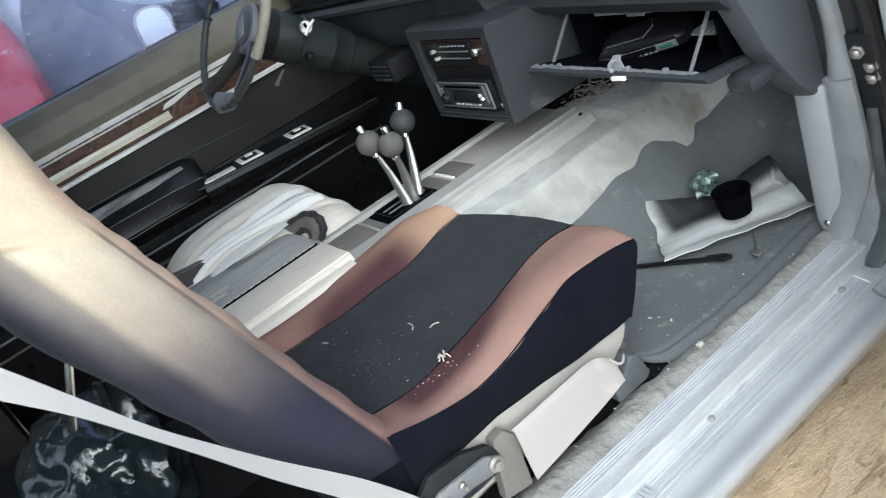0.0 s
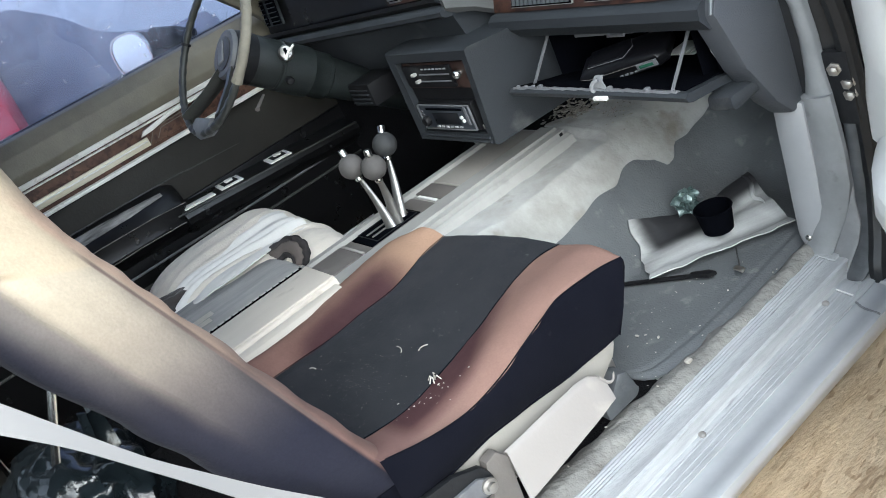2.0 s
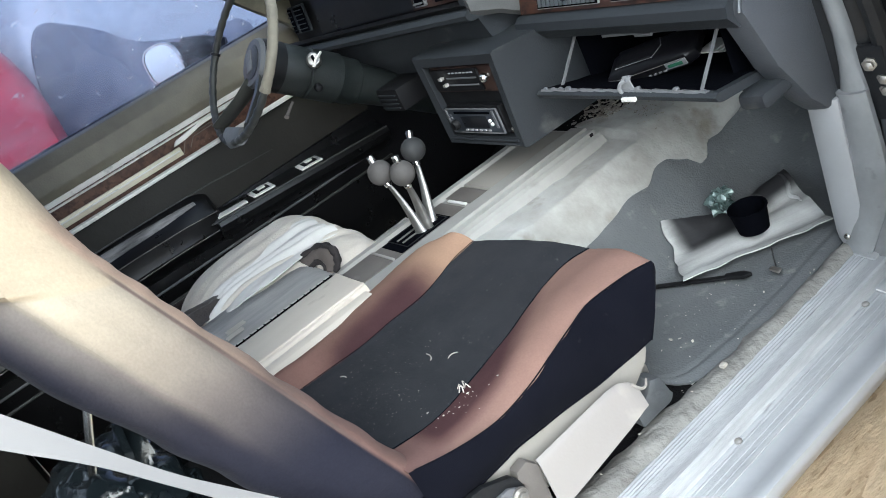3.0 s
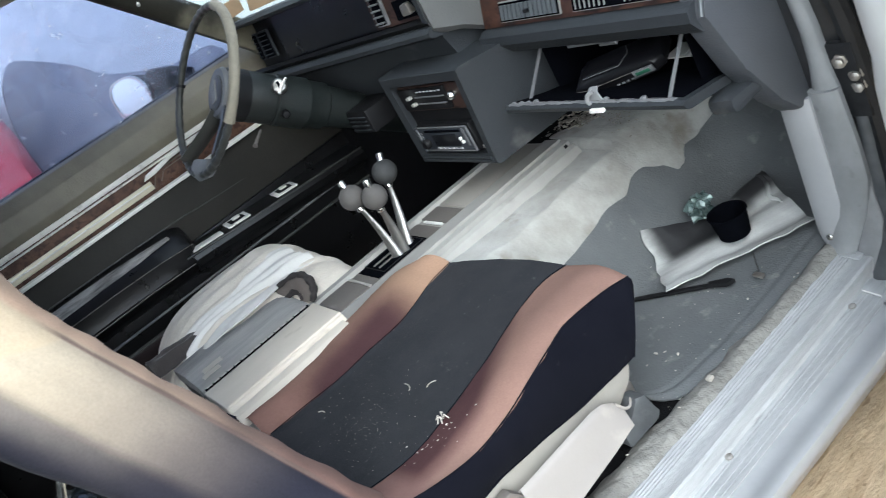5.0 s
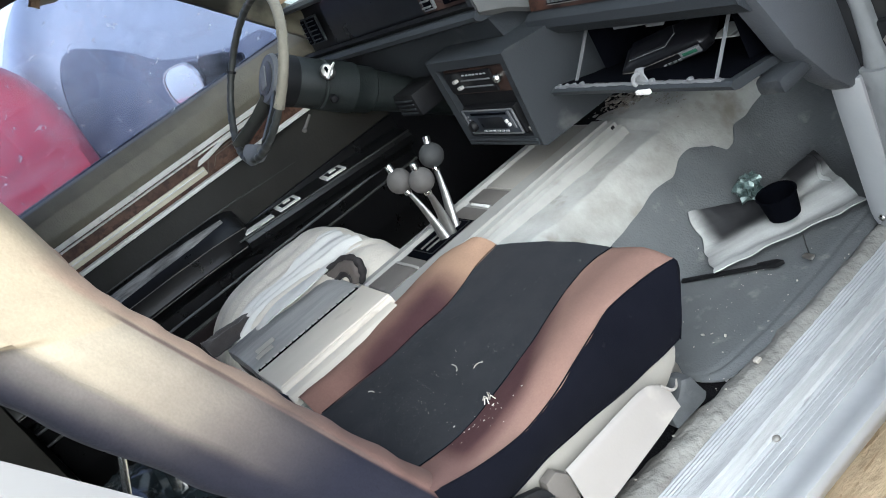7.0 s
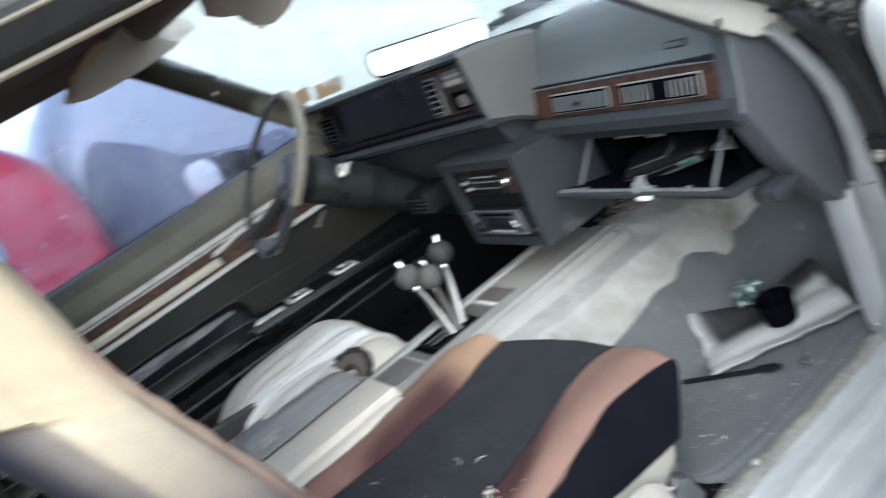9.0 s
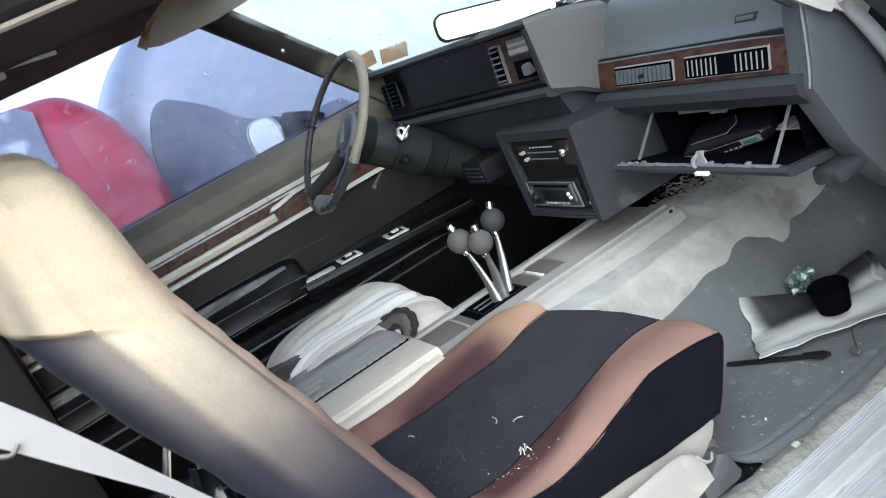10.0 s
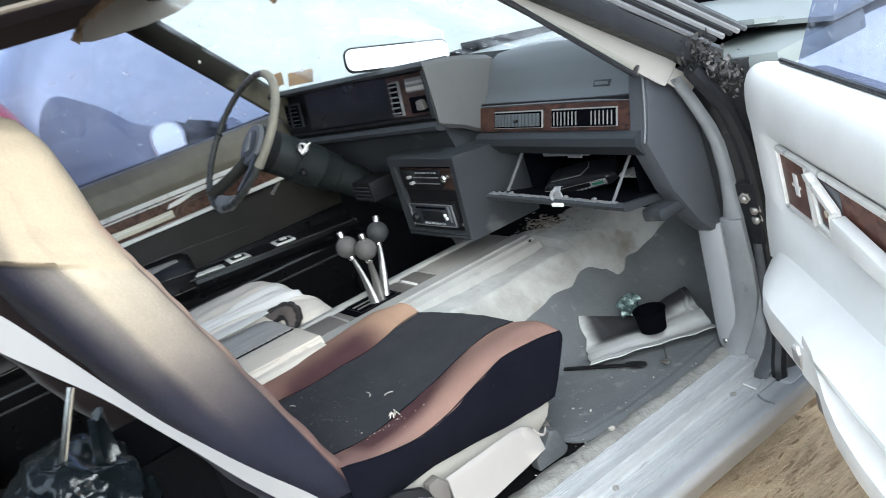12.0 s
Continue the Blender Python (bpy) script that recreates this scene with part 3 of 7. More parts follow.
def osb_board():
    t = thing("osb_board", "weathered strand board sheet lying on the ground beside the sill", "board")
    part("core", rough_up(box(0.62, 1.98, -1.75, 0.95, GROUND, GROUND + 0.016, 0.003), 0.0006, 9), OSBB, t)
    rng = random.Random(5)
    verts, faces = [], []
    for k in range(16000):
        wide = k % 12 == 0
        x, y = rng.uniform(0.63, 1.97), rng.uniform(-1.74, 0.94)
        a = rng.gauss(1.62, 0.20)
        ln, wd = (rng.uniform(0.05, 0.12), rng.uniform(0.014, 0.030)) if wide else (rng.uniform(0.03, 0.10), rng.uniform(0.003, 0.012))
        a += rng.gauss(0, 0.25) if wide else 0.0
        z = GROUND + 0.016 + rng.uniform(0.0004, 0.003)
        c, s = math.cos(a), math.sin(a)
        cut = rng.uniform(-0.4, 0.4)
        lift = rng.uniform(0, 0.003) if rng.random() < 0.12 else 0.0
        base = len(verts)
        for (p, q, h) in ((-ln, -wd, 0), (ln * (0.9 + cut * 0.3), -wd, lift), (ln, wd, lift), (-ln * (0.9 - cut * 0.3), wd, 0)):
            px, py = x + (p * c - q * s) / 2, y + (p * s + q * c) / 2
            verts.append((min(1.975, max(0.625, px)), min(0.945, max(-1.745, py)), z + h))
        faces.append((base, base + 1, base + 2, base + 3))
    me = bpy.data.meshes.new("strand_layer")
    me.from_pydata(verts, [], faces)
    me.materials.append(OSB)
    ob = new("strand_layer", me)
    ob.parent = t
    tagged(ob, "loose and pressed wood strands, yellow brown", kind="stuff")


osb_board()


# ---- the car's shell ----
def floor_z(x, y):
    z = 0.305
    z += 0.215 * smooth(0.36, 0.14, x) * smooth(-0.42, -0.20, x)
    z += 0.85 * max(0, y - 0.24) * smooth(0.20, 0.36, y) * (1 - 0.6 * smooth(0.36, 0.14, x))
    return z


def car_shell():
    t = thing("car_body", "old two-door car stripped and parked, silver sill, white paint, doors open", "car", kind="structure")

    def felt(u, v):
        y = -0.33 + 1.03 * v
        xl = 0.03 - 0.17 * smooth(0.09, 0.17, y)
        x = xl + (0.59 - xl) * u
        return (x, y, min(floor_z(x, y), 0.510 + 0.42 * max(0, y - 0.10)) + 0.006 * noise.noise(Vector((x * 14, y * 14, 0))) + 0.0018 * noise.noise(Vector((x * 38, y * 38, 6))) + 0.012 * noise.noise(Vector((x * 5, y * 5, 3))))
    part("floor_felt", surf(felt, 150, 300), FELT, t, "dirty off-white insulation felt on the floor")

    def dark(u, v):
        x, y = -0.74 + 0.80 * u, -2.3 + 3.0 * v
        return (x, y, floor_z(x, y) - 0.002 + 0.004 * noise.noise(Vector((x * 9, y * 9, 7))))
    part("driver_carpet", surf(dark, 30, 70), CARPET, t, "black carpet")
    part("rear_carpet", surf(lambda u, v: (-0.02 + 0.62 * u, -2.3 + 2.02 * v, 0.303 + 0.006 * noise.noise(Vector((u * 6, v * 9, 1)))), 20, 40), CARPET, t)
    part("tunnel_side", box(0.044, 0.058, -2.3, -0.50, 0.298, 0.513, 0.003), CARPET, t)
    part("driver_kick_wall", box(-0.79, -0.742, -0.06, 0.64, 0.28, 0.98, 0.004), CARPET, t)
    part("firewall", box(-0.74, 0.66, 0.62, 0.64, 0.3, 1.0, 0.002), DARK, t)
    # rising crumbly strip of carpet beside the sill plate
    def edge(u, v):
        y = -1.35 + 1.44 * v
        x0 = lerp_table([(-1.35, 0.560), (-0.55, 0.578), (-0.34, 0.589), (-0.16, 0.604), (0.10, 0.606)], y)[0]
        x = x0 + (0.650 - x0) * u
        z = 0.308 + 0.017 * math.sin(u * math.pi * 0.9) + 0.006 * noise.noise(Vector((x * 30, y * 22, 0))) + 0.0022 * noise.noise(Vector((x * 90, y * 80, 4)))
        return (x + (0.012 * noise.noise(Vector((0, y * 18, 5))) if u < 0.2 else 0), y, z)
    part("carpet_edge", surf(edge, 22, 330, 0.006), EDGE, t, "dusty torn carpet edge along the sill")
    # sill plate: ribbed aluminium
    prof = [(0.640, 0.298), (0.642, 0.312), (0.649, 0.3145), (0.6520, 0.3132), (0.655, 0.3145), (0.6580, 0.3130), (0.661, 0.3142), (0.6640, 0.3128), (0.667, 0.3140), (0.6700, 0.3126), (0.673, 0.3136),
            (0.677, 0.3118), (0.690, 0.3115), (0.703, 0.3115), (0.7075, 0.309), (0.7085, 0.300), (0.7080, 0.288), (0.7105, 0.2825), (0.716, 0.2815), (0.7175, 0.2805), (0.719, 0.2815), (0.7215, 0.2815), (0.7230, 0.2805), (0.7245, 0.2815), (0.736, 0.2813), (0.7375, 0.2803), (0.739, 0.2813), (0.746, 0.2810), (0.7475, 0.2798), (0.749, 0.2808), (0.756, 0.2802)]
    plate = part("sill_plate", sheet(prof, "y", -1.30, 0.085, 0.003), ALU, t, "ribbed scuffed aluminium sill plate", sharp=25)
    lb = part("label", box(0.714, 0.738, -0.570, -0.541, 0.2818, 0.2826, 0.0003), SILL, plate, "small worn paper label")
    for k in range(3):
        part("label_bar", box(0.717, 0.733, -0.563 + k * 0.008, -0.5615 + k * 0.008, 0.2826, 0.2829, 0.0001), RUBBER, lb)
    part("end_tab", prism([(0.690, 0.046), (0.728, 0.042), (0.739, 0.037), (0.746, 0.026), (0.750, 0.004), (0.7105, 0.012)], "z", 0.2818, 0.2855, 0.0015), ALU, plate)
    part("tab_bead", tube([(0.712, 0.0125, 0.2850), (0.748, 0.0055, 0.2850)], 0.0013, 6), WHITE, plate)
    part("end_cap", prism([(0.644, 0.060), (0.690, 0.056), (0.690, 0.084), (0.644, 0.084)], "z", 0.306, 0.3150, 0.003), ALU, plate)
    part("sill_joint", tube(curve_pts([(0.756, -0.004, 0.279), (0.772, -0.010, 0.275), (0.790, -0.016, 0.277), (0.808, -0.022, 0.280)], 4), 0.0020, 6), RUBBER, t)
    lip = [(0.753, 0.2765), (0.768, 0.2720), (0.786, 0.2745), (0.802, 0.2800), (0.810, 0.2770), (0.813, 0.266), (0.808, 0.250), (0.79, 0.235), (0.76, 0.18), (0.70, 0.15)]
    part("outer_sill", sheet(lip, "y", -2.2, 0.16, 0.004), SILL, t, "silver painted outer sill with an upturned lip", sharp=50)
    part("sill_end_cap", box(0.700, 0.792, 0.062, 0.135, 0.262, 0.280, 0.006), SILL, t)
    for y in (-0.384, -0.027, -0.75, -1.1):
        part("screw", turned([(0.0065, 0), (0.0065, 0.003), (0.004, 0.005), (0.0015, 0.0055)], (0.7145, y, 0.2815), (0, 0, 1), 10), STEEL, plate)

    # hinge pillar with its inner cover and the windlace
    pil = part("hinge_pillar", loft([[(0.61, 0.115, z), (0.66, 0.098 + dy, z), (0.70, 0.112 + dy, z), (0.755, 0.15 + dy, z), (0.80, 0.20, z), (0.80, 0.30, z), (0.61, 0.30, z)]
                                     for z, dy in ((0.27, -0.045), (0.30, -0.028), (0.34, -0.010), (0.40, 0), (0.6, 0.005), (0.80, 0.0), (0.93, -0.01))]), BLKRUB, t, "black greasy hinge pillar")
    def ribbon(rows, bulge, th):
        """An upright strip: rows of height, two edges, depth; domed towards the seats."""
        rings = []
        for z, xl, xr, y in rows:
            front = [(xl + (xr - xl) * f, y - bulge * math.sin(math.pi * f) ** 0.7, z) for f in (0, 0.08, 0.22, 0.4, 0.6, 0.78, 0.92, 1)]
            rings.append(front + [(xr, y + th, z), (xl, y + th, z)])
        return loft(rings)
    part("pillar_cover", ribbon([(0.613, 0.622, 0.679, 0.086), (0.55, 0.618, 0.676, 0.086), (0.487, 0.615, 0.674, 0.086), (0.42, 0.611, 0.669, 0.086), (0.365, 0.608, 0.664, 0.086), (0.345, 0.608, 0.657, 0.085), (0.331, 0.610, 0.649, 0.084), (0.322, 0.615, 0.639, 0.083), (0.318, 0.621, 0.631, 0.082)], 0.006, 0.010), PILLAR, t, "light grey plastic kick panel strip")
    part("screw", turned([(0.006, 0), (0.006, 0.003), (0.003, 0.005)], (0.633, 0.078, 0.340), (0.1, -1, 0.1), 10), CHROME, pil)
    part("windlace_foot", ribbon([(0.62, 0.672, 0.725, 0.097), (0.56, 0.668, 0.727, 0.097), (0.517, 0.664, 0.728, 0.097), (0.454, 0.655, 0.726, 0.096), (0.41, 0.65, 0.714, 0.095), (0.379, 0.64, 0.703, 0.092), (0.34, 0.63, 0.686, 0.084), (0.31, 0.62, 0.676, 0.070), (0.293, 0.612, 0.670, 0.056)], 0.010, 0.010), WINDL, t, "broad grey windlace spreading at its foot")
    part("jamb_crescent", ribbon([(0.45, 0.714, 0.724, 0.108), (0.42, 0.702, 0.722, 0.104), (0.37, 0.690, 0.728, 0.096), (0.335, 0.682, 0.722, 0.086), (0.311, 0.678, 0.714, 0.074), (0.288, 0.676, 0.708, 0.054)], 0.004, 0.010), RUBBER, t, "pale grey metal jamb edge")
    part("jamb_seal", ribbon([(0.62, 0.728, 0.748, 0.120), (0.54, 0.722, 0.746, 0.118), (0.475, 0.714, 0.742, 0.116), (0.42, 0.708, 0.748, 0.112), (0.375, 0.712, 0.756, 0.106), (0.336, 0.712, 0.758, 0.094), (0.300, 0.706, 0.748, 0.072), (0.276, 0.702, 0.736, 0.046)], 0.006, 0.012), SEALR, t, "grimy black rubber door seal foot")
    for x, y, z in ((0.735, 0.110, 0.662), (0.749, 0.118, 0.634), (0.749, 0.118, 0.614)):
        part("hinge_bolt", turned([(0.012, 0), (0.012, 0.004), (0.008, 0.005), (0.008, 0.012), (0.004, 0.014)], (x, y, z), (0.3, -1, 0), 6), STEEL, pil, "rusty hinge bolt")
    part("hinge_plate", box(0.712, 0.758, 0.112, 0.126, 0.56, 0.69, 0.003), BLKRUB, pil)
    part("windlace", ribbon([(0.935, 0.682, 0.702, 0.034), (0.920, 0.681, 0.702, 0.042), (0.89, 0.681, 0.704, 0.060), (0.855, 0.682, 0.706, 0.077), (0.82, 0.684, 0.709, 0.092), (0.78, 0.687, 0.713, 0.102), (0.72, 0.688, 0.716, 0.106), (0.66, 0.684, 0.717, 0.106), (0.615, 0.676, 0.722, 0.104)], 0.009, 0.012), WINDL, t, "grey rubber windlace")
    wo = curve_pts([(0.742, 0.03, 0.95), (0.748, 0.100, 0.84), (0.752, 0.128, 0.70), (0.752, 0.128, 0.48), (0.752, 0.105, 0.36), (0.756, 0.078, 0.302), (0.756, 0.076, 0.268)], 6)
    part("door_seal", tube(wo, 0.016, 8), BLKRUB, t, "black perished door seal")
    part("kick_panel", loft([[(0.606, 0.10, 0.31), (0.600, 0.18, 0.31), (0.595, 0.60, 0.31)], [(0.610, 0.11, 0.50), (0.604, 0.20, 0.50), (0.60, 0.60, 0.52)], [(0.612, 0.12, 0.66), (0.608, 0.22, 0.68), (0.60, 0.60, 0.72)]], closed=False), MATG, t)

    # windscreen pillars
    def pillar(base, top, w, d, m, label):
        a, b = Vector(base), Vector(top)
        ax = (b - a).normalized()
        sx = Vector((1 if a.x > 0 else -1, 0, 0))
        sx = (sx - ax * sx.dot(ax)).normalized()
        sy = ax.cross(sx)
        ring = lambda p, k: [p + sx * x * w * k + sy * y * d * k for x, y in ((-1, -0.6), (-0.7, -1), (0.7, -1), (1, -0.5), (1, 0.6), (0.6, 1), (-0.6, 1), (-1, 0.6))]
        return part("windscreen_pillar", loft([ring(a.lerp(b, f), k) for f, k in ((0, 1.25), (0.12, 1.0), (0.6, 0.95), (1, 1.0))]), m, t, label)
    pl = pillar((-0.715, -0.06, 0.955), (-0.585, -0.50, 1.385), 0.024, 0.034, APIL, "mottled dark olive windscreen pillar trim")
    for f in (0.20, 0.62):
        p = Vector((-0.715, -0.06, 0.955)).lerp(Vector((-0.585, -0.50, 1.385)), f) + Vector((0.024, -0.02, 0.0))
        part("screw", turned([(0.006, 0), (0.006, 0.003), (0.002, 0.005)], p, (0.9, -0.4, 0), 10), STEEL, pl)
    pillar((0.735, 0.10, 0.945), (0.60, -0.50, 1.395), 0.022, 0.022, BLKRUB, "black weathered windscreen pillar channel")
    # pale inner cover of the passenger pillar, ending in a flared foot
    a, b = Vector((0.688, 0.055, 0.925)), Vector((0.580, -0.47, 1.385))
    ax = (b - a).normalized()
    sy = Vector((0.35, 0.75, 0.55)).normalized()
    sy = (sy - ax * sy.dot(ax)).normalized()
    sx = ax.cross(sy)
    ring = lambda p, w, d: [p + sx * x * d + sy * y * w for x, y in ((-1, -1), (0.2, -1.05), (0.9, -0.6), (1, 0), (0.9, 0.6), (0.2, 1.05), (-1, 1))]
    part("pillar_trim", loft([ring(a + ax * s, w, d) for s, w, d in ((-0.030, 0.013, 0.010), (0.0, 0.016, 0.012), (0.030, 0.0155, 0.012), (0.034, 0.023, 0.016), (0.050, 0.024, 0.016), (0.30, 0.021, 0.015), (0.69, 0.019, 0.015))]), ATRIM, t, "cream plastic pillar trim, chipped")
    for off, m_ in ((-0.006, LIDV), (0.010, BLKRUB), (0.026, RUBBER), (0.042, BLKRUB), (0.056, RUBBER), (0.070, SEALR)):
        part("pillar_moulding", tube([(0.752 + off * 0.4, 0.085 + off, 0.985), (0.70 + off * 0.4, -0.15 + off, 1.165), (0.62 + off * 0.4, -0.48 + off, 1.41)], 0.006, 6), m_, t)
    # roof rails, header and roof
    for yl, yh in ((-2.0, -0.46),):
        part("roof_rail", prism([(0.575, 1.382), (0.60, 1.366), (0.625, 1.380), (0.640, 1.405), (0.640, 1.43), (0.615, 1.449), (0.56, 1.455)], "y", yl, yh, 0.002), BLKRUB, t, "roof rail with a grey perished seal")
        part("rail_welt", tube([(0.612, yl, 1.372), (0.612, yh, 1.366)], 0.0045, 6), TRIMB, t, "tan piping")
        part("rail_bead", tube([(0.642, yl, 1.413), (0.642, yh, 1.408)], 0.003, 6), TRIMB, t)
        part("drip_rail", tube([(0.640, yl, 1.432), (0.640, yh, 1.428)], 0.011, 8, flat=0.7), RUBBER, t)
        rl = part("far_roof_rail", prism([(-0.585, 1.412), (-0.60, 1.398), (-0.635, 1.40), (-0.66, 1.43), (-0.60, 1.47), (-0.55, 1.47), (-0.555, 1.44)], "y", yl, yh, 0.002), HEADL, t, "brown roof rail trim")
        part("rail_strip", tube([(-0.556, yl, 1.470), (-0.560, yh, 1.449)], 0.011, 8, flat=0.6), BEIGE, t, "tan flat welt along the headliner")
        part("grab_base", box(-0.566, -0.551, -0.985, -0.842, 1.420, 1.456, 0.005), HEADL, rl)
        part("grab_bar", tube(curve_pts([(-0.550, -0.975, 1.440), (-0.537, -0.968, 1.450), (-0.534, -0.91, 1.444), (-0.534, -0.86, 1.438), (-0.536, -0.846, 1.437)], 4), 0.0055, 8), WHITE, rl, "white coat-hook bar")
        part("hook_foot", box(-0.549, -0.534, -0.984, -0.962, 1.430, 1.458, 0.004), WHITE, rl)
    part("roof", surf(lambda u, v: (-0.60 + 1.2 * u, -2.0 + 1.52 * v, 1.455 + 0.022 * math.sin(math.pi * u)), 10, 10, 0.012), PAINTW, t)
    part("headliner", surf(lambda u, v: (-0.56 + 1.12 * u, -1.98 + 1.48 * v, 1.447 + 0.018 * math.sin(math.pi * u)), 10, 10, 0.004), HEADL, t)
    part("roof_header", prism([(-0.50, 1.40), (-0.47, 1.392), (-0.45, 1.41), (-0.47, 1.46), (-0.52, 1.462)], "x", -0.59, 0.60, 0.003), HEADL, t)

    # quarter behind the passenger door
    part("quarter_jamb", loft([[(0.700, -1.30, z), (0.735, -1.275 - o, z), (0.80, -1.29 - o, z), (0.835, -1.31 - o, z), (0.835, -2.3, z), (0.700, -2.3, z)] for z, o in ((0.15, -0.02), (0.30, 0.0), (0.55, 0.03), (0.85, 0.03), (0.985, 0.02))]), JAMB, t, "chalky white door jamb, paint lifting")
    part("jamb_trim", prism([(0.600, -1.345), (0.600, -1.272), (0.640, -1.267), (0.682, -1.270), (0.686, -1.300), (0.686, -1.345)], "z", 0.30, 1.36, 0.003), TAUPE, t, "taupe vinyl jamb strip")
    part("windlace", tube(curve_pts([(0.690, -1.22, 0.31), (0.700, -1.268, 0.40), (0.702, -1.286, 0.60), (0.702, -1.288, 0.86), (0.701, -1.290, 0.98), (0.694, -1.290, 1.05), (0.684, -1.290, 1.09)], 5), [0.017] * 20 + [0.0165, 0.016, 0.015, 0.014, 0.013, 0.012, 0.011, 0.010, 0.009, 0.008, 0.006], 10), IVORY, t, "cracked ivory windlace")
    part("quarter_trim", box(0.58, 0.68, -2.25, -1.31, 0.30, 0.98, 0.015), BLACK, t, "dark quarter panel trim")
    part("quarter_frame", tube([(0.572, -1.36, 0.90), (0.572, -1.36, 0.55), (0.572, -1.40, 0.50), (0.572, -1.9, 0.48), (0.572, -1.95, 0.55), (0.572, -1.95, 0.90)], 0.010, 8), LIDV, t)
    part("lock_pillar", prism([(0.62, -1.33), (0.69, -1.31), (0.70, -1.42), (0.62, -1.42)], "z", 0.98, 1.40, 0.006), PAINTW, t)
    part("far_quarter", box(-0.775, -0.66, -2.25, -1.273, 0.30, 1.0, 0.01), SCUFF, t)
    part("far_lock_pillar", prism([(-0.70, -1.33), (-0.62, -1.33), (-0.62, -1.50), (-0.70, -1.50)], "z", 1.0, 1.42, 0.006), HEADL, t)
    part("rear_bulkhead", box(-0.74, 0.70, -2.32, -2.26, 0.30, 1.05, 0.01), BLACK, t)
    bench = part("rear_bench", prism([(-1.55, 0.31), (-1.50, 0.52), (-1.55, 0.56), (-2.0, 0.53), (-2.15, 0.95), (-2.25, 0.95), (-2.25, 0.31)], "x", -0.66, 0.57, 0.03), BLACK, t, "dark rear bench seat")
    # cowl, bonnet and wing ahead of the glass
    part("bonnet", surf(lambda u, v: (-0.86 + 1.72 * u, 0.31 + 1.66 * v, 0.955 + 0.035 * math.sin(math.pi * u) - 0.10 * v * v), 16, 16, 0.01), HOOD, t, "faded white bonnet")
    part("cowl", surf(lambda u, v: (-0.74 + 1.48 * u, 0.24 + 0.2 * v, 0.985 - 0.045 * v + 0.02 * math.sin(math.pi * u)), 12, 4, 0.01), HOOD, t)
    part("wing", loft([[(0.74, 0.30, 0.30), (0.83, 0.26, 0.30), (0.83, 2.1, 0.30), (0.74, 2.1, 0.30)], [(0.76, 0.29, 0.75), (0.86, 0.22, 0.75), (0.86, 2.1, 0.75), (0.76, 2.1, 0.75)],
                        [(0.755, 0.26, 0.93), (0.83, 0.20, 0.93), (0.83, 2.1, 0.85), (0.76, 2.1, 0.85)]]), PAINTW, t, "white front wing")
    part("cowl_end", box(0.60, 0.835, 0.16, 0.46, 0.885, 0.935, 0.012), HOOD, t)
    def screen(u, v, out=0.0):
        w = math.sin(math.pi * u) ** 0.6 if 0 < u < 1 else 0.0
        return ((-0.712 + 1.424 * u) * (1 - 0.165 * v), (-0.075 + 0.295 * w) * (1 - v) + (-0.49 + 0.03 * w) * v + out, 0.975 + 0.030 * w * (1 - v) + 0.42 * v)
    part("glass_seal", tube([screen(k / 24, 0.005, -0.006) for k in range(25)], 0.0045, 6), BLKRUB, t)
    for u in (0.0, 1.0):
        part("glass_seal", tube([screen(u, k / 10, -0.004) for k in range(11)], 0.005, 6), BLKRUB, t)
    ws = part("windscreen", surf(screen, 24, 10, 0.005), CLEAR, t, "dusty tinted windscreen")
    ws.visible_shadow = False
    part("boot", loft([[(-0.70, y, 0.30), (-0.80, y, 0.34), (-0.84, y, 0.60), (-0.80, y, z - 0.03), (-0.70, y, z), (0.70, y, z), (0.80, y, z - 0.03), (0.84, y, 0.60), (0.80, y, 0.34), (0.70, y, 0.30)] for y, z in ((-2.33, 0.985), (-2.7, 0.98), (-3.4, 0.95), (-3.62, 0.90), (-3.66, 0.80))]), PAINTW, t, "plain white boot")
    part("far_wing", loft([[(-0.83, y, 0.30), (-0.86, y, 0.75), (-0.83, y, z), (-0.745, y, z), (-0.745, y, 0.30)] for y, z in ((0.20, 0.94), (1.2, 0.90), (2.1, 0.85))]), PAINTW, t)
    part("far_quarter_skin", loft([[(-0.80, y, 0.25), (-0.86, y, 0.60), (-0.80, y, 0.985), (-0.765, y, 0.985), (-0.765, y, 0.25)] for y in (-2.33, -1.275)]), PAINTW, t)
    part("nose", loft([[(-0.82, y, 0.32), (-0.82, y, z), (0.82, y, z), (0.82, y, 0.32)] for y, z in ((1.97, 0.86), (2.16, 0.82), (2.20, 0.74))]), PAINTW, t)
    rw = part("rear_window", surf(lambda u, v: ((-0.60 + 1.2 * u) * (1 + 0.12 * v), -2.0 - 0.36 * v, 1.455 - 0.46 * v), 8, 6, 0.005), CLEAR, t)
    rw.visible_shadow = False
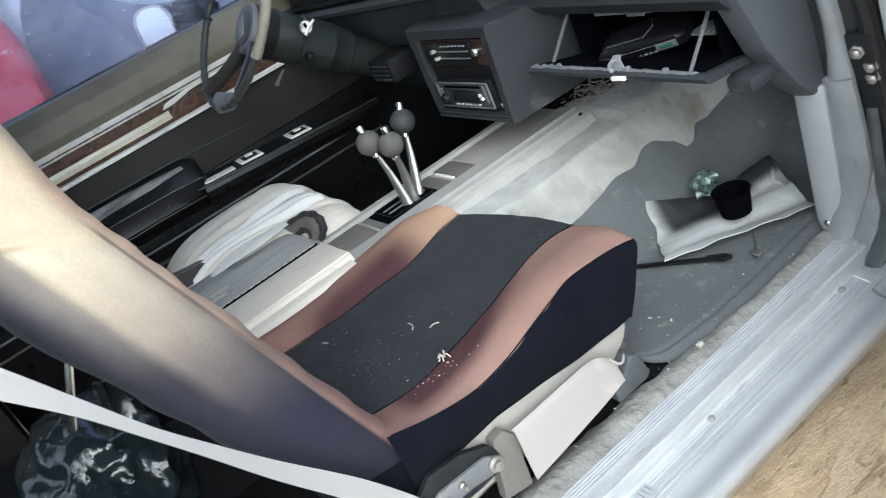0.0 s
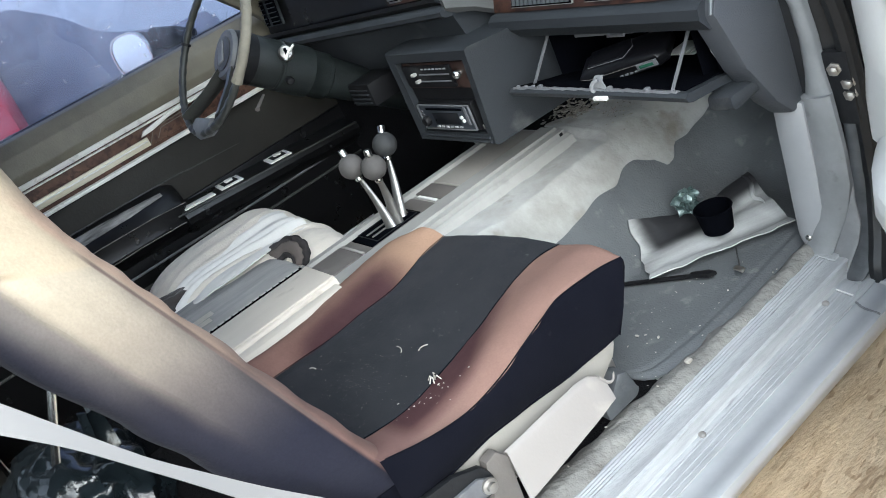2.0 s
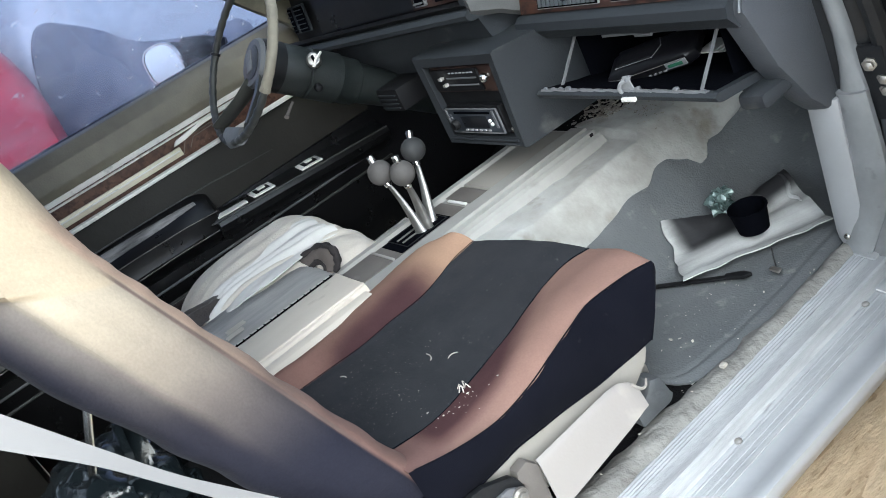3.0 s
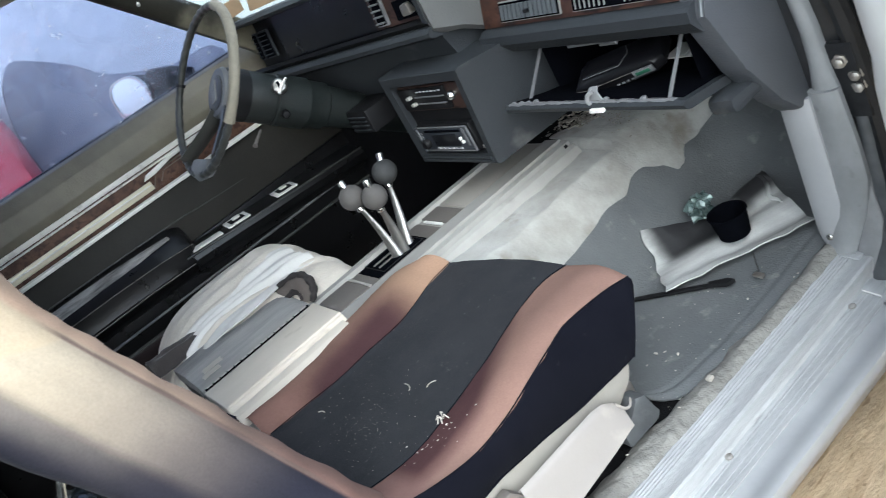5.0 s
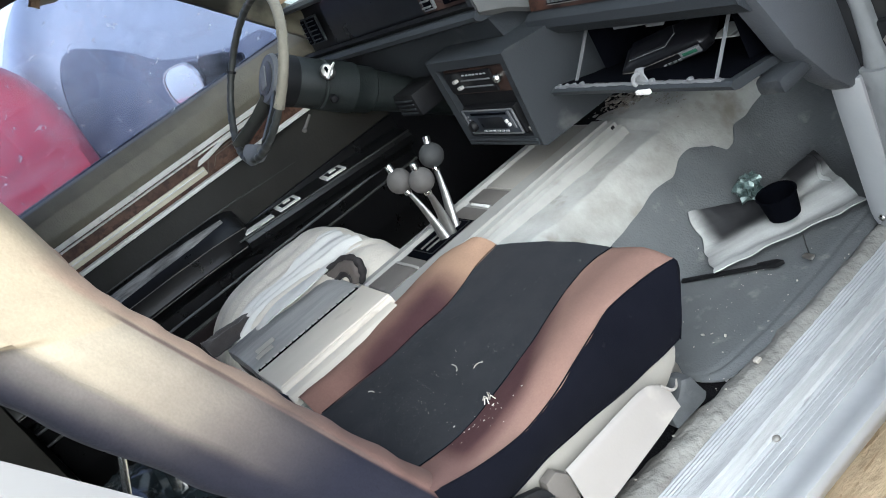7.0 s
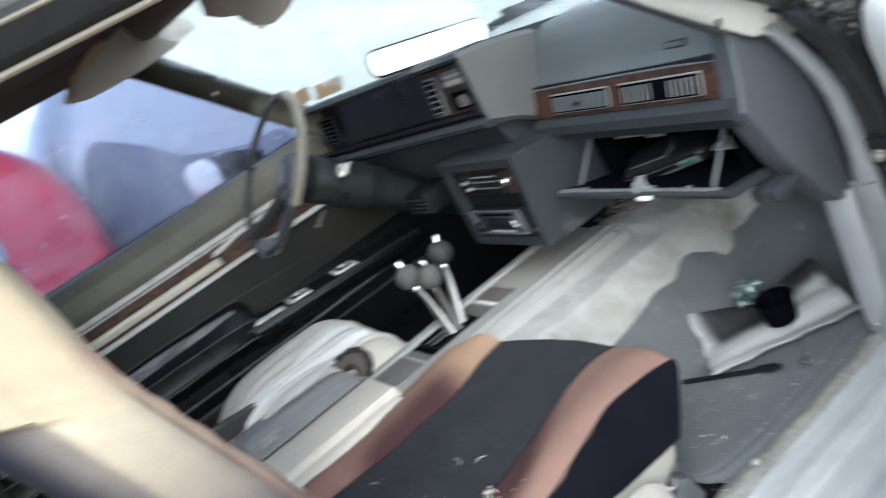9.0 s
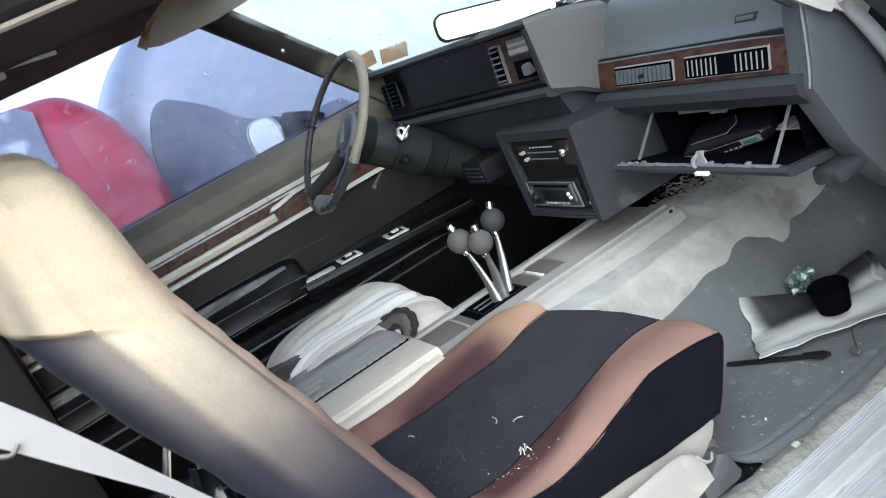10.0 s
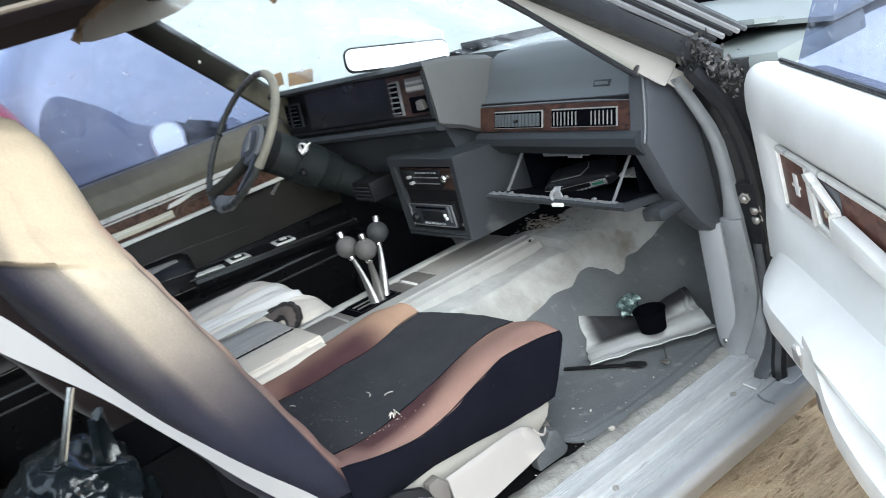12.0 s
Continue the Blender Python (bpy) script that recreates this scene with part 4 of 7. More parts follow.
    for side in (-1, 1):
        part("rear_roof_pillar", loft([[(side * x, y, z) for x, y, z in ((0.60, -1.98, 1.45), (0.66, -1.98, 1.43), (0.66, -2.06, 1.40), (0.60, -2.06, 1.42))], [(side * x, y, z) for x, y, z in ((0.68, -2.22, 0.98), (0.80, -2.22, 0.97), (0.80, -2.42, 0.97), (0.68, -2.42, 0.98))]]), PAINTW, t)
        for y in (1.25, -2.75):
            wh = part("wheel", turned([(0.17, -0.09), (0.30, -0.09), (0.32, -0.05), (0.32, 0.05), (0.30, 0.09), (0.17, 0.09)], (side * 0.76, y, GROUND + 0.315), (1, 0, 0), 24), TYRE, t)
            part("hub_cap", turned([(0.02, -0.10), (0.18, -0.09), (0.18, 0.09), (0.02, 0.10)], (side * 0.76, y, GROUND + 0.315), (1, 0, 0), 20), STEEL, wh)
    # torn rubber scraps and flaking dirt at the foot of the passenger pillar
    rng = random.Random(8)
    bm = bmesh.new()
    for k in range(420):
        f = rng.random() ** 0.8
        p = Vector((0.775, 0.125, 0.90)).lerp(Vector((0.758, 0.035, 1.005)), f) + Vector((rng.gauss(-0.010, 0.014), rng.gauss(0, 0.012), rng.gauss(-0.012, 0.014)))
        turn = Euler((rng.random() * 6, rng.random() * 6, rng.random() * 6)).to_matrix()
        ln, wd, curl = rng.uniform(0.003, 0.012), rng.uniform(0.0012, 0.0055), rng.uniform(-0.004, 0.004)
        q = [bm.verts.new(p + turn @ Vector(c)) for c in ((-ln, -wd * 0.4, curl), (0, -wd, 0), (ln, -wd * 0.2, curl), (ln * 0.8, wd * 0.7, curl), (0, wd, 0), (-ln * 0.9, wd * 0.5, curl))]
        bm.faces.new((q[0], q[1], q[4], q[5]))
        bm.faces.new((q[1], q[2], q[3], q[4]))
    tagged(part("pillar_debris", bm, DEBRIS, t, "torn grey rubber scraps and flaking dirt", smooth=False), kind="stuff")


car_shell()


# ---- floor mat and what lies on it ----
def floor_mat():
    left = [(-0.45, 0.262), (-0.25, 0.25), (-0.171, 0.245), (-0.119, 0.242), (-0.052, 0.236), (0.027, 0.234), (0.07, 0.226), (0.105, 0.228), (0.145, 0.240), (0.166, 0.258), (0.190, 0.256), (0.222, 0.242), (0.279, 0.244), (0.322, 0.256), (0.38, 0.27), (0.48, 0.30)]

    right = [(-0.352, 0.530), (-0.349, 0.556), (-0.342, 0.572), (-0.332, 0.587), (-0.315, 0.598), (-0.28, 0.606), (-0.194, 0.614), (-0.068, 0.613), (0.05, 0.606), (0.48, 0.606)]

    def f(u, v):
        y = -0.352 + 0.832 * v ** 1.25
        xl, xr = lerp_table(left, y)[0], lerp_table(right, y)[0]
        x = xl + (xr - xl) * u
        y += 0.035 * (1 - u) * smooth(0.2, 0.0, v)
        z = floor_z(x, y) + 0.014 + 0.005 * noise.noise(Vector((x * 4, y * 4, 9))) + 0.012 * smooth(0.10, 0.0, u) * noise.noise(Vector((0, y * 16, 2)))
        z -= 0.005 * smooth(0.93, 1.0, u) + 0.003 * math.exp(-((u - 0.91) / 0.012) ** 2)
        return (x, y, z)
    tagged(obj("floor_mat", surf(f, 70, 110, 0.004), MATG), "torn dark grey rubber floor mat with dust", "mat")


floor_mat()


def bent_card():
    """A flattened piece of board, its far corner curled up."""
    c = [Vector((0.290, -0.020, 0)), Vector((0.411, -0.122, 0)), Vector((0.579, 0.120, 0)), Vector((0.400, 0.235, 0))]

    def f(u, v):
        p = (c[0] * (1 - u) + c[1] * u) * (1 - v) + (c[3] * (1 - u) + c[2] * u) * v
        z = floor_z(p.x, p.y) + 0.034 + 0.006 * math.sin(u * 14) * (0.4 + 0.6 * v) + 0.022 * smooth(0.6, 1, v) * smooth(0.7, 0, u) + 0.006 * smooth(0.25, 0, u)
        z += 0.003 * noise.noise(p * 20)
        return (p.x + 0.008 * noise.noise(Vector((u * 5, v * 7, 1))), p.y + 0.010 * noise.noise(Vector((u * 5, v * 9, 4))), z)
    t = thing("sheet_of_card", "bent grey cardboard sheet with black smears on the mat", "cardboard")
    part("board", surf(f, 40, 60, 0.0025), PAPER, t, "pale grey creased board")
    part("curled_edge", tube([Vector(f(0.04 + 0.50 * k / 16, 0.925 + 0.010 * math.sin(k * 0.5))) + Vector((0, 0, 0.003)) for k in range(17)], [0.002 + 0.0035 * math.sin(math.pi * k / 16) for k in range(17)], 7, flat=0.6), PAPER, t)
    t = thing("cup", "empty black plastic cup standing on the cardboard", "cup")
    part("wall", thicken(loft([[(0.455 + r * math.cos(a), 0.050 + r * math.sin(a), z) for a in [2 * math.pi * k / 24 for k in range(24)]] for r, z in ((0.002, 0.352), (0.030, 0.352), (0.034, 0.380), (0.0365, 0.400))], caps=False), 0.002), DARK, t)
    part("rim", tube([(0.455 + 0.0372 * math.cos(a), 0.050 + 0.0372 * math.sin(a), 0.401) for a in [2 * math.pi * k / 24 for k in range(25)]], 0.0018, 6, caps=False), DARK, t)
    bm = bmesh.new()
    bmesh.ops.create_icosphere(bm, subdivisions=3, radius=0.026, matrix=Matrix.Translation((0.358, 0.084, 0.384)))
    for v in bm.verts:
        d = (v.co - Vector((0.358, 0.084, 0.384))).normalized()
        v.co += d * 0.014 * noise.noise(v.co * 60) + d * 0.012 * noise.noise(v.co * 140) + noise.noise_vector(v.co * 190) * 0.005
    tagged(obj("crumpled_wrapper", bm, FOIL, smooth=False), "crumpled green foil wrapper lying against the cup", "wrapper")
    t = thing("broken_strip", "thin black plastic strip snapped off, lying on the mat", "strip")
    part("strip", box(0, 0.17, -0.005, 0.005, 0, 0.005, 0.001, Matrix.Translation((0.344, -0.146, 0.325)) @ Matrix.Rotation(radians(28), 4, "Z")), BLACK, t)
    part("tip", prism([(0, -0.005), (0.035, -0.010), (0.05, 0.0), (0.035, 0.008), (0, 0.005)], "z", 0.328, 0.336, 0.001), BLACK, t).matrix_local = Matrix.Translation((0.474, -0.077, -0.002)) @ Matrix.Rotation(radians(26), 4, "Z")
    t = thing("fallen_clip", "small bent metal and plastic clip on the mat", "clip")
    part("pin", tube([(0.555, -0.03, 0.336), (0.552, -0.026, 0.352), (0.545, -0.016, 0.365)], 0.0013, 6), BLACK, t)
    part("foot", rough_up(box(0.546, 0.566, -0.040, -0.031, 0.330, 0.335, 0.002, None), 0.003, 90), STEEL, t)


bent_card()


def crumbs(name, label, spots, m, seed):
    rng = random.Random(seed)
    bm = bmesh.new()
    for (cx, cy, z, sx, sy, n, r0, r1) in spots:
        for k in range(n):
            p = Vector((rng.gauss(cx, sx), rng.gauss(cy, sy), 0))
            p.z = z(p.x, p.y) if callable(z) else z
            r = rng.uniform(r0, r1)
            bmesh.ops.create_icosphere(bm, subdivisions=1, radius=r, matrix=Matrix.Translation(p) @ Euler((0, 0, rng.random() * 6)).to_matrix().to_4x4() @ Matrix.Diagonal((1.5, 0.8, 0.5, 1)))
    tagged(obj(name, bm, m, smooth=False), label, "crumbs", kind="stuff")


crumbs("dirt_heap", "brown dirt and rubble at the console's front end", [(-0.045, 0.215, lambda x, y: min(floor_z(x, y), 0.510 + 0.42 * max(0, y - 0.10)) + 0.002, 0.035, 0.025, 190, 0.0015, 0.0060), (0.07, 0.20, lambda x, y: min(floor_z(x, y), 0.510 + 0.42 * max(0, y - 0.10)) + 0.002, 0.06, 0.04, 150, 0.0006, 0.0026)], DIRT, 6)
crumbs("floor_crumbs", "crumbs of foam and grit scattered on the mat", [(0.48, -0.16, lambda x, y: floor_z(x, y) + 0.018, 0.07, 0.10, 60, 0.0003, 0.0011), (0.51, -0.275, lambda x, y: floor_z(x, y) + 0.019, 0.022, 0.03, 6, 0.0012, 0.0042), (0.60, -0.28, 0.329, 0.015, 0.2, 14, 0.0006, 0.0024)], DUST, 3)
tagged(obj("plaster_flake", rough_up(box(0.625, 0.637, -0.294, -0.283, 0.330, 0.336, 0.002), 0.002, 60), DUST), "small flake of pale plaster on the mat", "flake")


# ---- passenger seat ----
# the cushion's four lengthwise lines, front to back: inner edge, two seams of the dark middle, outer seam
INNER = [(0.028, -0.368, 0.536), (0.000, -0.398, 0.536), (-0.010, -0.445, 0.536), (0.000, -0.515, 0.536), (0.032, -0.603, 0.536), (0.058, -0.690, 0.536), (0.062, -0.82, 0.538)]
SEAM_IN = [(0.110, -0.334, 0.534), (0.116, -0.392, 0.533), (0.137, -0.455, 0.530), (0.150, -0.51, 0.528), (0.146, -0.586, 0.526), (0.148, -0.656, 0.524), (0.142, -0.734, 0.526), (0.142, -0.82, 0.53)]
SEAM_OUT = [(0.423, -0.296, 0.540), (0.411, -0.341, 0.540), (0.420, -0.403, 0.540), (0.436, -0.464, 0.538), (0.452, -0.520, 0.534), (0.462, -0.576, 0.529), (0.472, -0.632, 0.526), (0.484, -0.684, 0.525), (0.488, -0.732, 0.526), (0.480, -0.778, 0.528), (0.475, -0.82, 0.533)]
EDGE_OUT = [(0.596, -0.317, 0.557), (0.586, -0.362, 0.562), (0.584, -0.445, 0.568), (0.590, -0.486, 0.564), (0.598, -0.546, 0.554), (0.602, -0.603, 0.541), (0.604, -0.664, 0.534), (0.602, -0.708, 0.536), (0.598, -0.762, 0.545), (0.592, -0.82, 0.560)]
HEM = [(-0.82, 0.458), (-0.71, 0.462), (-0.66, 0.465), (-0.59, 0.459), (-0.48, 0.446), (-0.372, 0.442), (-0.30, 0.442)]
# the backrest: height, front, back, inner side, outer side
BACK = [(0.47, -0.762, -0.900, 0.07, 0.560), (0.53, -0.788, -0.930, 0.055, 0.580), (0.60, -0.816, -0.968, 0.05, 0.590), (0.70, -0.854, -1.012, 0.05, 0.592), (0.785, -0.886, -1.050, 0.05, 0.590), (0.92, -0.934, -1.112, 0.055, 0.584), (0.99, -0.958, -1.140, 0.06, 0.578),
        (1.035, -0.975, -1.156, 0.07, 0.568), (1.065, -0.986, -1.158, 0.095, 0.552), (1.10, -0.994, -1.158, 0.12, 0.530), (1.15, -0.998, -1.154, 0.13, 0.512), (1.20, -1.006, -1.146, 0.135, 0.504), (1.235, -1.020, -1.132, 0.15, 0.482), (1.258, -1.040, -1.114, 0.19, 0.44), (1.268, -1.066, -1.09, 0.24, 0.38)]


def along(pts, n):
    """n points at even steps along a smooth line through pts."""
    c = curve_pts(pts, 10)
    run = [0.0]
    for a, b in zip(c, c[1:]):
        run.append(run[-1] + (b - a).length)
    out, k = [], 0
    for q in range(n):
        d = run[-1] * q / (n - 1)
        while k < len(c) - 2 and run[k + 1] < d:
            k += 1
        f = (d - run[k]) / max(1e-9, run[k + 1] - run[k])
        out.append(c[k].lerp(c[k + 1], f))
    return out


def seat(fabrics=None, back=None, label="", trim=True):
    t = thing("car_seat", label, "seat", group="front seats")
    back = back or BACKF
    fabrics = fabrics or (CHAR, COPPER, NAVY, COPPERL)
    n = 60
    inner, sa_, sb_, outer = [along(c, n) for c in (INNER, SEAM_IN, SEAM_OUT, EDGE_OUT)]
    rows = []
    for L, a, b, r in zip(inner, sa_, sb_, outer):
        row = []
        for k in range(10):
            f = k / 10
            p = L.lerp(a, f)
            row.append(p + Vector((0, 0, 0.026 * math.sin(math.pi * f) ** 0.75)))
        for k in range(16):
            f = k / 16
            p = a.lerp(b, f)
            row.append(p + Vector((0, 0.014 * math.sin(math.pi * f) * smooth(-0.42, -0.30, p.y), -0.008 * math.sin(math.pi * f) * smooth(-0.32, -0.45, p.y))))
        for k in range(13):
            f = k / 12
            p = b.lerp(r, f)
            row.append(p + Vector((0, 0, (0.013 - 0.008 * smooth(-0.60, -0.72, p.y)) * math.sin(math.pi * f ** 1.35))))
        lean = 0.056 * smooth(-0.46, -0.31, r.y)
        zb = lerp_table(HEM, r.y)[0]
        side = []
        for g in (0.10, 0.24, 0.42, 0.62, 0.82, 0.95, 1.0):
            side.append(Vector((r.x + (0.590 - r.x) * g + 0.010 * math.sin(math.pi * g) ** 0.8, r.y - lean * g, r.z + (zb - r.z) * g)))
        side.append(side[-1] + Vector((-0.018, 0, -0.004)))
        far = [L + Vector(d) for d in ((0.012, 0, -0.13), (-0.004, 0, -0.07), (-0.006, 0, -0.018))]
        rows.append(far + row + side)
    nose = []
    for dy, dz in ((-0.056, -0.115), (-0.036, -0.085), (-0.012, -0.045), (0.002, -0.018), (0.003, -0.006)):
        nose.append([p + Vector((0, dy, dz)) if 3 <= q < 42 else p.copy() for q, p in enumerate(rows[0])])
    rows = nose + rows
    bm = bmesh.new()
    g = [[bm.verts.new(p) for p in r] for r in rows]
    for i in range(len(g) - 1):
        for j in range(len(g[0]) - 1):
            fc = bm.faces.new((g[i][j], g[i][j + 1], g[i + 1][j + 1], g[i + 1][j]))
            k = j - 3
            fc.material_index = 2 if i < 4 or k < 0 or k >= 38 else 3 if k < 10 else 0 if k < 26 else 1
    bmesh.ops.recalc_face_normals(bm, faces=bm.faces)
    for v in bm.verts:
        v.co.z += 0.0022 * noise.noise(v.co * 20) + 0.0008 * noise.noise(v.co * 70)
        if v.co.x > 0.588:       # slack pleats in the side cloth
            v.co.x += 0.0025 * noise.noise(Vector((v.co.y * 16 + v.co.z * 9, v.co.z * 22, 4)))
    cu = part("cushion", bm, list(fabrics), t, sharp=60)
    for col, r in ((13, 0.0009), (29, 0.0009), (41, 0.0013)):
        part("seam", tube([rows[i][col] + Vector((0, 0, 0.0012)) for i in range(5, len(rows), 2)], r, 5), fabrics[2], cu)
    part("hem", tube([rows[i][-2] for i in range(5, len(rows), 2)], 0.0022, 5), fabrics[2], cu)
    # base and slide under the cushion
    part("seat_base", prism([(-0.80, 0.36), (-0.80, 0.472), (-0.60, 0.470), (-0.42, 0.452), (-0.386, 0.444), (-0.378, 0.430), (-0.392, 0.408), (-0.425, 0.388), (-0.48, 0.378)], "x", 0.10, 0.584, 0.006), ATRIM if trim else BLACK, t, "cream vinyl seat base" if trim else "")
    for x in (0.14, 0.50):
        part("slide_rail", box(x, x + 0.035, -0.85, -0.36, 0.318, 0.365, 0.004), STEEL, t)
    # backrest
    oval = [Vector((0.26 * math.copysign(abs(math.cos(a)) ** 0.36, math.cos(a)), 0.09 * math.copysign(abs(math.sin(a)) ** 0.36, math.sin(a)), 0)) for a in [2 * math.pi * (q + 0.5) / 1200 for q in range(1200)]]
    run = [0.0]
    for q in range(1200):
        run.append(run[-1] + (oval[(q + 1) % 1200] - oval[q]).length)
    m = 132
    pick = [min(range(1200), key=lambda q: abs(run[q] - run[-1] * (j + 0.5) / m)) for j in range(m)]
    rings = []
    for k in range(201):
        z0 = 0.47 + (1.268 - 0.47) * k / 200
        yf, yb = lerp_table(BACK, z0)[:2]
        cy, hy = (yf + yb) / 2, (yf - yb) / 2
        ring = []
        for q in range(m):
            a = 2 * math.pi * (pick[q] + 0.5) / 1200
            ca, sa = math.cos(a), math.sin(a)
            z = z0 - 0.49 * hy * math.copysign(abs(sa) ** 0.36, sa) * smooth(0.78, 0.98, z0) * smooth(1.25, 1.12, z0)
            y = cy + hy * math.copysign(abs(sa) ** 0.36, sa) - 0.30 * (z - z0)
            xa, xb = lerp_table(BACK, z + 0.44 * (y - cy))[3 - 1:]       # the shoulder slopes down to the front
            cx, hx = (xa + xb) / 2, (xb - xa) / 2
            x = cx + hx * math.copysign(abs(ca) ** 0.36, ca)
            # the side cloth lies back behind the crease and under the head support
            crease, step = y + 0.36 * z, z + 0.49 * y
            side = smooth(0.0, 0.3, abs(ca))
            under = smooth(0.518, 0.506, step)
            x -= math.copysign(0.006 + 0.017 * math.exp(-max(0.0, 0.512 - step) / 0.07), ca) * smooth(-0.688, -0.716, crease) * under * side
            x += math.copysign(0.003, ca) * math.exp(-((crease + 0.680) / 0.020) ** 2) * smooth(0.55, 0.70, z) * smooth(0.540, 0.480, step) * side
            x += math.copysign(0.004, ca) * math.exp(-max(0.0, step - 0.513) / 0.035) * (1 - under) * side * smooth(-1.06, -1.12, y)
            if sa > 0.3 and z < 1.04:      # hollow front between side rolls
                y -= (0.035 * smooth(0.8, 0.2, (x - cx) / hx) + 0.012 * smooth(-0.5, -1.0, (x - cx) / hx)) * smooth(1.06, 0.95, z)
            ring.append(Vector((x, y, z)) + noise.noise_vector(Vector((x, y, z)) * 9) * 0.0018 + noise.noise_vector(Vector((x, y, z)) * 31) * 0.0009)
        rings.append(ring)
    part("backrest_foot", box(0.055, 0.583, -0.90, -0.795, 0.345, 0.51, 0.025), fabrics[2], t)
    bk = part("backrest", loft(rings), back, t, "velour backrest with head support, bleached pale top, shade painted at its rear", sharp=80)
    if not trim:
        return t
    # recliner hinge with its bolts, side cover
    hp = part("recliner_plate", prism([(-0.845, 0.445), (-0.80, 0.476), (-0.745, 0.470), (-0.700, 0.450), (-0.684, 0.424), (-0.698, 0.398), (-0.74, 0.395), (-0.82, 0.40)], "x", 0.598, 0.610, 0.003), BLKRUB, t, "greasy recliner hinge plate")
    part("link_arm", prism([(-0.84, 0.418), (-0.80, 0.446), (-0.715, 0.442), (-0.690, 0.424), (-0.702, 0.404), (-0.75, 0.412)], "x", 0.610, 0.617, 0.0025), LIDV, hp)
    for y, z, r in ((-0.705, 0.422, 0.013), (-0.765, 0.432, 0.006), (-0.80, 0.430, 0.008)):
        part("bolt", turned([(r, 0), (r, 0.005), (r * 0.62, 0.007), (r * 0.62, 0.013), (r * 0.2, 0.014)], (0.617, y, z), (1, 0, 0), 14), STEEL, hp)
    cv = []
    for y, zt, zl, lip in ((-0.655, 0.436, 0.356, 1), (-0.60, 0.437, 0.362, 1), (-0.54, 0.438, 0.370, 1), (-0.495, 0.438, 0.376, 1), (-0.474, 0.434, 0.380, 1), (-0.456, 0.422, 0.384, 1), (-0.446, 0.406, 0.385, 0.8)):
        cv.append([(0.604, y, zt + 0.001), (0.609, y + 0.001, zt + 0.005 * lip), (0.614, y + 0.001, zt + 0.002), (0.617, y, zt - 0.006), (0.624, y - 0.003, zt + (zl - zt) * 0.5), (0.632, y - 0.006, zl)])
    sc = part("slide_cover", thicken(loft(cv, closed=False), 0.003), COVERP, t, "cream plastic slide cover, scuffed", sharp=50)
    part("curled_tip", tube(curve_pts([(0.613, -0.456, 0.424), (0.615, -0.444, 0.406), (0.617, -0.434, 0.404), (0.618, -0.428, 0.416)], 4), [0.004] * 10 + [0.0035, 0.003, 0.0015], 6, flat=0.5), COVERP, sc)
    part("cover_bracket", prism([(-0.712, 0.345), (-0.660, 0.335), (-0.652, 0.43), (-0.668, 0.452), (-0.690, 0.448)], "x", 0.590, 0.610, 0.004), PLATE, t, "taupe hinge bracket")
    part("slide_foot", rough_up(prism([(-0.455, 0.322), (-0.452, 0.345), (-0.432, 0.362), (-0.410, 0.392), (-0.392, 0.382), (-0.380, 0.340), (-0.386, 0.322)], "x", 0.566, 0.600, 0.007), 0.006, 34), SEALR, t, "dusty grey rail foot cover")
    return t


ps = seat(label="bucket seat in navy and copper velour, bleached cream top, shade painted in")
ds = seat(fabrics=(BROWNV,) * 4, back=BROWNV, trim=False, label="brown velour driver's bucket seat half hidden by cloth")
ds.matrix_basis = Matrix.Translation((-0.762, -0.09, -0.03)) @ Matrix.Diagonal((0.80, 1, 1, 1))
def cushion_z(x, y):
    return 0.5245 + 0.030 * smooth(0.47, 0.56, x) - 0.004 * math.sin(math.pi * min(1, max(0, (x - 0.15) / 0.32)))


crumbs("seat_crumbs", "pale crumbs and dust on the seat cushion", [(0.33, -0.715, cushion_z, 0.055, 0.035, 130, 0.0002, 0.0006), (0.53, -0.69, cushion_z, 0.03, 0.03, 26, 0.0004, 0.0015), (0.34, -0.57, cushion_z, 0.07, 0.10, 90, 0.0001, 0.0005), (0.20, -0.70, cushion_z, 0.03, 0.05, 14, 0.0003, 0.0008)], DUST, 4)
for cx, cy, r, a0 in ((0.322, -0.628, 0.020, 0.4), (0.388, -0.598, 0.018, 2.2), (0.20, -0.735, 0.012, 1.2)):
    tagged(obj("thread", tube([(cx + r * math.cos(a0 + k * 0.22), cy + r * 0.7 * math.sin(a0 + k * 0.22), cushion_z(cx, cy) + 0.002) for k in range(8)], 0.0009, 5), DUST), "short curled white thread on the seat", "thread", group="threads on the seat")
bm = bmesh.new()
for k, (dx, dy) in enumerate(((0.013, 0.004), (-0.010, 0.008), (0.004, -0.013), (-0.007, -0.008), (0.011, -0.009))):
    tube([(0.483, -0.648, 0.532), (0.483 + dx * 0.5, -0.648 + dy * 0.5, 0.541), (0.483 + dx, -0.648 + dy, 0.534)], 0.0010, 5, bm=bm)
tagged(obj("lint_tuft", bm, DUST), "white tuft of lint caught on the seat roll", "lint")


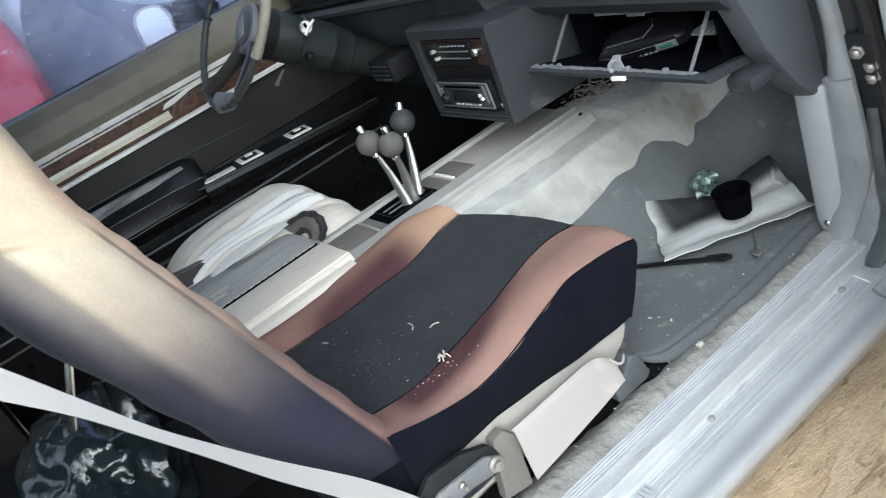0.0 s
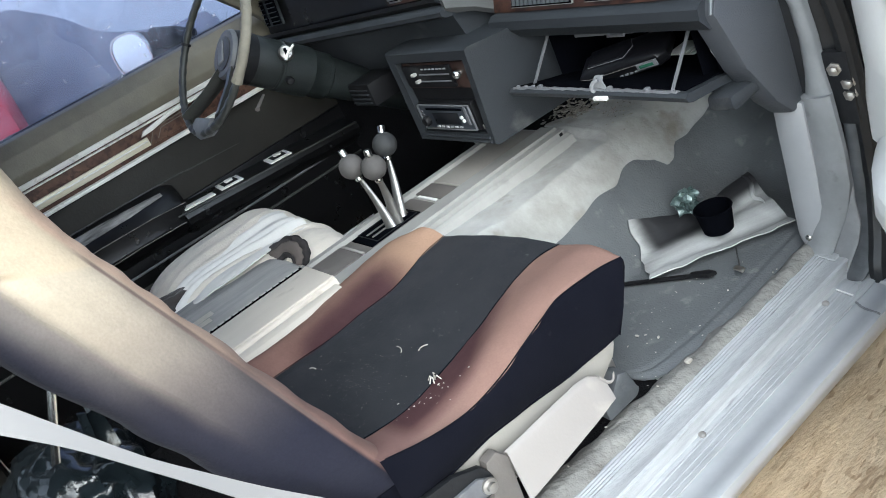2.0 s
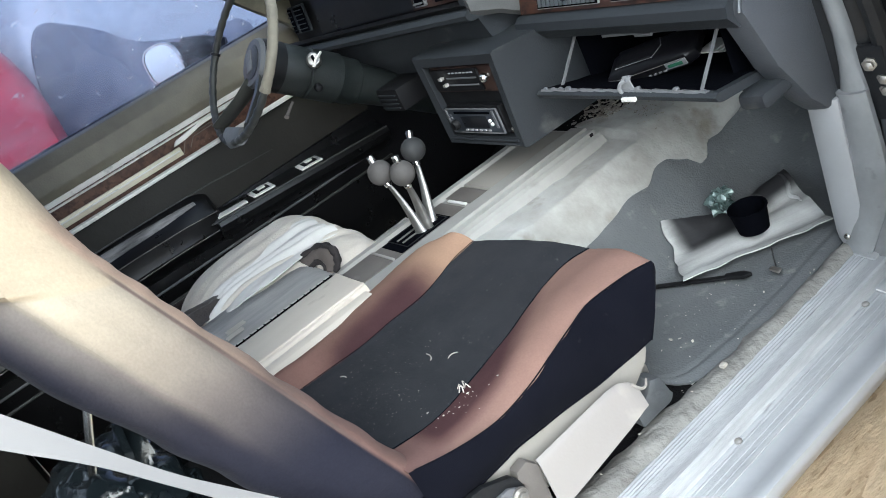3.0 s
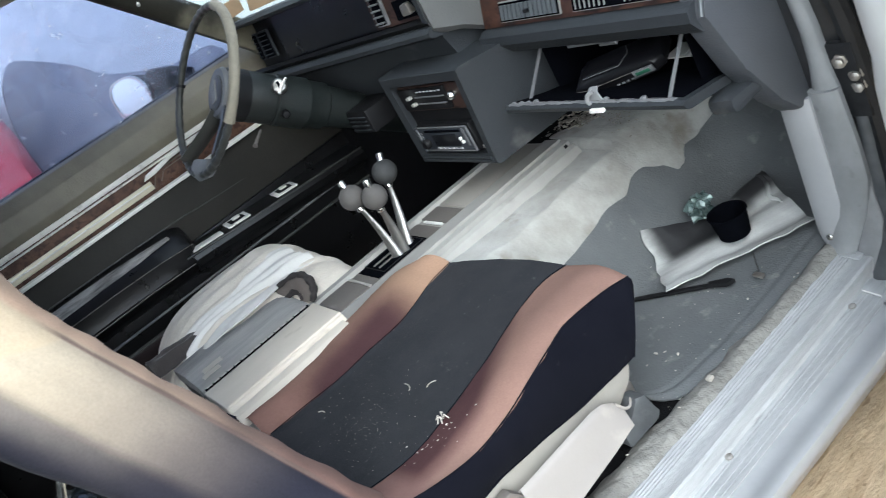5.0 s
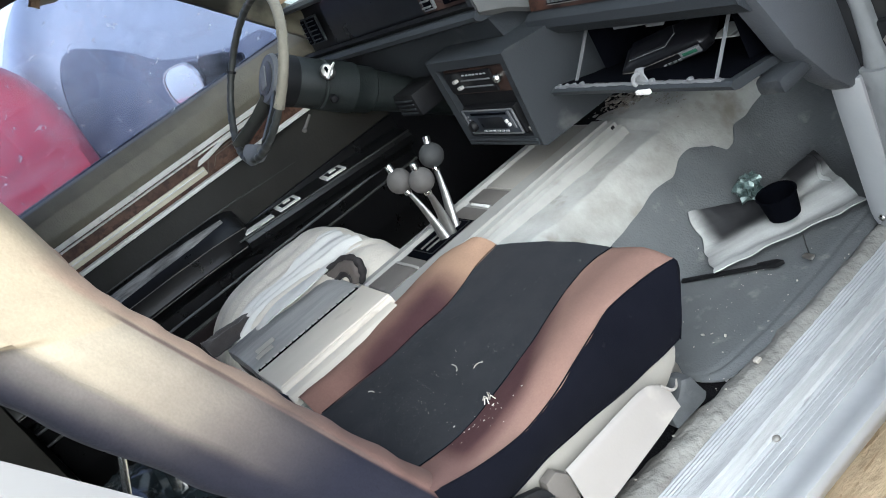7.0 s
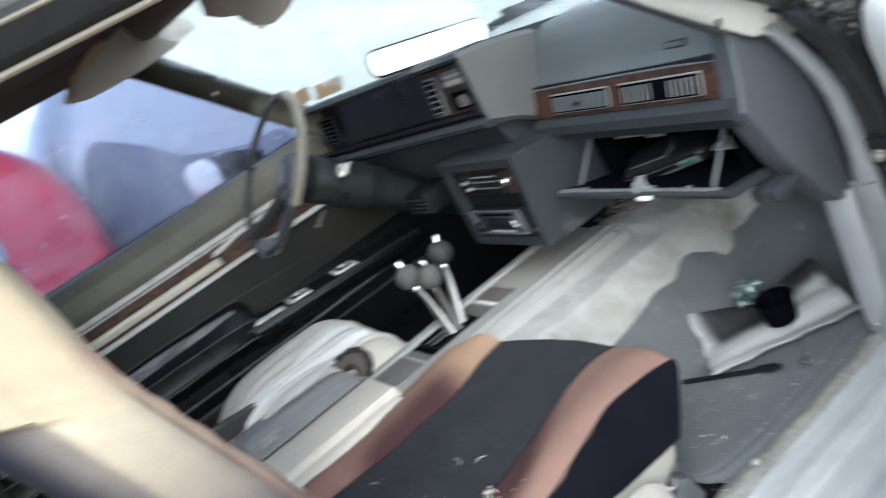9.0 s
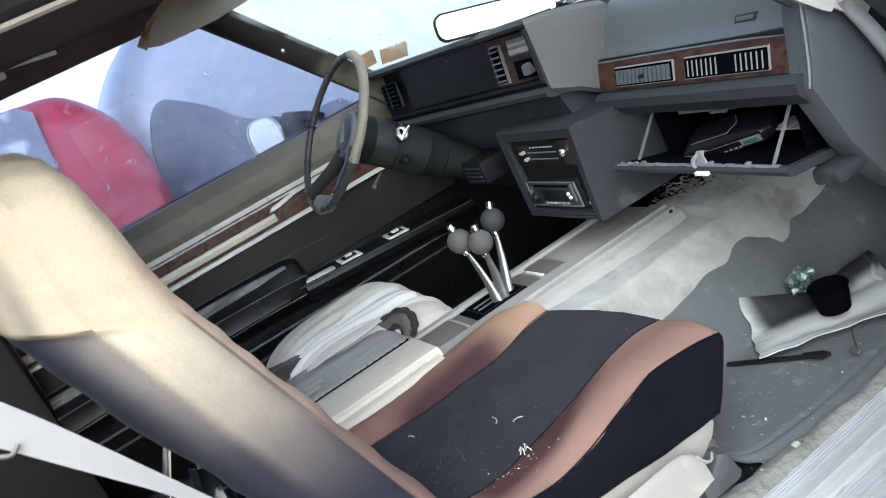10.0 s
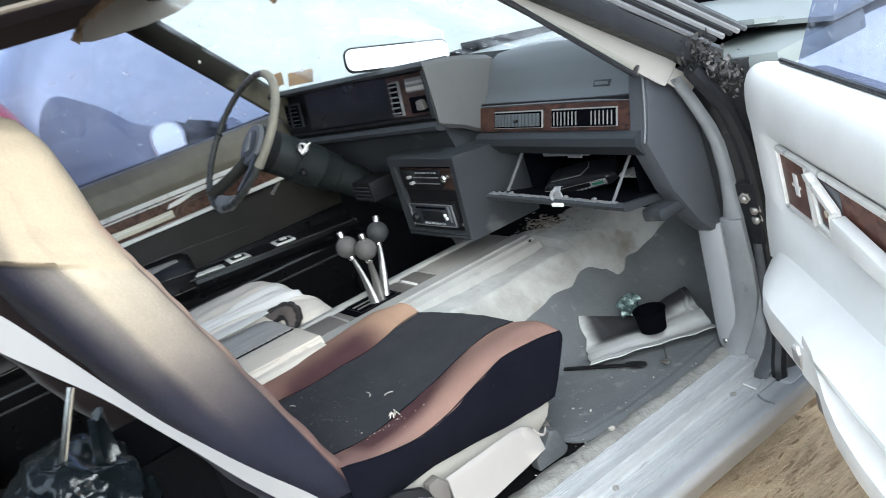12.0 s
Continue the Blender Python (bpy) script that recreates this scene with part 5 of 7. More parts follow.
# ---- centre console with the levers ----
def console():
    t = thing("centre_console", "light grey moulded centre console with a hinged grey armrest lid", "console")
    side = [(-0.170, 0.36), (-0.176, 0.520), (-0.172, 0.541), (-0.162, 0.548), (-0.144, 0.548), (-0.134, 0.539), (-0.024, 0.539), (-0.020, 0.547), (0.030, 0.549), (0.0335, 0.536), (0.0400, 0.536), (0.0435, 0.548),
            (0.057, 0.545), (0.0605, 0.529), (0.0670, 0.528), (0.0705, 0.540), (0.080, 0.534), (0.089, 0.515), (0.096, 0.470), (0.102, 0.390)]
    body = part("body", thicken(loft([[(x, y, z + dz) for x, z in side] for y, dz in ((-0.83, 0.0), (-0.58, 0.0), (-0.30, 0.0), (-0.05, -0.002), (0.088, -0.004))], closed=False), 0.005), CONSOLE, t, "cream-grey ribbed console body, scratched", sharp=22)
    part("front_web", box(-0.165, 0.060, 0.070, 0.080, 0.40, 0.538, 0.002), BLACK, t)
    part("bin", box(-0.292, -0.165, -0.83, -0.570, 0.33, 0.545, 0.006), BLACK, t, "dark storage bin under the lid")
    # rear box: fixed cream half and hinged lid
    part("side_panel", prism([(-0.108, 0.545), (-0.108, 0.566), (0.018, 0.566), (0.026, 0.561), (0.029, 0.550), (0.029, 0.545)], "y", -0.83, -0.549, 0.002), LIDC, t, "cream console top")
    lid = part("lid", loft([[(-0.318, y, 0.542), (-0.315, y, 0.560 + h), (-0.296, y, 0.574 + h), (-0.22, y, 0.580 + h), (-0.205, y, 0.5805 + h), (-0.198, y, 0.578 + h), (-0.135, y, 0.575 + h), (-0.116, y, 0.568 + h), (-0.112, y, 0.545)] for y, h in ((-0.83, 0), (-0.75, 0.002), (-0.60, 0), (-0.572, -0.003), (-0.552, -0.012))]), LIDT, t, "grey vinyl armrest lid, scraped")
    part("hinge", box(-0.1145, -0.1060, -0.825, -0.560, 0.5655, 0.5690, 0.0008), DARK, lid, "black piano hinge")
    for k in range(15):
        part("knuckle", tube([(-0.1105, -0.82 + k * 0.0172, 0.5690), (-0.1105, -0.8065 + k * 0.0172, 0.5690)], 0.0020, 6), CONSOLE, lid)
    for dx, dy, w in ((0.0, 0.0, 1.0), (0.028, -0.010, 0.9)):
        part("scuff", surf(lambda u, v: (-0.176 + dx + 0.022 * (u + 0.15 * noise.noise(Vector((v * 4, dx * 90, 1)))) * w, -0.800 + dy + 0.045 * (v + 0.12 * noise.noise(Vector((u * 5, dx * 70, 3)))) * w, 0.5795), 8, 8, 0.0008), BEIGE, lid, "worn bare patch")
    part("side_ledge", prism([(0.0315, 0.545), (0.0315, 0.556), (0.040, 0.559), (0.060, 0.557), (0.078, 0.549), (0.082, 0.540)], "y", -0.83, -0.56, 0.0015), LIDC, t)
    part("rail", tube([(0.020, -0.825, 0.5665), (0.020, -0.551, 0.5665)], 0.003, 6), LIDC, t)
    # shift plate, ashtray and marker plate in the channel
    pl = part("shift_plate", box(-0.130, -0.026, -0.445, -0.245, 0.539, 0.5425, 0.0012), PLATE, t, "scuffed grey shift plate")
    part("slot", box(-0.124, -0.034, -0.425, -0.285, 0.5425, 0.5440, 0.0005), DARK, pl)
    for x in (-0.098, -0.074):
        part("gate", box(x, x + 0.005, -0.398, -0.296, 0.5440, 0.5465, 0.0008), STEEL, pl)
    part("slot_rim", tube([(-0.126, -0.404, 0.5435), (-0.042, -0.404, 0.5435), (-0.042, -0.290, 0.5435), (-0.126, -0.290, 0.5435), (-0.126, -0.404, 0.5435)], 0.002, 6), BLACK, pl)
    part("ash_tray", box(-0.129, -0.027, -0.534, -0.454, 0.540, 0.5465, 0.002), PLATE, t, "closed taupe ashtray cover")
    part("ash_tab", box(-0.126, -0.030, -0.4535, -0.4475, 0.543, 0.5475, 0.001), CONSOLE, t)
    sw = part("marker_plate", box(-0.131, -0.027, -0.228, -0.178, 0.539, 0.5435, 0.0015), PLATE, t)
    part("marker_bar", box(-0.112, -0.040, -0.2375, -0.2305, 0.540, 0.5440, 0.0008), WHITE, t, "white worn marking bar")
    part("front_tray", prism([(-0.172, 0.539), (-0.170, 0.543), (-0.02, 0.541), (0.075, 0.541), (0.075, 0.538)], "x", -0.131, -0.026, 0.001), ATRIM, t)


console()


def lever(base, knob, label, rod, skin):
    t = thing("shift_lever", label, "gear lever", group="shift levers")
    a, c = Vector(base), Vector(knob)
    d = (c - a).normalized()
    n = 8
    part("shaft", tube([a.lerp(c - d * 0.024, k / n) + Vector((0, 0.004 * math.sin(math.pi * k / n), 0)) for k in range(n + 1)], [rod * (1.7 - 1.15 * (k / n) ** 0.7) for k in range(n + 1)], 12, flat=0.42), SHAFT, t, "dulled chrome shaft")
    part("collar", turned([(0.008, -0.006), (0.009, 0.0), (0.006, 0.006)], c - d * 0.028, d, 14), CHROME, t)
    k = part("knob", ball(c, 0.0275, 24), skin, t, "worn dark grey ball knob")
    part("button", turned([(0.0085, 0), (0.0085, 0.013), (0.007, 0.016), (0.002, 0.017)], c + d * 0.026, d, 14), CHROME, k, "chrome release button")


lever((-0.058, -0.352, 0.535), (-0.100, -0.355, 0.695), "chrome shift lever leaning back, with a dusty grey ball knob", 0.0085, KNOB)
lever((-0.058, -0.338, 0.535), (-0.050, -0.332, 0.683), "chrome shift lever standing upright, with a dusty grey ball knob", 0.0105, KNOB)
lever((-0.072, -0.318, 0.535), (-0.097, -0.262, 0.696), "chrome shift lever pushed forward, with a dark ball knob", 0.0095, KNOBD)


# ---- dashboard ----
def dash_y(x):
    """The passenger half of the dash bends a little towards the seats at its end."""
    return -0.075 * (x - 0.10)


def dashboard():
    t = thing("dashboard", "grey dashboard with burl trim, open glovebox and radio stack", "dashboard")
    # passenger pad
    sec = [(0.002, 0.918), (0.022, 0.928), (0.040, 0.950), (0.058, 0.985), (0.078, 1.012), (0.105, 1.024), (0.20, 1.020), (0.27, 1.005)]
    rings = []
    for k in range(13):
        x = 0.085 + (0.655 - 0.085) * k / 12
        sag = 0.006 * math.sin(math.pi * k / 12) - 0.016 * smooth(9, 12, k)
        rings.append([(x, y + dash_y(x) + 0.018, z + sag * (1 if z > 0.95 else 0.2)) for y, z in sec])
    part("pad", thicken(loft(rings, closed=False), 0.012), DASHL, t, "faded blue-grey padded upper dash")
    part("pad_joint", tube([r[4] for r in rings[9:10]] + [(rings[9][k][0] + 0.002, rings[9][k][1] + 0.002, rings[9][k][2] + 0.002) for k in (5, 6, 7)], 0.0025, 5), DASH, t)
    e = part("emblem", box(-0.026, 0.026, -0.001, 0.004, -0.008, 0.008, 0.003), DASH, t, "small oblong emblem")
    e.matrix_local = Matrix.Translation((0.519, 0.021, 0.945)) @ Matrix.Rotation(radians(-4), 4, "Z") @ Matrix.Rotation(radians(-28), 4, "X")
    part("bar", box(-0.020, 0.020, -0.002, -0.001, -0.0035, 0.0035, 0.0008), DASHL, e)
    # burl panel and its two vents
    def panel(x0, x1, z0, z1, off, th, m, name, label="", parent=t, w=0.002):
        return part(name, loft([[(x, dash_y(x) + off + (z - 0.86) * 0.36, z) for x, z in ((x0, z0), (x1, z0), (x1, z1), (x0, z1))], [(x, dash_y(x) + off + th + (z - 0.86) * 0.36, z) for x, z in ((x0, z0), (x1, z0), (x1, z1), (x0, z1))]]), m, parent, label)
    tr = panel(0.092, 0.648, 0.862, 0.916, 0.000, 0.015, WOOD, "burl_panel", "glossy burl wood-grain trim")
    for x0, x1, closed in ((0.158, 0.346, True), (0.380, 0.590, False)):
        vent = panel(x0, x1, 0.870, 0.906, -0.004, 0.006, SLATP, "vent_frame", "silver vent frame", tr)
        panel(x0 + 0.0020, x1 - 0.0020, 0.8717, 0.9043, -0.0055, 0.006, DARK, "vent_mouth", "", tr)
        n = 13 if closed else 16
        for k in range(n):
            if not closed and k in (7, 8, 9):
                continue
            x = x0 + 0.012 + (x1 - x0 - 0.024) * k / (n - 1)
            w = 0.0048 if closed else 0.0008
            panel(x - w, x + w, 0.875, 0.901, -0.008, 0.003, DASHL if closed else SLATP, "vent_slat", "", tr)
        if closed:
            panel((x0 + x1) / 2 - 0.006, (x0 + x1) / 2 + 0.006, 0.884, 0.890, -0.013, 0.006, BLACK, "vent_lever", "", tr)
    # black strip painted in for the shadow under the pad
    panel(0.088, 0.655, 0.917, 0.924, 0.002, 0.02, BLACK, "trim_shadow_gap")
    # rail under the trim
    part("lower_rail", loft([[(x, dash_y(x) + y, z) for y, z in ((-0.010, 0.860), (-0.022, 0.852), (-0.024, 0.835), (-0.006, 0.812), (0.03, 0.808), (0.06, 0.86))] for x in (0.09, 0.25, 0.45, 0.655)]), DASH, t, "grey padded rail")
    # passenger end
    pe = [(-0.060, 0.835), (-0.045, 0.868), (-0.028, 0.930), (-0.012, 0.985), (0.02, 1.003), (0.06, 0.975), (0.078, 0.90), (0.096, 0.82), (0.104, 0.72), (0.102, 0.605), (0.065, 0.60), (0.03, 0.640), (-0.020, 0.725)]
    part("end_panel", prism([(y + 0.010, z) for y, z in pe], "x", 0.625, 0.672, 0.010, [(y + 0.005, z) for y, z in pe]), ENDP, t, "dark grey moulded dash end")
    part("end_bead", tube(curve_pts([(0.664, -0.006, 0.995), (0.666, -0.022, 0.93), (0.667, -0.040, 0.868), (0.668, -0.054, 0.838)], 4), 0.0028, 6), DASHL, t)
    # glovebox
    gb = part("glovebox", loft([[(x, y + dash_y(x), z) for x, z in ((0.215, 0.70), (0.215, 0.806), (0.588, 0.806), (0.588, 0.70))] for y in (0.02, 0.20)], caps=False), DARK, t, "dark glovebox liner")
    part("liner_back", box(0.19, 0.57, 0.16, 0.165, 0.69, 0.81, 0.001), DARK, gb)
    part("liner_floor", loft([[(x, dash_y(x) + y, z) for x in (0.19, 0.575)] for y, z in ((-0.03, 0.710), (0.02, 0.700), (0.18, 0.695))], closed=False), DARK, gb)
    for x0, x1 in ((0.215, 0.218), (0.585, 0.588)):
        part("liner_edge", loft([[(x, dash_y(x) + y, z) for x, y, z in ((x0, -0.062, 0.730), (x1, -0.062, 0.730), (x1, 0.018, 0.806), (x0, 0.018, 0.806))], [(x, dash_y(x) + y, z) for x, y, z in ((x0, -0.058, 0.726), (x1, -0.058, 0.726), (x1, 0.022, 0.802), (x0, 0.022, 0.802))]]), LIDV, gb, "pale edge of the liner")
    lid_z = lambda x: 0.737 - 0.036 * (x - 0.18) ** 1.3
    lid = part("glovebox_lid", loft([[(x, y, z) for y, z in ((-0.102, lid_z(x) - 0.009), (-0.106, lid_z(x)), (-0.098, lid_z(x) + 0.005), (-0.01, 0.715), (0.05, 0.700), (0.05, 0.688), (-0.01, 0.700), (-0.092, lid_z(x) - 0.013))] for x in (0.185, 0.20, 0.30, 0.45, 0.58, 0.612, 0.622)]), DASH, gb, "grey glovebox lid hanging open")
    part("lid_inner", loft([[(x, y, z) for y, z in ((-0.088, lid_z(x) + 0.004), (-0.01, 0.7165), (0.05, 0.702), (0.05, 0.704), (-0.01, 0.7185), (-0.088, lid_z(x) + 0.006))] for x in (0.20, 0.30, 0.45, 0.58, 0.610)]), DARK, lid)
    part("lid_flange", rough_up(loft([[(x, y, lid_z(x) + z + 0.003 * noise.noise(Vector((x * 70, 0, 0)))) for y, z in ((-0.100, 0.0045), (-0.098, 0.0085), (-0.090, 0.0055), (-0.090, 0.0015))] for x in [0.195 + 0.405 * k / 40 for k in range(41)]]), 0.0015, 60), LIDV, lid, "broken grey flange")
    part("latch", box(0.420, 0.452, -0.112, -0.104, 0.7225, 0.7300, 0.002), CHROMEP, lid, "chrome latch button")
    part("catch", loft([[(x, y, z), (x, y + 0.003, z), (x + w, y + 0.003, z), (x + w, y, z)] for x, w, y, z in ((0.406, 0.036, -0.094, 0.727), (0.408, 0.032, -0.094, 0.740), (0.412, 0.022, -0.092, 0.751), (0.414, 0.018, -0.086, 0.758), (0.415, 0.015, -0.078, 0.755))]), RUBBER, lid, "bent steel catch")
    part("catch_hook", tube(curve_pts([(0.420, -0.097, 0.729), (0.414, -0.101, 0.740), (0.419, -0.099, 0.751), (0.428, -0.094, 0.755)], 4), 0.004, 6), RUBBER, lid)
    for k in range(4):
        part("lid_tooth", box(0.205 + 0.022 * k, 0.213 + 0.022 * k, -0.099, -0.094, lid_z(0.21) + 0.004, lid_z(0.21) + 0.011, 0.001), LIDV, lid)
    for x in (0.27, 0.45, 0.535):
        part("lid_peg", turned([(0.006, 0), (0.006, 0.006), (0.002, 0.008)], (x, -0.094, lid_z(x) + 0.004), (0, 0, 1), 8), LIDV, lid)
    part("striker", tube([(0.39, 0.0, 0.802), (0.39, -0.004, 0.796), (0.43, -0.005, 0.796), (0.43, 0.0, 0.802)], 0.003, 6), LIDV, gb)
    part("striker_plate", box(0.30, 0.45, 0.0, 0.02, 0.796, 0.803, 0.001), LIDV, gb)
    part("torn_flap", rough_up(box(0.606, 0.662, -0.050, 0.04, 0.672, 0.698, 0.010), 0.006, 30), DASH, t, "broken grey lower corner piece")
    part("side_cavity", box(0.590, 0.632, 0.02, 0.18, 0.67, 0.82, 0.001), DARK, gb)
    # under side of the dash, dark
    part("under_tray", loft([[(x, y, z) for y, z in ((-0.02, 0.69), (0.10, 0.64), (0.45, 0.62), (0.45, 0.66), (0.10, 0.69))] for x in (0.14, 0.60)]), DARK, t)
    # instrument pod: bends towards the driver at its outer end
    def pod_y(x):
        return -0.078 - 0.125 * max(0, 0.05 - x) * 0.95 - 0.02 * max(0, -0.3 - x)
    xs = [0.058, 0.0, -0.2, -0.4, -0.6, -0.69]
    part("pod_top", loft([[(x, pod_y(x) + y, z) for y, z in ((-0.004, 1.054), (-0.008, 1.061), (0.002, 1.069), (0.03, 1.068), (0.12, 1.050), (0.27, 1.018), (0.27, 1.00), (0.04, 1.045))] for x in xs]), DASH, t, "dark grey pod hood")
    part("pod_side", loft([[(0.050, -0.085, 0.905), (0.064, -0.087, 0.918), (0.066, -0.087, 1.058), (0.058, -0.084, 1.069)], [(0.070, -0.03, 0.885), (0.082, -0.03, 0.893), (0.084, -0.03, 1.053), (0.072, -0.03, 1.063)], [(0.082, 0.025, 0.850), (0.092, 0.022, 0.860), (0.094, 0.030, 1.038), (0.086, 0.03, 1.050)], [(0.07, 0.10, 0.85), (0.09, 0.10, 0.86), (0.09, 0.10, 1.02), (0.07, 0.10, 1.03)]]), PODG, t, "lighter grey padded pod side")
    part("pod_sill", loft([[(x, pod_y(x) + y, z) for y, z in ((-0.010, 0.898), (-0.020, 0.905), (-0.022, 0.914), (-0.012, 0.922), (0.0, 0.922), (0.06, 0.918), (0.06, 0.89))] for x in xs]), DASH, t)
    part("pod_step", loft([[(x, pod_y(x) + y, z) for y, z in ((0.004, 0.922), (-0.004, 0.932), (0.012, 0.936), (0.03, 0.932), (0.03, 0.922))] for x in xs]), BLACK, t)
    part("pod_right_cheek", loft([[(0.030, -0.083, 0.93), (0.052, -0.086, 0.93), (0.052, -0.086, 1.05), (0.040, -0.083, 1.05)], [(0.022, -0.04, 0.93), (0.06, -0.03, 0.93), (0.06, -0.03, 1.05), (0.03, -0.04, 1.05)]]), DASH, t)
    def on_face(x0, x1, z0, z1, off, th, m, name, parent, label=""):
        f = lambda x, z, o: (x, pod_y(x) + o + (z - 0.92) * 0.12, z)
        return part(name, loft([[f(x0, z0, off), f(x1, z0, off), f(x1, z1, off), f(x0, z1, off)], [f(x0, z0, off + th), f(x1, z0, off + th), f(x1, z1, off + th), f(x0, z1, off + th)]]), m, parent, label)
    fc = on_face(-0.70, 0.05, 0.925, 1.062, 0.048, 0.01, BLACK, "instrument_back", t)
    on_face(-0.56, -0.17, 0.935, 1.045, 0.036, 0.006, LENS, "cluster_lens", fc, "scratched dark instrument lens")
    on_face(-0.165, 0.030, 0.934, 1.040, 0.030, 0.008, WOODK, "switch_panel", fc, "dark wood-grain switch panel")
    on_face(-0.150, -0.112, 0.940, 1.028, 0.024, 0.008, LIDV, "vent_frame", fc)
    on_face(-0.145, -0.117, 0.944, 1.024, 0.022, 0.008, DARK, "vent_mouth", fc)
    for k in range(6):
        on_face(-0.145, -0.117, 0.948 + k * 0.0135, 0.951 + k * 0.0135, 0.016, 0.006, LIDV, "vent_slat", fc)
    on_face(-0.085, 0.005, 0.996, 1.030, 0.026, 0.006, LIDV, "switch_block", fc)
    on_face(-0.080, 0.000, 1.000, 1.009, 0.022, 0.006, CONSOLE, "switch_label", fc, "worn pale switch label bar")
    on_face(-0.080, 0.000, 1.016, 1.022, 0.023, 0.006, PILLAR, "switch_label", fc)
    on_face(0.004, 0.007, 0.990, 1.034, 0.020, 0.006, WHITE, "loose_strip", fc)
    on_face(-0.080, -0.005, 0.942, 0.982, 0.026, 0.006, DARK, "open_slot", fc)
    part("switch_knob", rough_up(box(-0.040, -0.012, -0.072, -0.056, 0.950, 0.975, 0.004), 0.004, 50), STEEL, fc)
    on_face(0.018, 0.026, 0.945, 0.965, 0.022, 0.008, DARK, "dark_slot", fc)
    for x0, x1 in ((-0.665, -0.645), (-0.635, -0.590)):
        on_face(x0, x1, 0.950, 1.020, 0.028, 0.006, DASH, "vent_frame", fc)
        on_face(x0 + 0.004, x1 - 0.004, 0.954, 1.016, 0.024, 0.006, DARK, "vent_mouth", fc)
        for k in range(5):
            on_face(x0 + 0.004, x1 - 0.004, 0.960 + k * 0.012, 0.962 + k * 0.012, 0.020, 0.005, DASH, "vent_slat", fc)
    # lower driver side panel
    part("knee_panel", loft([[(x, y + (0.02 if x > -0.3 else -0.03), z) for y, z in ((-0.085, 0.895), (-0.070, 0.84), (-0.02, 0.76), (0.02, 0.72), (0.06, 0.72), (0.06, 0.895))] for x in (0.045, -0.16, -0.30, -0.69)]), DASH, t, "dark knee panel")
    kv = part("knee_vent", box(-0.378, -0.275, -0.148, -0.05, 0.724, 0.782, 0.006), BLACK, t, "dark knee vent")
    for k in range(4):
        part("vent_slat", box(-0.368, -0.285, -0.153, -0.146, 0.733 + k * 0.011, 0.736 + k * 0.011, 0.001), DASH, kv)
    # radio stack
    fx0, fx1, fz0, fz1, fy = -0.182, 0.128, 0.628, 0.845, -0.125
    hw = 0.020
    outer = [(fx0, fz0 - 0.004), (fx1 - 0.022, fz0 - 0.004), (fx1, fz1), (fx0, fz1)]
    inner = [(fx0 + 0.026, fz0 + 0.020), (fx1 - 0.048, fz0 + 0.020), (fx1 - 0.030, fz1 - 0.026), (fx0 + 0.022, fz1 - 0.026)]
    outback = [(fx0 + 0.01, fz0 + 0.01), (fx1 + 0.03, fz0 + 0.01), (fx1 + 0.055, fz1 - 0.01), (fx0 + 0.01, fz1 - 0.0)]
    sh = part("stack_housing", loft([[(x, fy + 0.022, z) for x, z in inner], [(x, fy + 0.004, z) for x, z in inner], [(x + (0.004 if x < 0 else -0.004), fy, z + (0.004 if z < 0.7 else -0.004)) for x, z in outer], [(x, fy + 0.006, z) for x, z in outer], [(x, 0.06, z) for x, z in outback]], caps=False), DASH, t, "dark grey radio housing")
    part("stack_face", loft([[(x, fy + 0.020, z) for x, z in inner], [(x, fy + 0.026, z) for x, z in inner]]), BLACK, sh)
    for dz in (0.006, 0.014):
        part("ledge", tube([(fx0 + 0.014, fy - 0.001, fz0 + dz), (fx1 - 0.036, fy - 0.001, fz0 + dz)], 0.0035, 6), DASH, sh)
    top = part("heater_panel", box(-0.150, 0.085, fy + 0.014, fy + 0.021, 0.752, 0.812, 0.002), WOODK, sh, "dark burl heater control panel")
    hc = part("heater_control", box(-0.146, 0.035, fy + 0.008, fy + 0.015, 0.757, 0.808, 0.002), BLACK, top)
    for z in (0.772, 0.788):
        part("slider_track", box(-0.085, 0.028, fy + 0.006, fy + 0.009, z - 0.0015, z + 0.0015, 0.0004), LIDV, hc)
    for x, z in ((-0.100, 0.790), (-0.092, 0.774)):
        part("slider_knob", box(x - 0.0055, x + 0.0055, fy - 0.003, fy + 0.008, z - 0.0035, z + 0.0035, 0.0012), CONSOLE, hc, "white slider knob")
    for k in range(7):
        part("marking", box(-0.07 + k * 0.014, -0.062 + k * 0.014, fy + 0.0062, fy + 0.0085, 0.799, 0.802, 0.0003), PILLAR, hc)
    part("fan_knob", turned([(0.010, 0), (0.010, 0.012), (0.007, 0.016), (0.002, 0.017)], (0.058, fy + 0.014, 0.787), (0, -1, 0), 14), CHROME, top, "chrome fan knob")
    rd = part("radio", box(-0.138, 0.062, fy + 0.004, fy + 0.022, 0.656, 0.722, 0.004), BLACK, sh, "black aftermarket car radio")
    part("bezel", box(-0.132, 0.054, fy - 0.001, fy + 0.005, 0.661, 0.717, 0.003), RADIO, rd)
    part("display", box(-0.085, 0.010, fy - 0.003, fy + 0.001, 0.672, 0.700, 0.001), LENS, rd)
    part("disc_slot", box(-0.105, 0.030, fy - 0.003, fy + 0.001, 0.706, 0.711, 0.0005), DARK, rd)
    part("volume_knob", turned([(0.012, 0), (0.012, 0.010), (0.009, 0.014), (0.002, 0.015)], (-0.113, fy, 0.680), (0, -1, 0), 16), BLACK, rd, "round volume knob")
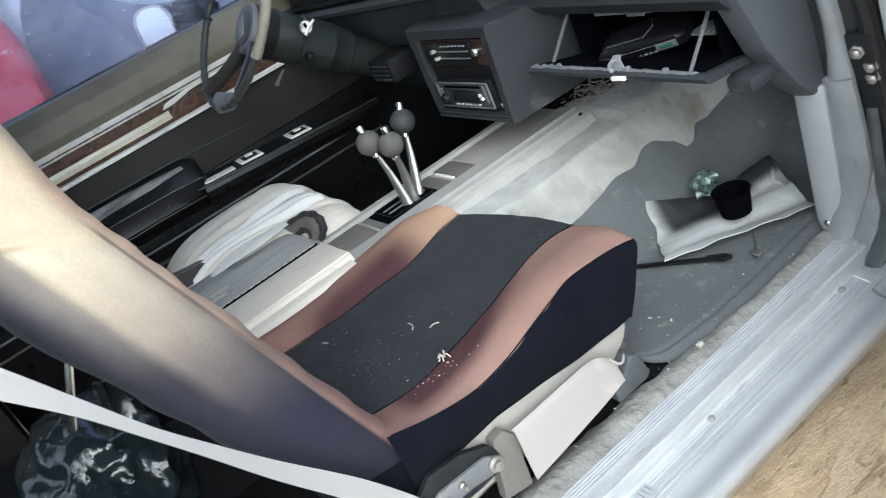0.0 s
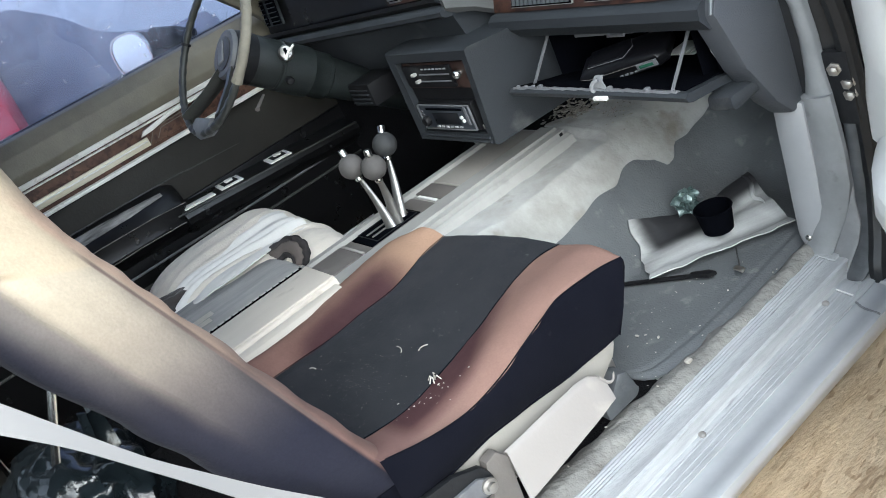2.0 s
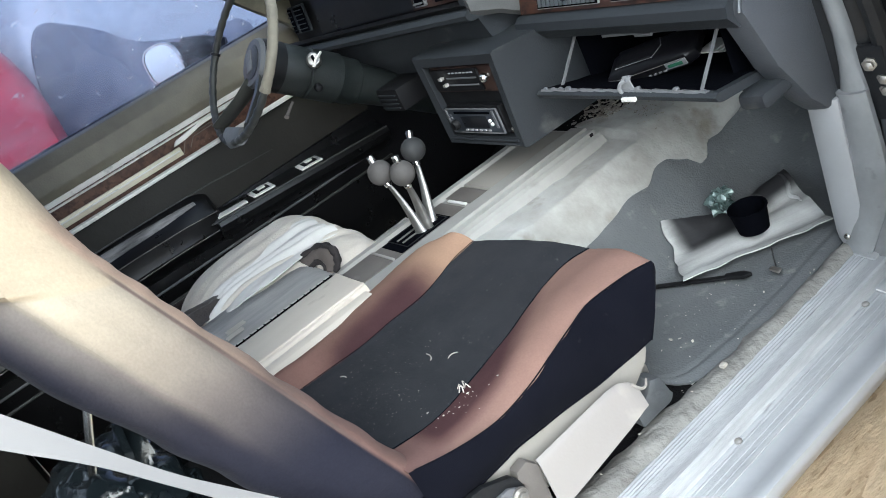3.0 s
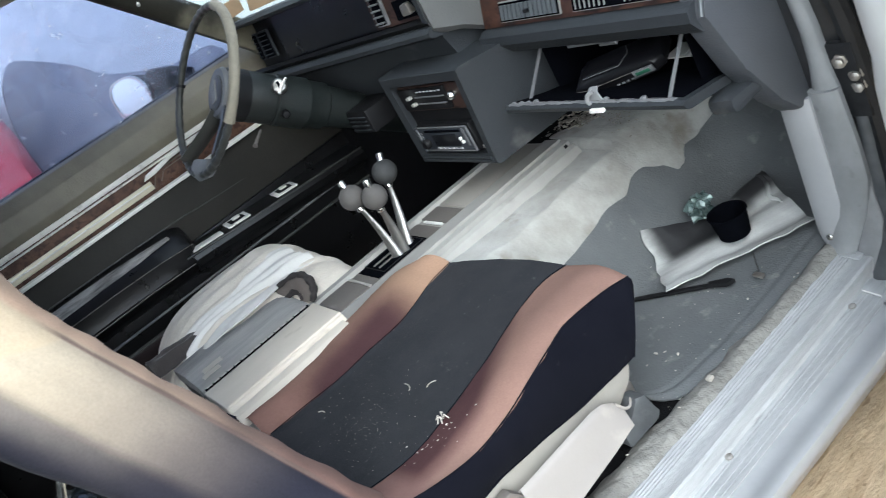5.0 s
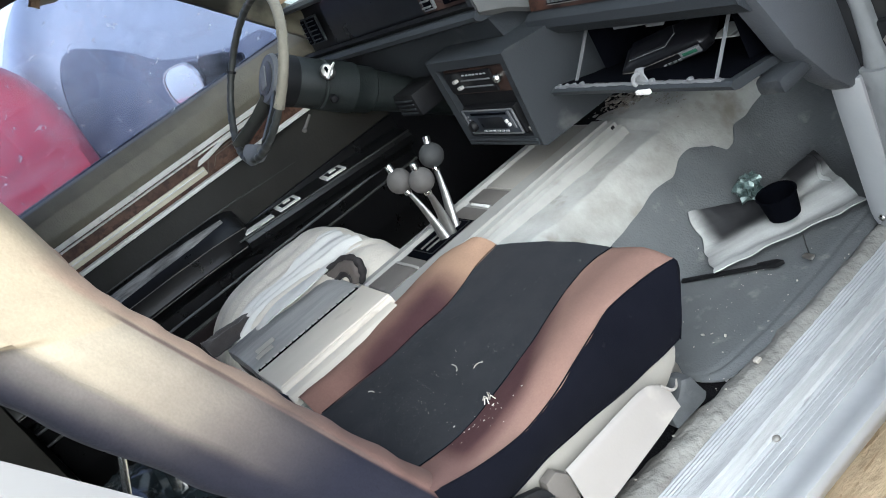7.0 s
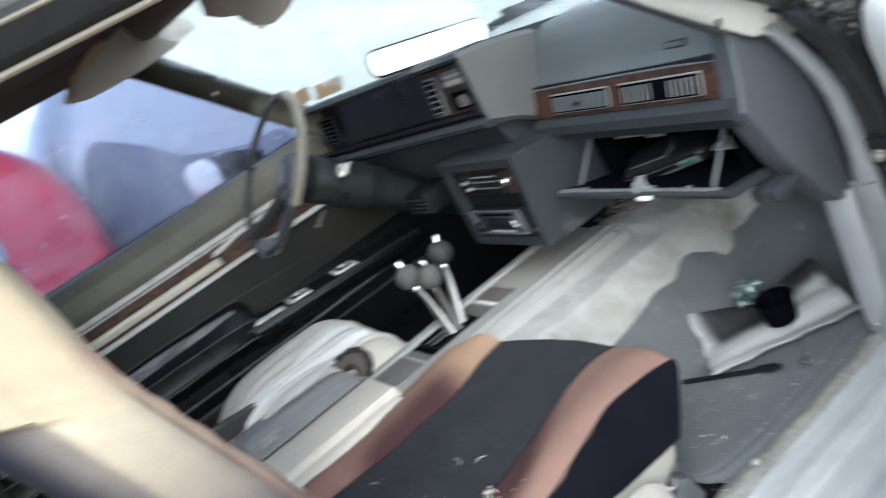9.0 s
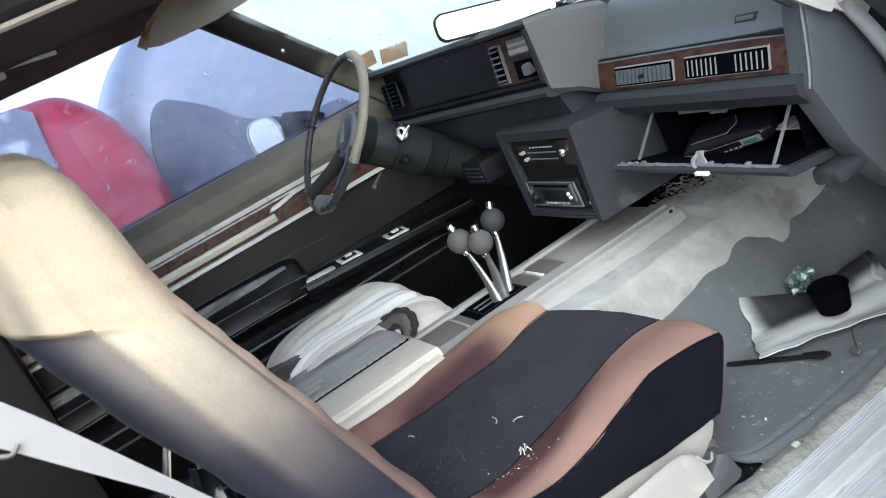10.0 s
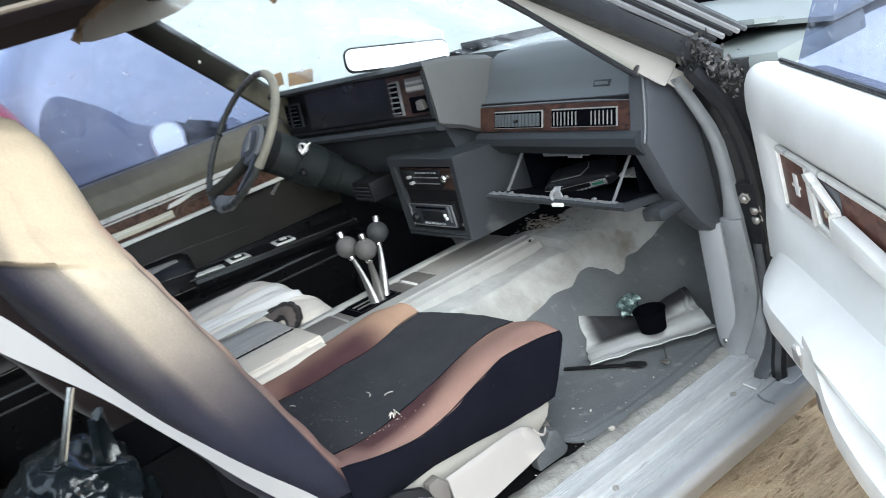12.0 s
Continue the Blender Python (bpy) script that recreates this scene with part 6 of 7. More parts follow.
    for x, z in ((0.022, 0.690), (0.027, 0.682)):
        part("button", turned([(0.004, 0), (0.004, 0.004), (0.002, 0.005)], (x, fy - 0.001, z), (0, -1, 0), 10), WHITE, rd)
    for k in range(6):
        part("preset", box(-0.085 + k * 0.017, -0.074 + k * 0.017, fy - 0.004, fy, 0.664, 0.668, 0.0008), PILLAR, rd)
    # grey bar added as a painted glint on the bezel
    part("glint_edge", box(0.038, 0.046, fy - 0.003, fy + 0.001, 0.672, 0.714, 0.001), LIDV, rd)
    for x0_, x1_, z0_, z1_ in ((-0.136, 0.058, 0.7165, 0.7185), (-0.136, 0.058, 0.6585, 0.6605), (-0.136, -0.134, 0.6585, 0.7185), (0.056, 0.058, 0.6585, 0.7185)):
        part("bezel_edge", box(x0_, x1_, fy - 0.003, fy + 0.002, z0_, z1_, 0.0005), LIDV, rd)
    for k in range(5):
        part("side_button", box(-0.128, -0.120, fy - 0.003, fy + 0.001, 0.700 - k * 0.0075, 0.7045 - k * 0.0075, 0.0008), LIDV, rd)
    part("key_screw", turned([(0.006, 0), (0.006, 0.005), (0.002, 0.006)], (0.075, fy + 0.012, 0.664), (0, -1, 0), 10), CHROME, sh)


dashboard()


def glovebox_gadget():
    t = thing("hand_held_device", "black plastic gadget with a small green screen, lying in the glovebox", "gadget")
    m = Matrix.Translation((0.402, 0.022, 0.742)) @ Matrix.Rotation(radians(24), 4, "Z") @ Matrix.Rotation(radians(18), 4, "X") @ Matrix.Rotation(radians(-6), 4, "Y") @ Matrix.Diagonal((0.90, 0.86, 0.80, 1))
    shiny = mat("glossy_black_case", (0.003, 0.003, 0.004), 0.32, scale=12, amount=0.6, fine=160, bump=0.05, spec=0.28, tint=(0.010, 0.010, 0.012))
    out = [(-0.110, -0.036), (-0.085, -0.044), (0.070, -0.044), (0.088, -0.030), (0.090, 0.030), (0.070, 0.042), (-0.080, 0.042), (-0.108, 0.028)]
    bm = loft([[m @ Vector((x * k, y * k, z)) for x, y in out] for k, z in ((0.94, -0.018), (1.0, -0.012), (1.0, 0.006), (0.97, 0.012), (0.88, 0.018), (0.72, 0.022), (0.40, 0.024))])
    body = part("case", bm, shiny, t, sharp=30)
    lid = part("lid", loft([[m @ Vector((x * k - 0.030, y * k, z)) for x, y in ((-0.055, -0.026), (0.030, -0.030), (0.046, 0.0), (0.036, 0.030), (-0.055, 0.026))] for k, z in ((1.0, 0.016), (1.0, 0.025), (0.88, 0.029), (0.6, 0.031))]), shiny, t, sharp=30)
    # thin pale tubes drawn in as the glints along lid and case
    part("lid_glint", tube([m @ Vector(p) for p in ((-0.083, -0.027, 0.026), (0.000, -0.030, 0.026), (0.016, 0.0, 0.026), (0.008, 0.028, 0.026))], 0.0007, 5), LIDV, lid)
    part("case_glint", tube([m @ Vector(p) for p in ((-0.105, -0.037, 0.007), (-0.084, -0.0445, 0.007), (0.028, -0.0445, 0.007))], 0.0006, 5), PLATE, body)
    part("screen_frame", box(0.022, 0.066, -0.0475, -0.043, -0.009, 0.008, 0.001, m), LIDV, body)
    part("screen", box(0.028, 0.058, -0.049, -0.046, -0.004, 0.004, 0.0005, m), mat("lcd_green", (0.03, 0.11, 0.07), 0.25, scale=20, amount=0.4, bump=0.02), body, "dull green screen")
    for k in range(4):
        part("key", box(-0.020 + k * 0.011, -0.013 + k * 0.011, -0.0465, -0.043, -0.012, -0.008, 0.0006, m), LIDV, body)
    t = thing("folded_papers", "small stack of folded papers at the side of the glovebox", "papers")
    for k in range(3):
        part("sheet", box(0.462 + 0.006 * k, 0.512, 0.060 - 0.012 * k, 0.11 - 0.01 * k, 0.722 + k * 0.006, 0.7245 + k * 0.006, 0.0005), CONSOLE, t)
    t = thing("torn_bracket", "crumpled bright metal clip on the glovebox side wall", "clip")
    part("clip", rough_up(tube(curve_pts([(0.600, 0.040, 0.775), (0.606, 0.020, 0.768), (0.600, 0.012, 0.752), (0.610, 0.006, 0.745)], 4), 0.0065, 7), 0.004, 70), CHROMEP, t)


glovebox_gadget()


# ---- steering wheel and column ----
def steering():
    c = Vector((-0.415, -0.395, 1.0))
    ax = Vector((0, 0.778, -0.628))          # down the column
    up = Vector((0, 0.628, 0.778))
    rt = Vector((1, 0, 0))
    t = thing("steering_wheel", "old three-spoke steering wheel with peeling wrap on its grey rim", "steering wheel")
    R = 0.188

    def rim_pts(a0, a1, n, r=R):
        return [c + (rt * math.cos(a) + up * math.sin(a)) * r for a in [a0 + (a1 - a0) * k / n for k in range(n + 1)]]
    part("rim", tube(rim_pts(0, 2 * math.pi, 240), [0.0078 + 0.0018 * abs(math.sin(k * 0.55)) for k in range(241)], 10, caps=False), RIM, t, "dark worn rim with finger grips")
    part("wrap", tube(rim_pts(radians(-22), radians(78), 26), [0.0108 + 0.0014 * abs(math.sin(k * 1.7)) for k in range(27)], 10), TAPE, t, "cream peeling tape wound on the rim")
    for a in (-22, 25, 78):
        p = rim_pts(radians(a - 1.5), radians(a + 1.5), 2)
        part("wrap_edge", tube(p, 0.0125, 8), TAPE, t)
    part("rim_band", tube(rim_pts(radians(172), radians(174), 2), 0.0125, 8), BLACK, t)
    hub = c + ax * 0.035
    h = part("hub", turned([(0.060, 0.055), (0.060, 0.015), (0.056, 0.0), (0.050, -0.006), (0.046, -0.004)], hub, ax, 26), BLACK, t, "black horn hub")
    part("hub_ring", turned([(0.057, 0.004), (0.059, 0.001), (0.054, -0.008), (0.050, -0.008)], hub, ax, 26), LIDV, h, "grey horn ring")
    part("badge", turned([(0.040, 0.0), (0.040, -0.010), (0.030, -0.013), (0.004, -0.014)], hub, ax, 24), RIM, h, "dark badge disc")
    part("badge_bar", box(-0.013, 0.013, -0.026, 0.026, -0.002, 0.002, 0.0018), RUBBER, h, "pale oval emblem").matrix_local = Matrix.Translation(hub - ax * 0.0148) @ Matrix((rt, up, -ax)).transposed().to_4x4() @ Matrix.Rotation(radians(25), 4, "Z")
    for a, w in ((-90 - 32, 0.020), (-90 + 32, 0.020)):
        d = rt * math.cos(radians(a)) + up * math.sin(radians(a))
        part("spoke", tube([hub + d * 0.045 + ax * 0.01, hub + d * 0.10 - ax * 0.004, c + d * (R - 0.004)], [w * 1.5, w * 1.35, w * 1.3], 8, flat=0.35), RIM, t, "grey spoke")
    d = -up
    part("lower_bridge", rough_up(tube([c - up * (R - 0.018) - rt * 0.055 + ax * 0.006, c - up * (R - 0.012) + ax * 0.004, c - up * (R - 0.018) + rt * 0.055 + ax * 0.006], [0.020, 0.026, 0.020], 10, flat=0.6), 0.005, 40), RUBBER, t, "pale cracked lower bridge")
    t = thing("steering_column", "dark green-grey steering column with the key in its lock", "steering column")
    col = part("shroud", turned([(0.050, 0.030), (0.056, 0.038), (0.059, 0.05), (0.059, 0.115), (0.0565, 0.118), (0.0565, 0.122), (0.060, 0.125), (0.061, 0.20), (0.057, 0.205), (0.056, 0.25), (0.050, 0.255), (0.044, 0.36), (0.040, 0.50)], c + ax * 0.035, ax, 28), COLUMN, t, "dark green-grey column shroud")
    k0 = Vector((-0.352, -0.262, 0.925))
    lk = part("key_lock", turned([(0.018, -0.020), (0.018, 0.010), (0.014, 0.015), (0.005, 0.017)], k0, (1, -0.35, 0.35), 18), SHAFT, t, "chrome ignition lock")
    part("lock_ears", rough_up(tube([k0 + Vector((0.019, -0.016, -0.010)), k0 + Vector((0.022, -0.004, 0.002)), k0 + Vector((0.022, 0.017, 0.012))], [0.005, 0.006, 0.004], 8, flat=0.5), 0.002, 60), CHROMEP, lk)
    part("key_slot", box(-0.002, 0.002, -0.003, 0.003, -0.009, 0.009, 0.0005, Matrix.Translation(k0 + Vector((0.017, -0.006, 0.006)))), DARK, lk)
    part("hazard_knob", turned([(0.010, 0), (0.010, 0.012), (0.007, 0.016), (0.003, 0.017)], (-0.352, -0.285, 0.868), (1, -0.3, -0.1), 12), BLACK, t)
    part("tilt_lever", tube([(-0.40, -0.34, 0.86), (-0.38, -0.375, 0.845), (-0.375, -0.380, 0.843)], [0.003, 0.004, 0.006], 8), PLATE, t)


steering()


def pedal(x, y, z, w, h, name, label):
    t = thing(name, label, "pedal")
    m = Matrix.Translation((x, y, z)) @ Matrix.Rotation(radians(-35), 4, "X")
    part("pad", box(-w / 2, w / 2, -0.008, 0.008, -h / 2, h / 2, 0.004, m), BLKRUB, t)
    part("arm", tube([(x, y + 0.01, z), (x, y + 0.08, z + 0.10), (x, y + 0.10, z + 0.25)], 0.008, 6), STEEL, t)


t = thing("pedal_bracket", "bare grey steel pedal bracket under the dashboard", "bracket")
part("plate", prism([(-0.50, 0.70), (-0.40, 0.71), (-0.30, 0.60), (-0.27, 0.49), (-0.33, 0.47), (-0.42, 0.60)], "y", 0.10, 0.112, 0.003), LIDT, t)
part("boss", turned([(0.020, 0), (0.020, 0.012), (0.012, 0.016), (0.003, 0.017)], (-0.42, 0.10, 0.66), (0, -1, 0), 14), BLKRUB, t)
part("stub", turned([(0.016, 0), (0.016, 0.03), (0.010, 0.034), (0.003, 0.035)], (-0.345, 0.10, 0.585), (0, -1, 0), 14), BLKRUB, t)
pedal(-0.36, 0.22, 0.47, 0.13, 0.06, "brake_pedal", "wide black brake pedal")
pedal(-0.22, 0.26, 0.44, 0.05, 0.12, "throttle_pedal", "narrow black throttle pedal")


# ---- things on the dash, visor ----
def loose_mirror():
    t = thing("rear_view_mirror", "wide rear-view mirror lying loose on top of the dashboard", "mirror")
    a, b = Vector((-0.150, -0.165, 1.116)), Vector((-0.130, 0.135, 1.055))
    ax = (b - a).normalized()
    nrm = Vector((0.93, -0.30, 0.22))
    nrm = (nrm - ax * nrm.dot(ax)).normalized()
    up = ax.cross(nrm) * -1
    if up.z < 0:
        up = -up
    def out(s, d):
        pts = []
        L, H, r = (b - a).length / 2, 0.031, 0.022
        for cx, cz, a0 in ((L - r, H - r, 0), (-L + r, H - r * 0.9, 90), (-L + r, -H + r, 180), (L - r, -H + r, 270)):
            for k in range(5):
                an = radians(a0 + 22.5 * k)
                pts.append((a + b) / 2 + ax * (cx + r * math.cos(an)) * s + up * (cz + r * math.sin(an)) * (s if s == 1 else s - 0.12) + nrm * d)
        return pts
    part("housing", loft([out(0.80, -0.022), out(0.97, -0.014), out(1.0, -0.004), out(1.0, 0.004)]), BLACK, t, "black housing")
    part("mirror_glass", loft([out(0.985, 0.0042), out(0.985, 0.0056)]), MIRROR, t, "bright mirror glass")
    part("stem", tube([(a + b) / 2 - nrm * 0.02, (a + b) / 2 - nrm * 0.06 - up * 0.02], 0.007, 8), BLACK, t)


loose_mirror()


def dash_litter():
    for y, z, w, h, a in ((-0.090, 1.090, 0.082, 0.040, -8), (-0.165, 1.106, 0.040, 0.040, 2)):
        ob = obj("cardboard_scrap", rough_up(box(-0.0015, 0.0015, -w / 2, w / 2, -h / 2, h / 2, 0.0005), 0.001, 20), CARD)
        ob.matrix_basis = Matrix.Translation((-0.575, y, z)) @ Matrix.Rotation(radians(18), 4, "Y") @ Matrix.Rotation(radians(a), 4, "X")
        tagged(ob, "torn brown cardboard scrap leaning in the windscreen corner", "cardboard", group="scraps on the dash")
    p = [Vector((-0.235, 0.205, 1.075)), Vector((-0.30, 0.190, 1.110)), Vector((-0.42, 0.16, 1.150)), Vector((-0.52, 0.13, 1.175))]
    up = Vector((0.25, 0.05, 0.9)).normalized() * 0.024
    tagged(obj("plastic_strip", thicken(loft([[q - up, q, q + up] for q in curve_pts(p, 5)], closed=False), 0.003), WHITE), "white plastic strip leaning inside the windscreen", "strip")


dash_litter()


def sun_visor():
    t = thing("sun_visor", "torn grey sun visor hanging down from the header", "visor", group="sun visors")
    out = [(-0.700, 1.358), (-0.655, 1.395), (-0.590, 1.425), (-0.50, 1.452), (-0.42, 1.425), (-0.375, 1.392), (-0.372, 1.374), (-0.44, 1.355), (-0.523, 1.346), (-0.60, 1.345), (-0.66, 1.346)]
    part("board", prism(out, "x", -0.41, -0.395, 0.004), VISOR, t)
    rng = random.Random(2)
    edge = [Vector((-0.400 + rng.uniform(-0.012, 0.012), y, z)) for y, z in ((-0.700, 1.356), (-0.69, 1.368), (-0.672, 1.382), (-0.655, 1.397), (-0.63, 1.409), (-0.60, 1.423), (-0.57, 1.433))]
    part("frayed_edge", rough_up(tube(curve_pts(edge, 5), 0.009, 7), 0.005, 70), FRAY, t, "frayed orange-brown foam edge")
    part("arm", tube([(-0.40, -0.46, 1.44), (-0.43, -0.47, 1.452), (-0.50, -0.475, 1.44)], 0.005, 6), CHROME, t)

    t = thing("sun_visor", "passenger sun visor hanging loose, its corner torn", "visor", group="sun visors")
    out = [(0.12, 1.400), (0.10, 1.355), (0.16, 1.338), (0.235, 1.325), (0.295, 1.296), (0.335, 1.288), (0.385, 1.292), (0.430, 1.300), (0.455, 1.330), (0.46, 1.400)]
    part("board", prism(out, "y", -0.512, -0.498, 0.003), VISOR, t)
    part("frayed_edge", rough_up(tube(curve_pts([(0.235, -0.505, 1.325), (0.268, -0.505, 1.308), (0.295, -0.505, 1.296)], 4), 0.007, 7), 0.004, 70), FRAY, t, "frayed orange-brown foam edge")
    part("arm", tube([(0.40, -0.505, 1.385), (0.44, -0.50, 1.41), (0.46, -0.48, 1.42)], 0.005, 6), CHROME, t)


sun_visor()


# ---- driver's door ----
def driver_door():
    t = thing("driver_door", "closed driver's door with dark olive vinyl, wood and chrome trim", "car door")
    y0, y1 = -1.27, -0.02
    part("shell", box(-0.90, -0.775, y0, y1, 0.22, 0.985, 0.02), PAINTW, t)
    up = [(-0.775, 0.90), (-0.742, 0.892), (-0.735, 0.92), (-0.742, 0.965), (-0.765, 0.996), (-0.80, 1.002), (-0.80, 0.90)]
    part("upper_pad", prism(up, "y", y0, y1, 0.004), OLIVE, t, "padded dark olive upper door")
    part("belt_strip", box(-0.812, -0.797, y0, y1, 0.992, 1.004, 0.003), BLKRUB, t)
    part("wood_band", box(-0.775, -0.748, y0, y1, 0.810, 0.893, 0.002), WOODD, t, "dark wood band")
    part("chrome_strip", prism([(-0.752, 0.884), (-0.737, 0.886), (-0.735, 0.898), (-0.752, 0.902)], "y", y0, y1, 0.001), CHROMEP, t, "worn chrome strip")
    part("chrome_strip", prism([(-0.752, 0.876), (-0.740, 0.877), (-0.739, 0.881), (-0.752, 0.882)], "y", y0, y1, 0.0006), CHROMEP, t)
    part("chrome_strip", prism([(-0.752, 0.803), (-0.738, 0.804), (-0.738, 0.813), (-0.752, 0.817)], "y", y0, y1, 0.001), CHROMEP, t)
    part("gold_band", box(-0.750, -0.742, y0, -0.545, 0.826, 0.849, 0.003), GOLD, t, "aged brass pull strap")
    part("band_bead", tube([(-0.741, y0, 0.840), (-0.741, -0.55, 0.840)], 0.0018, 6), CHROMEP, t)
    hd = part("handle_plate", prism([(-0.548, 0.824), (-0.520, 0.862), (-0.33, 0.866), (-0.31, 0.828)], "x", -0.752, -0.745, 0.002), WOODD, t)
    part("handle_rim", tube([(-0.745, -0.546, 0.826), (-0.744, -0.520, 0.860), (-0.744, -0.33, 0.864)], 0.0016, 6), TRIMB, hd)
    part("handle_rim", tube([(-0.745, -0.520, 0.832), (-0.744, -0.500, 0.853), (-0.744, -0.33, 0.856)], 0.0012, 6), TRIMB, hd)
    part("door_handle", prism([(-0.560, 0.856), (-0.548, 0.868), (-0.47, 0.878), (-0.34, 0.880), (-0.34, 0.874), (-0.47, 0.869), (-0.525, 0.858)], "x", -0.742, -0.732, 0.002), CHROMEP, hd, "worn bright door release")
    part("lower_panel", prism([(-0.775, 0.81), (-0.752, 0.80), (-0.744, 0.74), (-0.736, 0.66), (-0.775, 0.66)], "y", y0, y1, 0.003), SCUFF, t, "dark olive-black lower door panel")
    part("kick_pad", prism([(-0.775, 0.658), (-0.737, 0.658), (-0.735, 0.56), (-0.748, 0.40), (-0.775, 0.30)], "y", y0, y1, 0.003), GLOSSB, t, "black lower door pad")
    part("arm_line", tube(curve_pts([(-0.741, y0, 0.738), (-0.741, -0.814, 0.735), (-0.740, -0.553, 0.728), (-0.742, -0.485, 0.722), (-0.743, -0.309, 0.711), (-0.744, -0.15, 0.702)], 5), 0.0018, 6), RIM, t, "moulded line of the panel")
    # armrest: worn along its crest, with the highlight there painted on, running out into the switch panel
    arm = []
    for y, h, k in ((y0, 0.0, 1.0), (-0.95, 0.0, 1.0), (-0.80, 0.0, 1.0), (-0.66, -0.004, 1.0), (-0.60, -0.006, 0.97), (-0.572, -0.012, 0.85), (-0.556, -0.022, 0.5)):
        arm.append([(-0.74 + (x + 0.74) * k, y, z + h) for x, z in ((-0.742, 0.733), (-0.722, 0.727), (-0.704, 0.719), (-0.690, 0.708), (-0.674, 0.694), (-0.666, 0.684), (-0.668, 0.660), (-0.664, 0.640), (-0.672, 0.626), (-0.700, 0.600), (-0.740, 0.585))])
    part("armrest", loft(arm), GLOSSB, t, "black padded armrest, scuffed grey")
    crest = [(y0, 0.018, 0.0), (-0.98, 0.020, 0.0), (-0.85, 0.018, 0.0), (-0.76, 0.015, -0.001), (-0.70, 0.012, -0.003), (-0.64, 0.006, -0.004), (-0.600, 0.001, -0.0055)]
    part("worn_crest_highlight", thicken(loft([[(-0.708 - w * 0.8 + 0.003 * noise.noise(Vector((y * 40, 0, 2))), y, 0.7225 + w * 0.30 + dz), (-0.703, y, 0.7205 + dz), (-0.698 + w * 0.6, y, 0.7165 - w * 0.45 + dz)] for y, w, dz in crest], closed=False), 0.001), WORN_HL, t, "grey worn edge with its highlight painted on")
    part("arm_piping", tube([(-0.666, y0, 0.687), (-0.665, -0.80, 0.686), (-0.666, -0.66, 0.681), (-0.668, -0.565, 0.672)], 0.0012, 6), PLATE, t)
    part("arm_piping", tube([(-0.666, y0, 0.634), (-0.665, -0.72, 0.633), (-0.666, -0.59, 0.627)], 0.0013, 6), PLATE, t)
    ledge = []
    for y, z in ((-0.585, 0.646), (-0.57, 0.645), (-0.42, 0.634), (-0.20, 0.618), (-0.03, 0.606)):
        ledge.append([(-0.737, y, z + 0.014), (-0.725, y, z + 0.012), (-0.672, y, z + 0.005), (-0.660, y, z - 0.001), (-0.656, y, z - 0.012), (-0.662, y, z - 0.030), (-0.700, y, z - 0.055), (-0.737, y, z - 0.07)])
    sp = part("switch_panel", loft(ledge), GLOSSB, t, "dusty black armrest switch panel")
    part("ledge_edge", tube([(-0.662, -0.60, 0.650), (-0.662, -0.42, 0.636), (-0.662, -0.20, 0.620), (-0.662, -0.03, 0.608)], 0.003, 6), RIM, sp)
    for y, z in ((-0.430, 0.6445), (-0.275, 0.6335)):
        m = Matrix.Translation((-0.700, y, z)) @ Matrix.Rotation(radians(-4), 4, "X") @ Matrix.Rotation(radians(7), 4, "Y")
        part("switch_plate", box(-0.024, 0.024, -0.034, 0.034, -0.004, 0.003, 0.002, m), CHROMEP, sp, "chrome switch plate")
        part("switch_well", box(-0.015, 0.015, -0.022, 0.022, 0.003, 0.0042, 0.0005, m), BLACK, sp)
        part("switch_toggle", box(-0.010, 0.004, -0.010, 0.012, 0.004, 0.010, 0.002, m), CHROMEP, sp)
    part("chrome_tab", box(-0.012, 0.012, -0.045, 0.045, -0.002, 0.003, 0.001, Matrix.Translation((-0.684, -0.530, 0.650)) @ Matrix.Rotation(radians(-4), 4, "X") @ Matrix.Rotation(radians(7), 4, "Y")), CHROMEP, sp)
    for z, m_ in ((0.56, LIDV), (0.52, RIM)):
        part("lower_bead", tube([(-0.736, y0, z), (-0.736, y1, z - 0.015)], 0.004, 6), m_, t)
    gl = part("window_glass", surf(lambda u, v: (-0.795 + 0.175 * v, (y0 + 0.02) * (1 - u) + u * (-0.06 - 0.40 * v), 0.99 + 0.415 * v), 6, 6, 0.004), BLUEG, t, "blue tinted side window")
    gl.visible_shadow = False
    m = thing("wing_mirror", "oval chrome-backed driver's wing mirror outside the door", "mirror")
    mc = Vector((-1.0, -0.40, 1.017))
    nrm = Vector((0.50, -0.86, 0.08)).normalized()
    q = Vector((0, 0, 1)).rotation_difference(nrm).to_matrix()
    def el(rx, rz, h):
        e1 = nrm.cross(Vector((0, 0, 1))).normalized()
        e2 = e1.cross(nrm)
        return [mc + nrm * h + e1 * rx * math.copysign(abs(math.cos(a)) ** 0.75, math.cos(a)) + e2 * rz * math.copysign(abs(math.sin(a)) ** 0.75, math.sin(a)) for a in [2 * math.pi * k / 28 for k in range(28)]]
    part("housing", loft([el(0.02, 0.02, -0.085), el(0.055, 0.045, -0.06), el(0.068, 0.058, -0.02), el(0.070, 0.060, 0.0)]), BLACK, m, "dark shell")
    part("rim", loft([el(0.072, 0.062, -0.004), el(0.072, 0.062, 0.004), el(0.066, 0.056, 0.004)], caps=False), CHROME, m)
    part("mirror_glass", loft([el(0.067, 0.057, 0.0), el(0.067, 0.057, 0.002)]), MIRROR, m)
    part("arm", tube([mc - nrm * 0.03 + Vector((0.02, 0.05, 0.0)), mc + Vector((0.05, 0.12, -0.012)), mc + Vector((0.075, 0.165, -0.03))], [0.046, 0.036, 0.024], 12), BLACK, m, "black mirror arm")
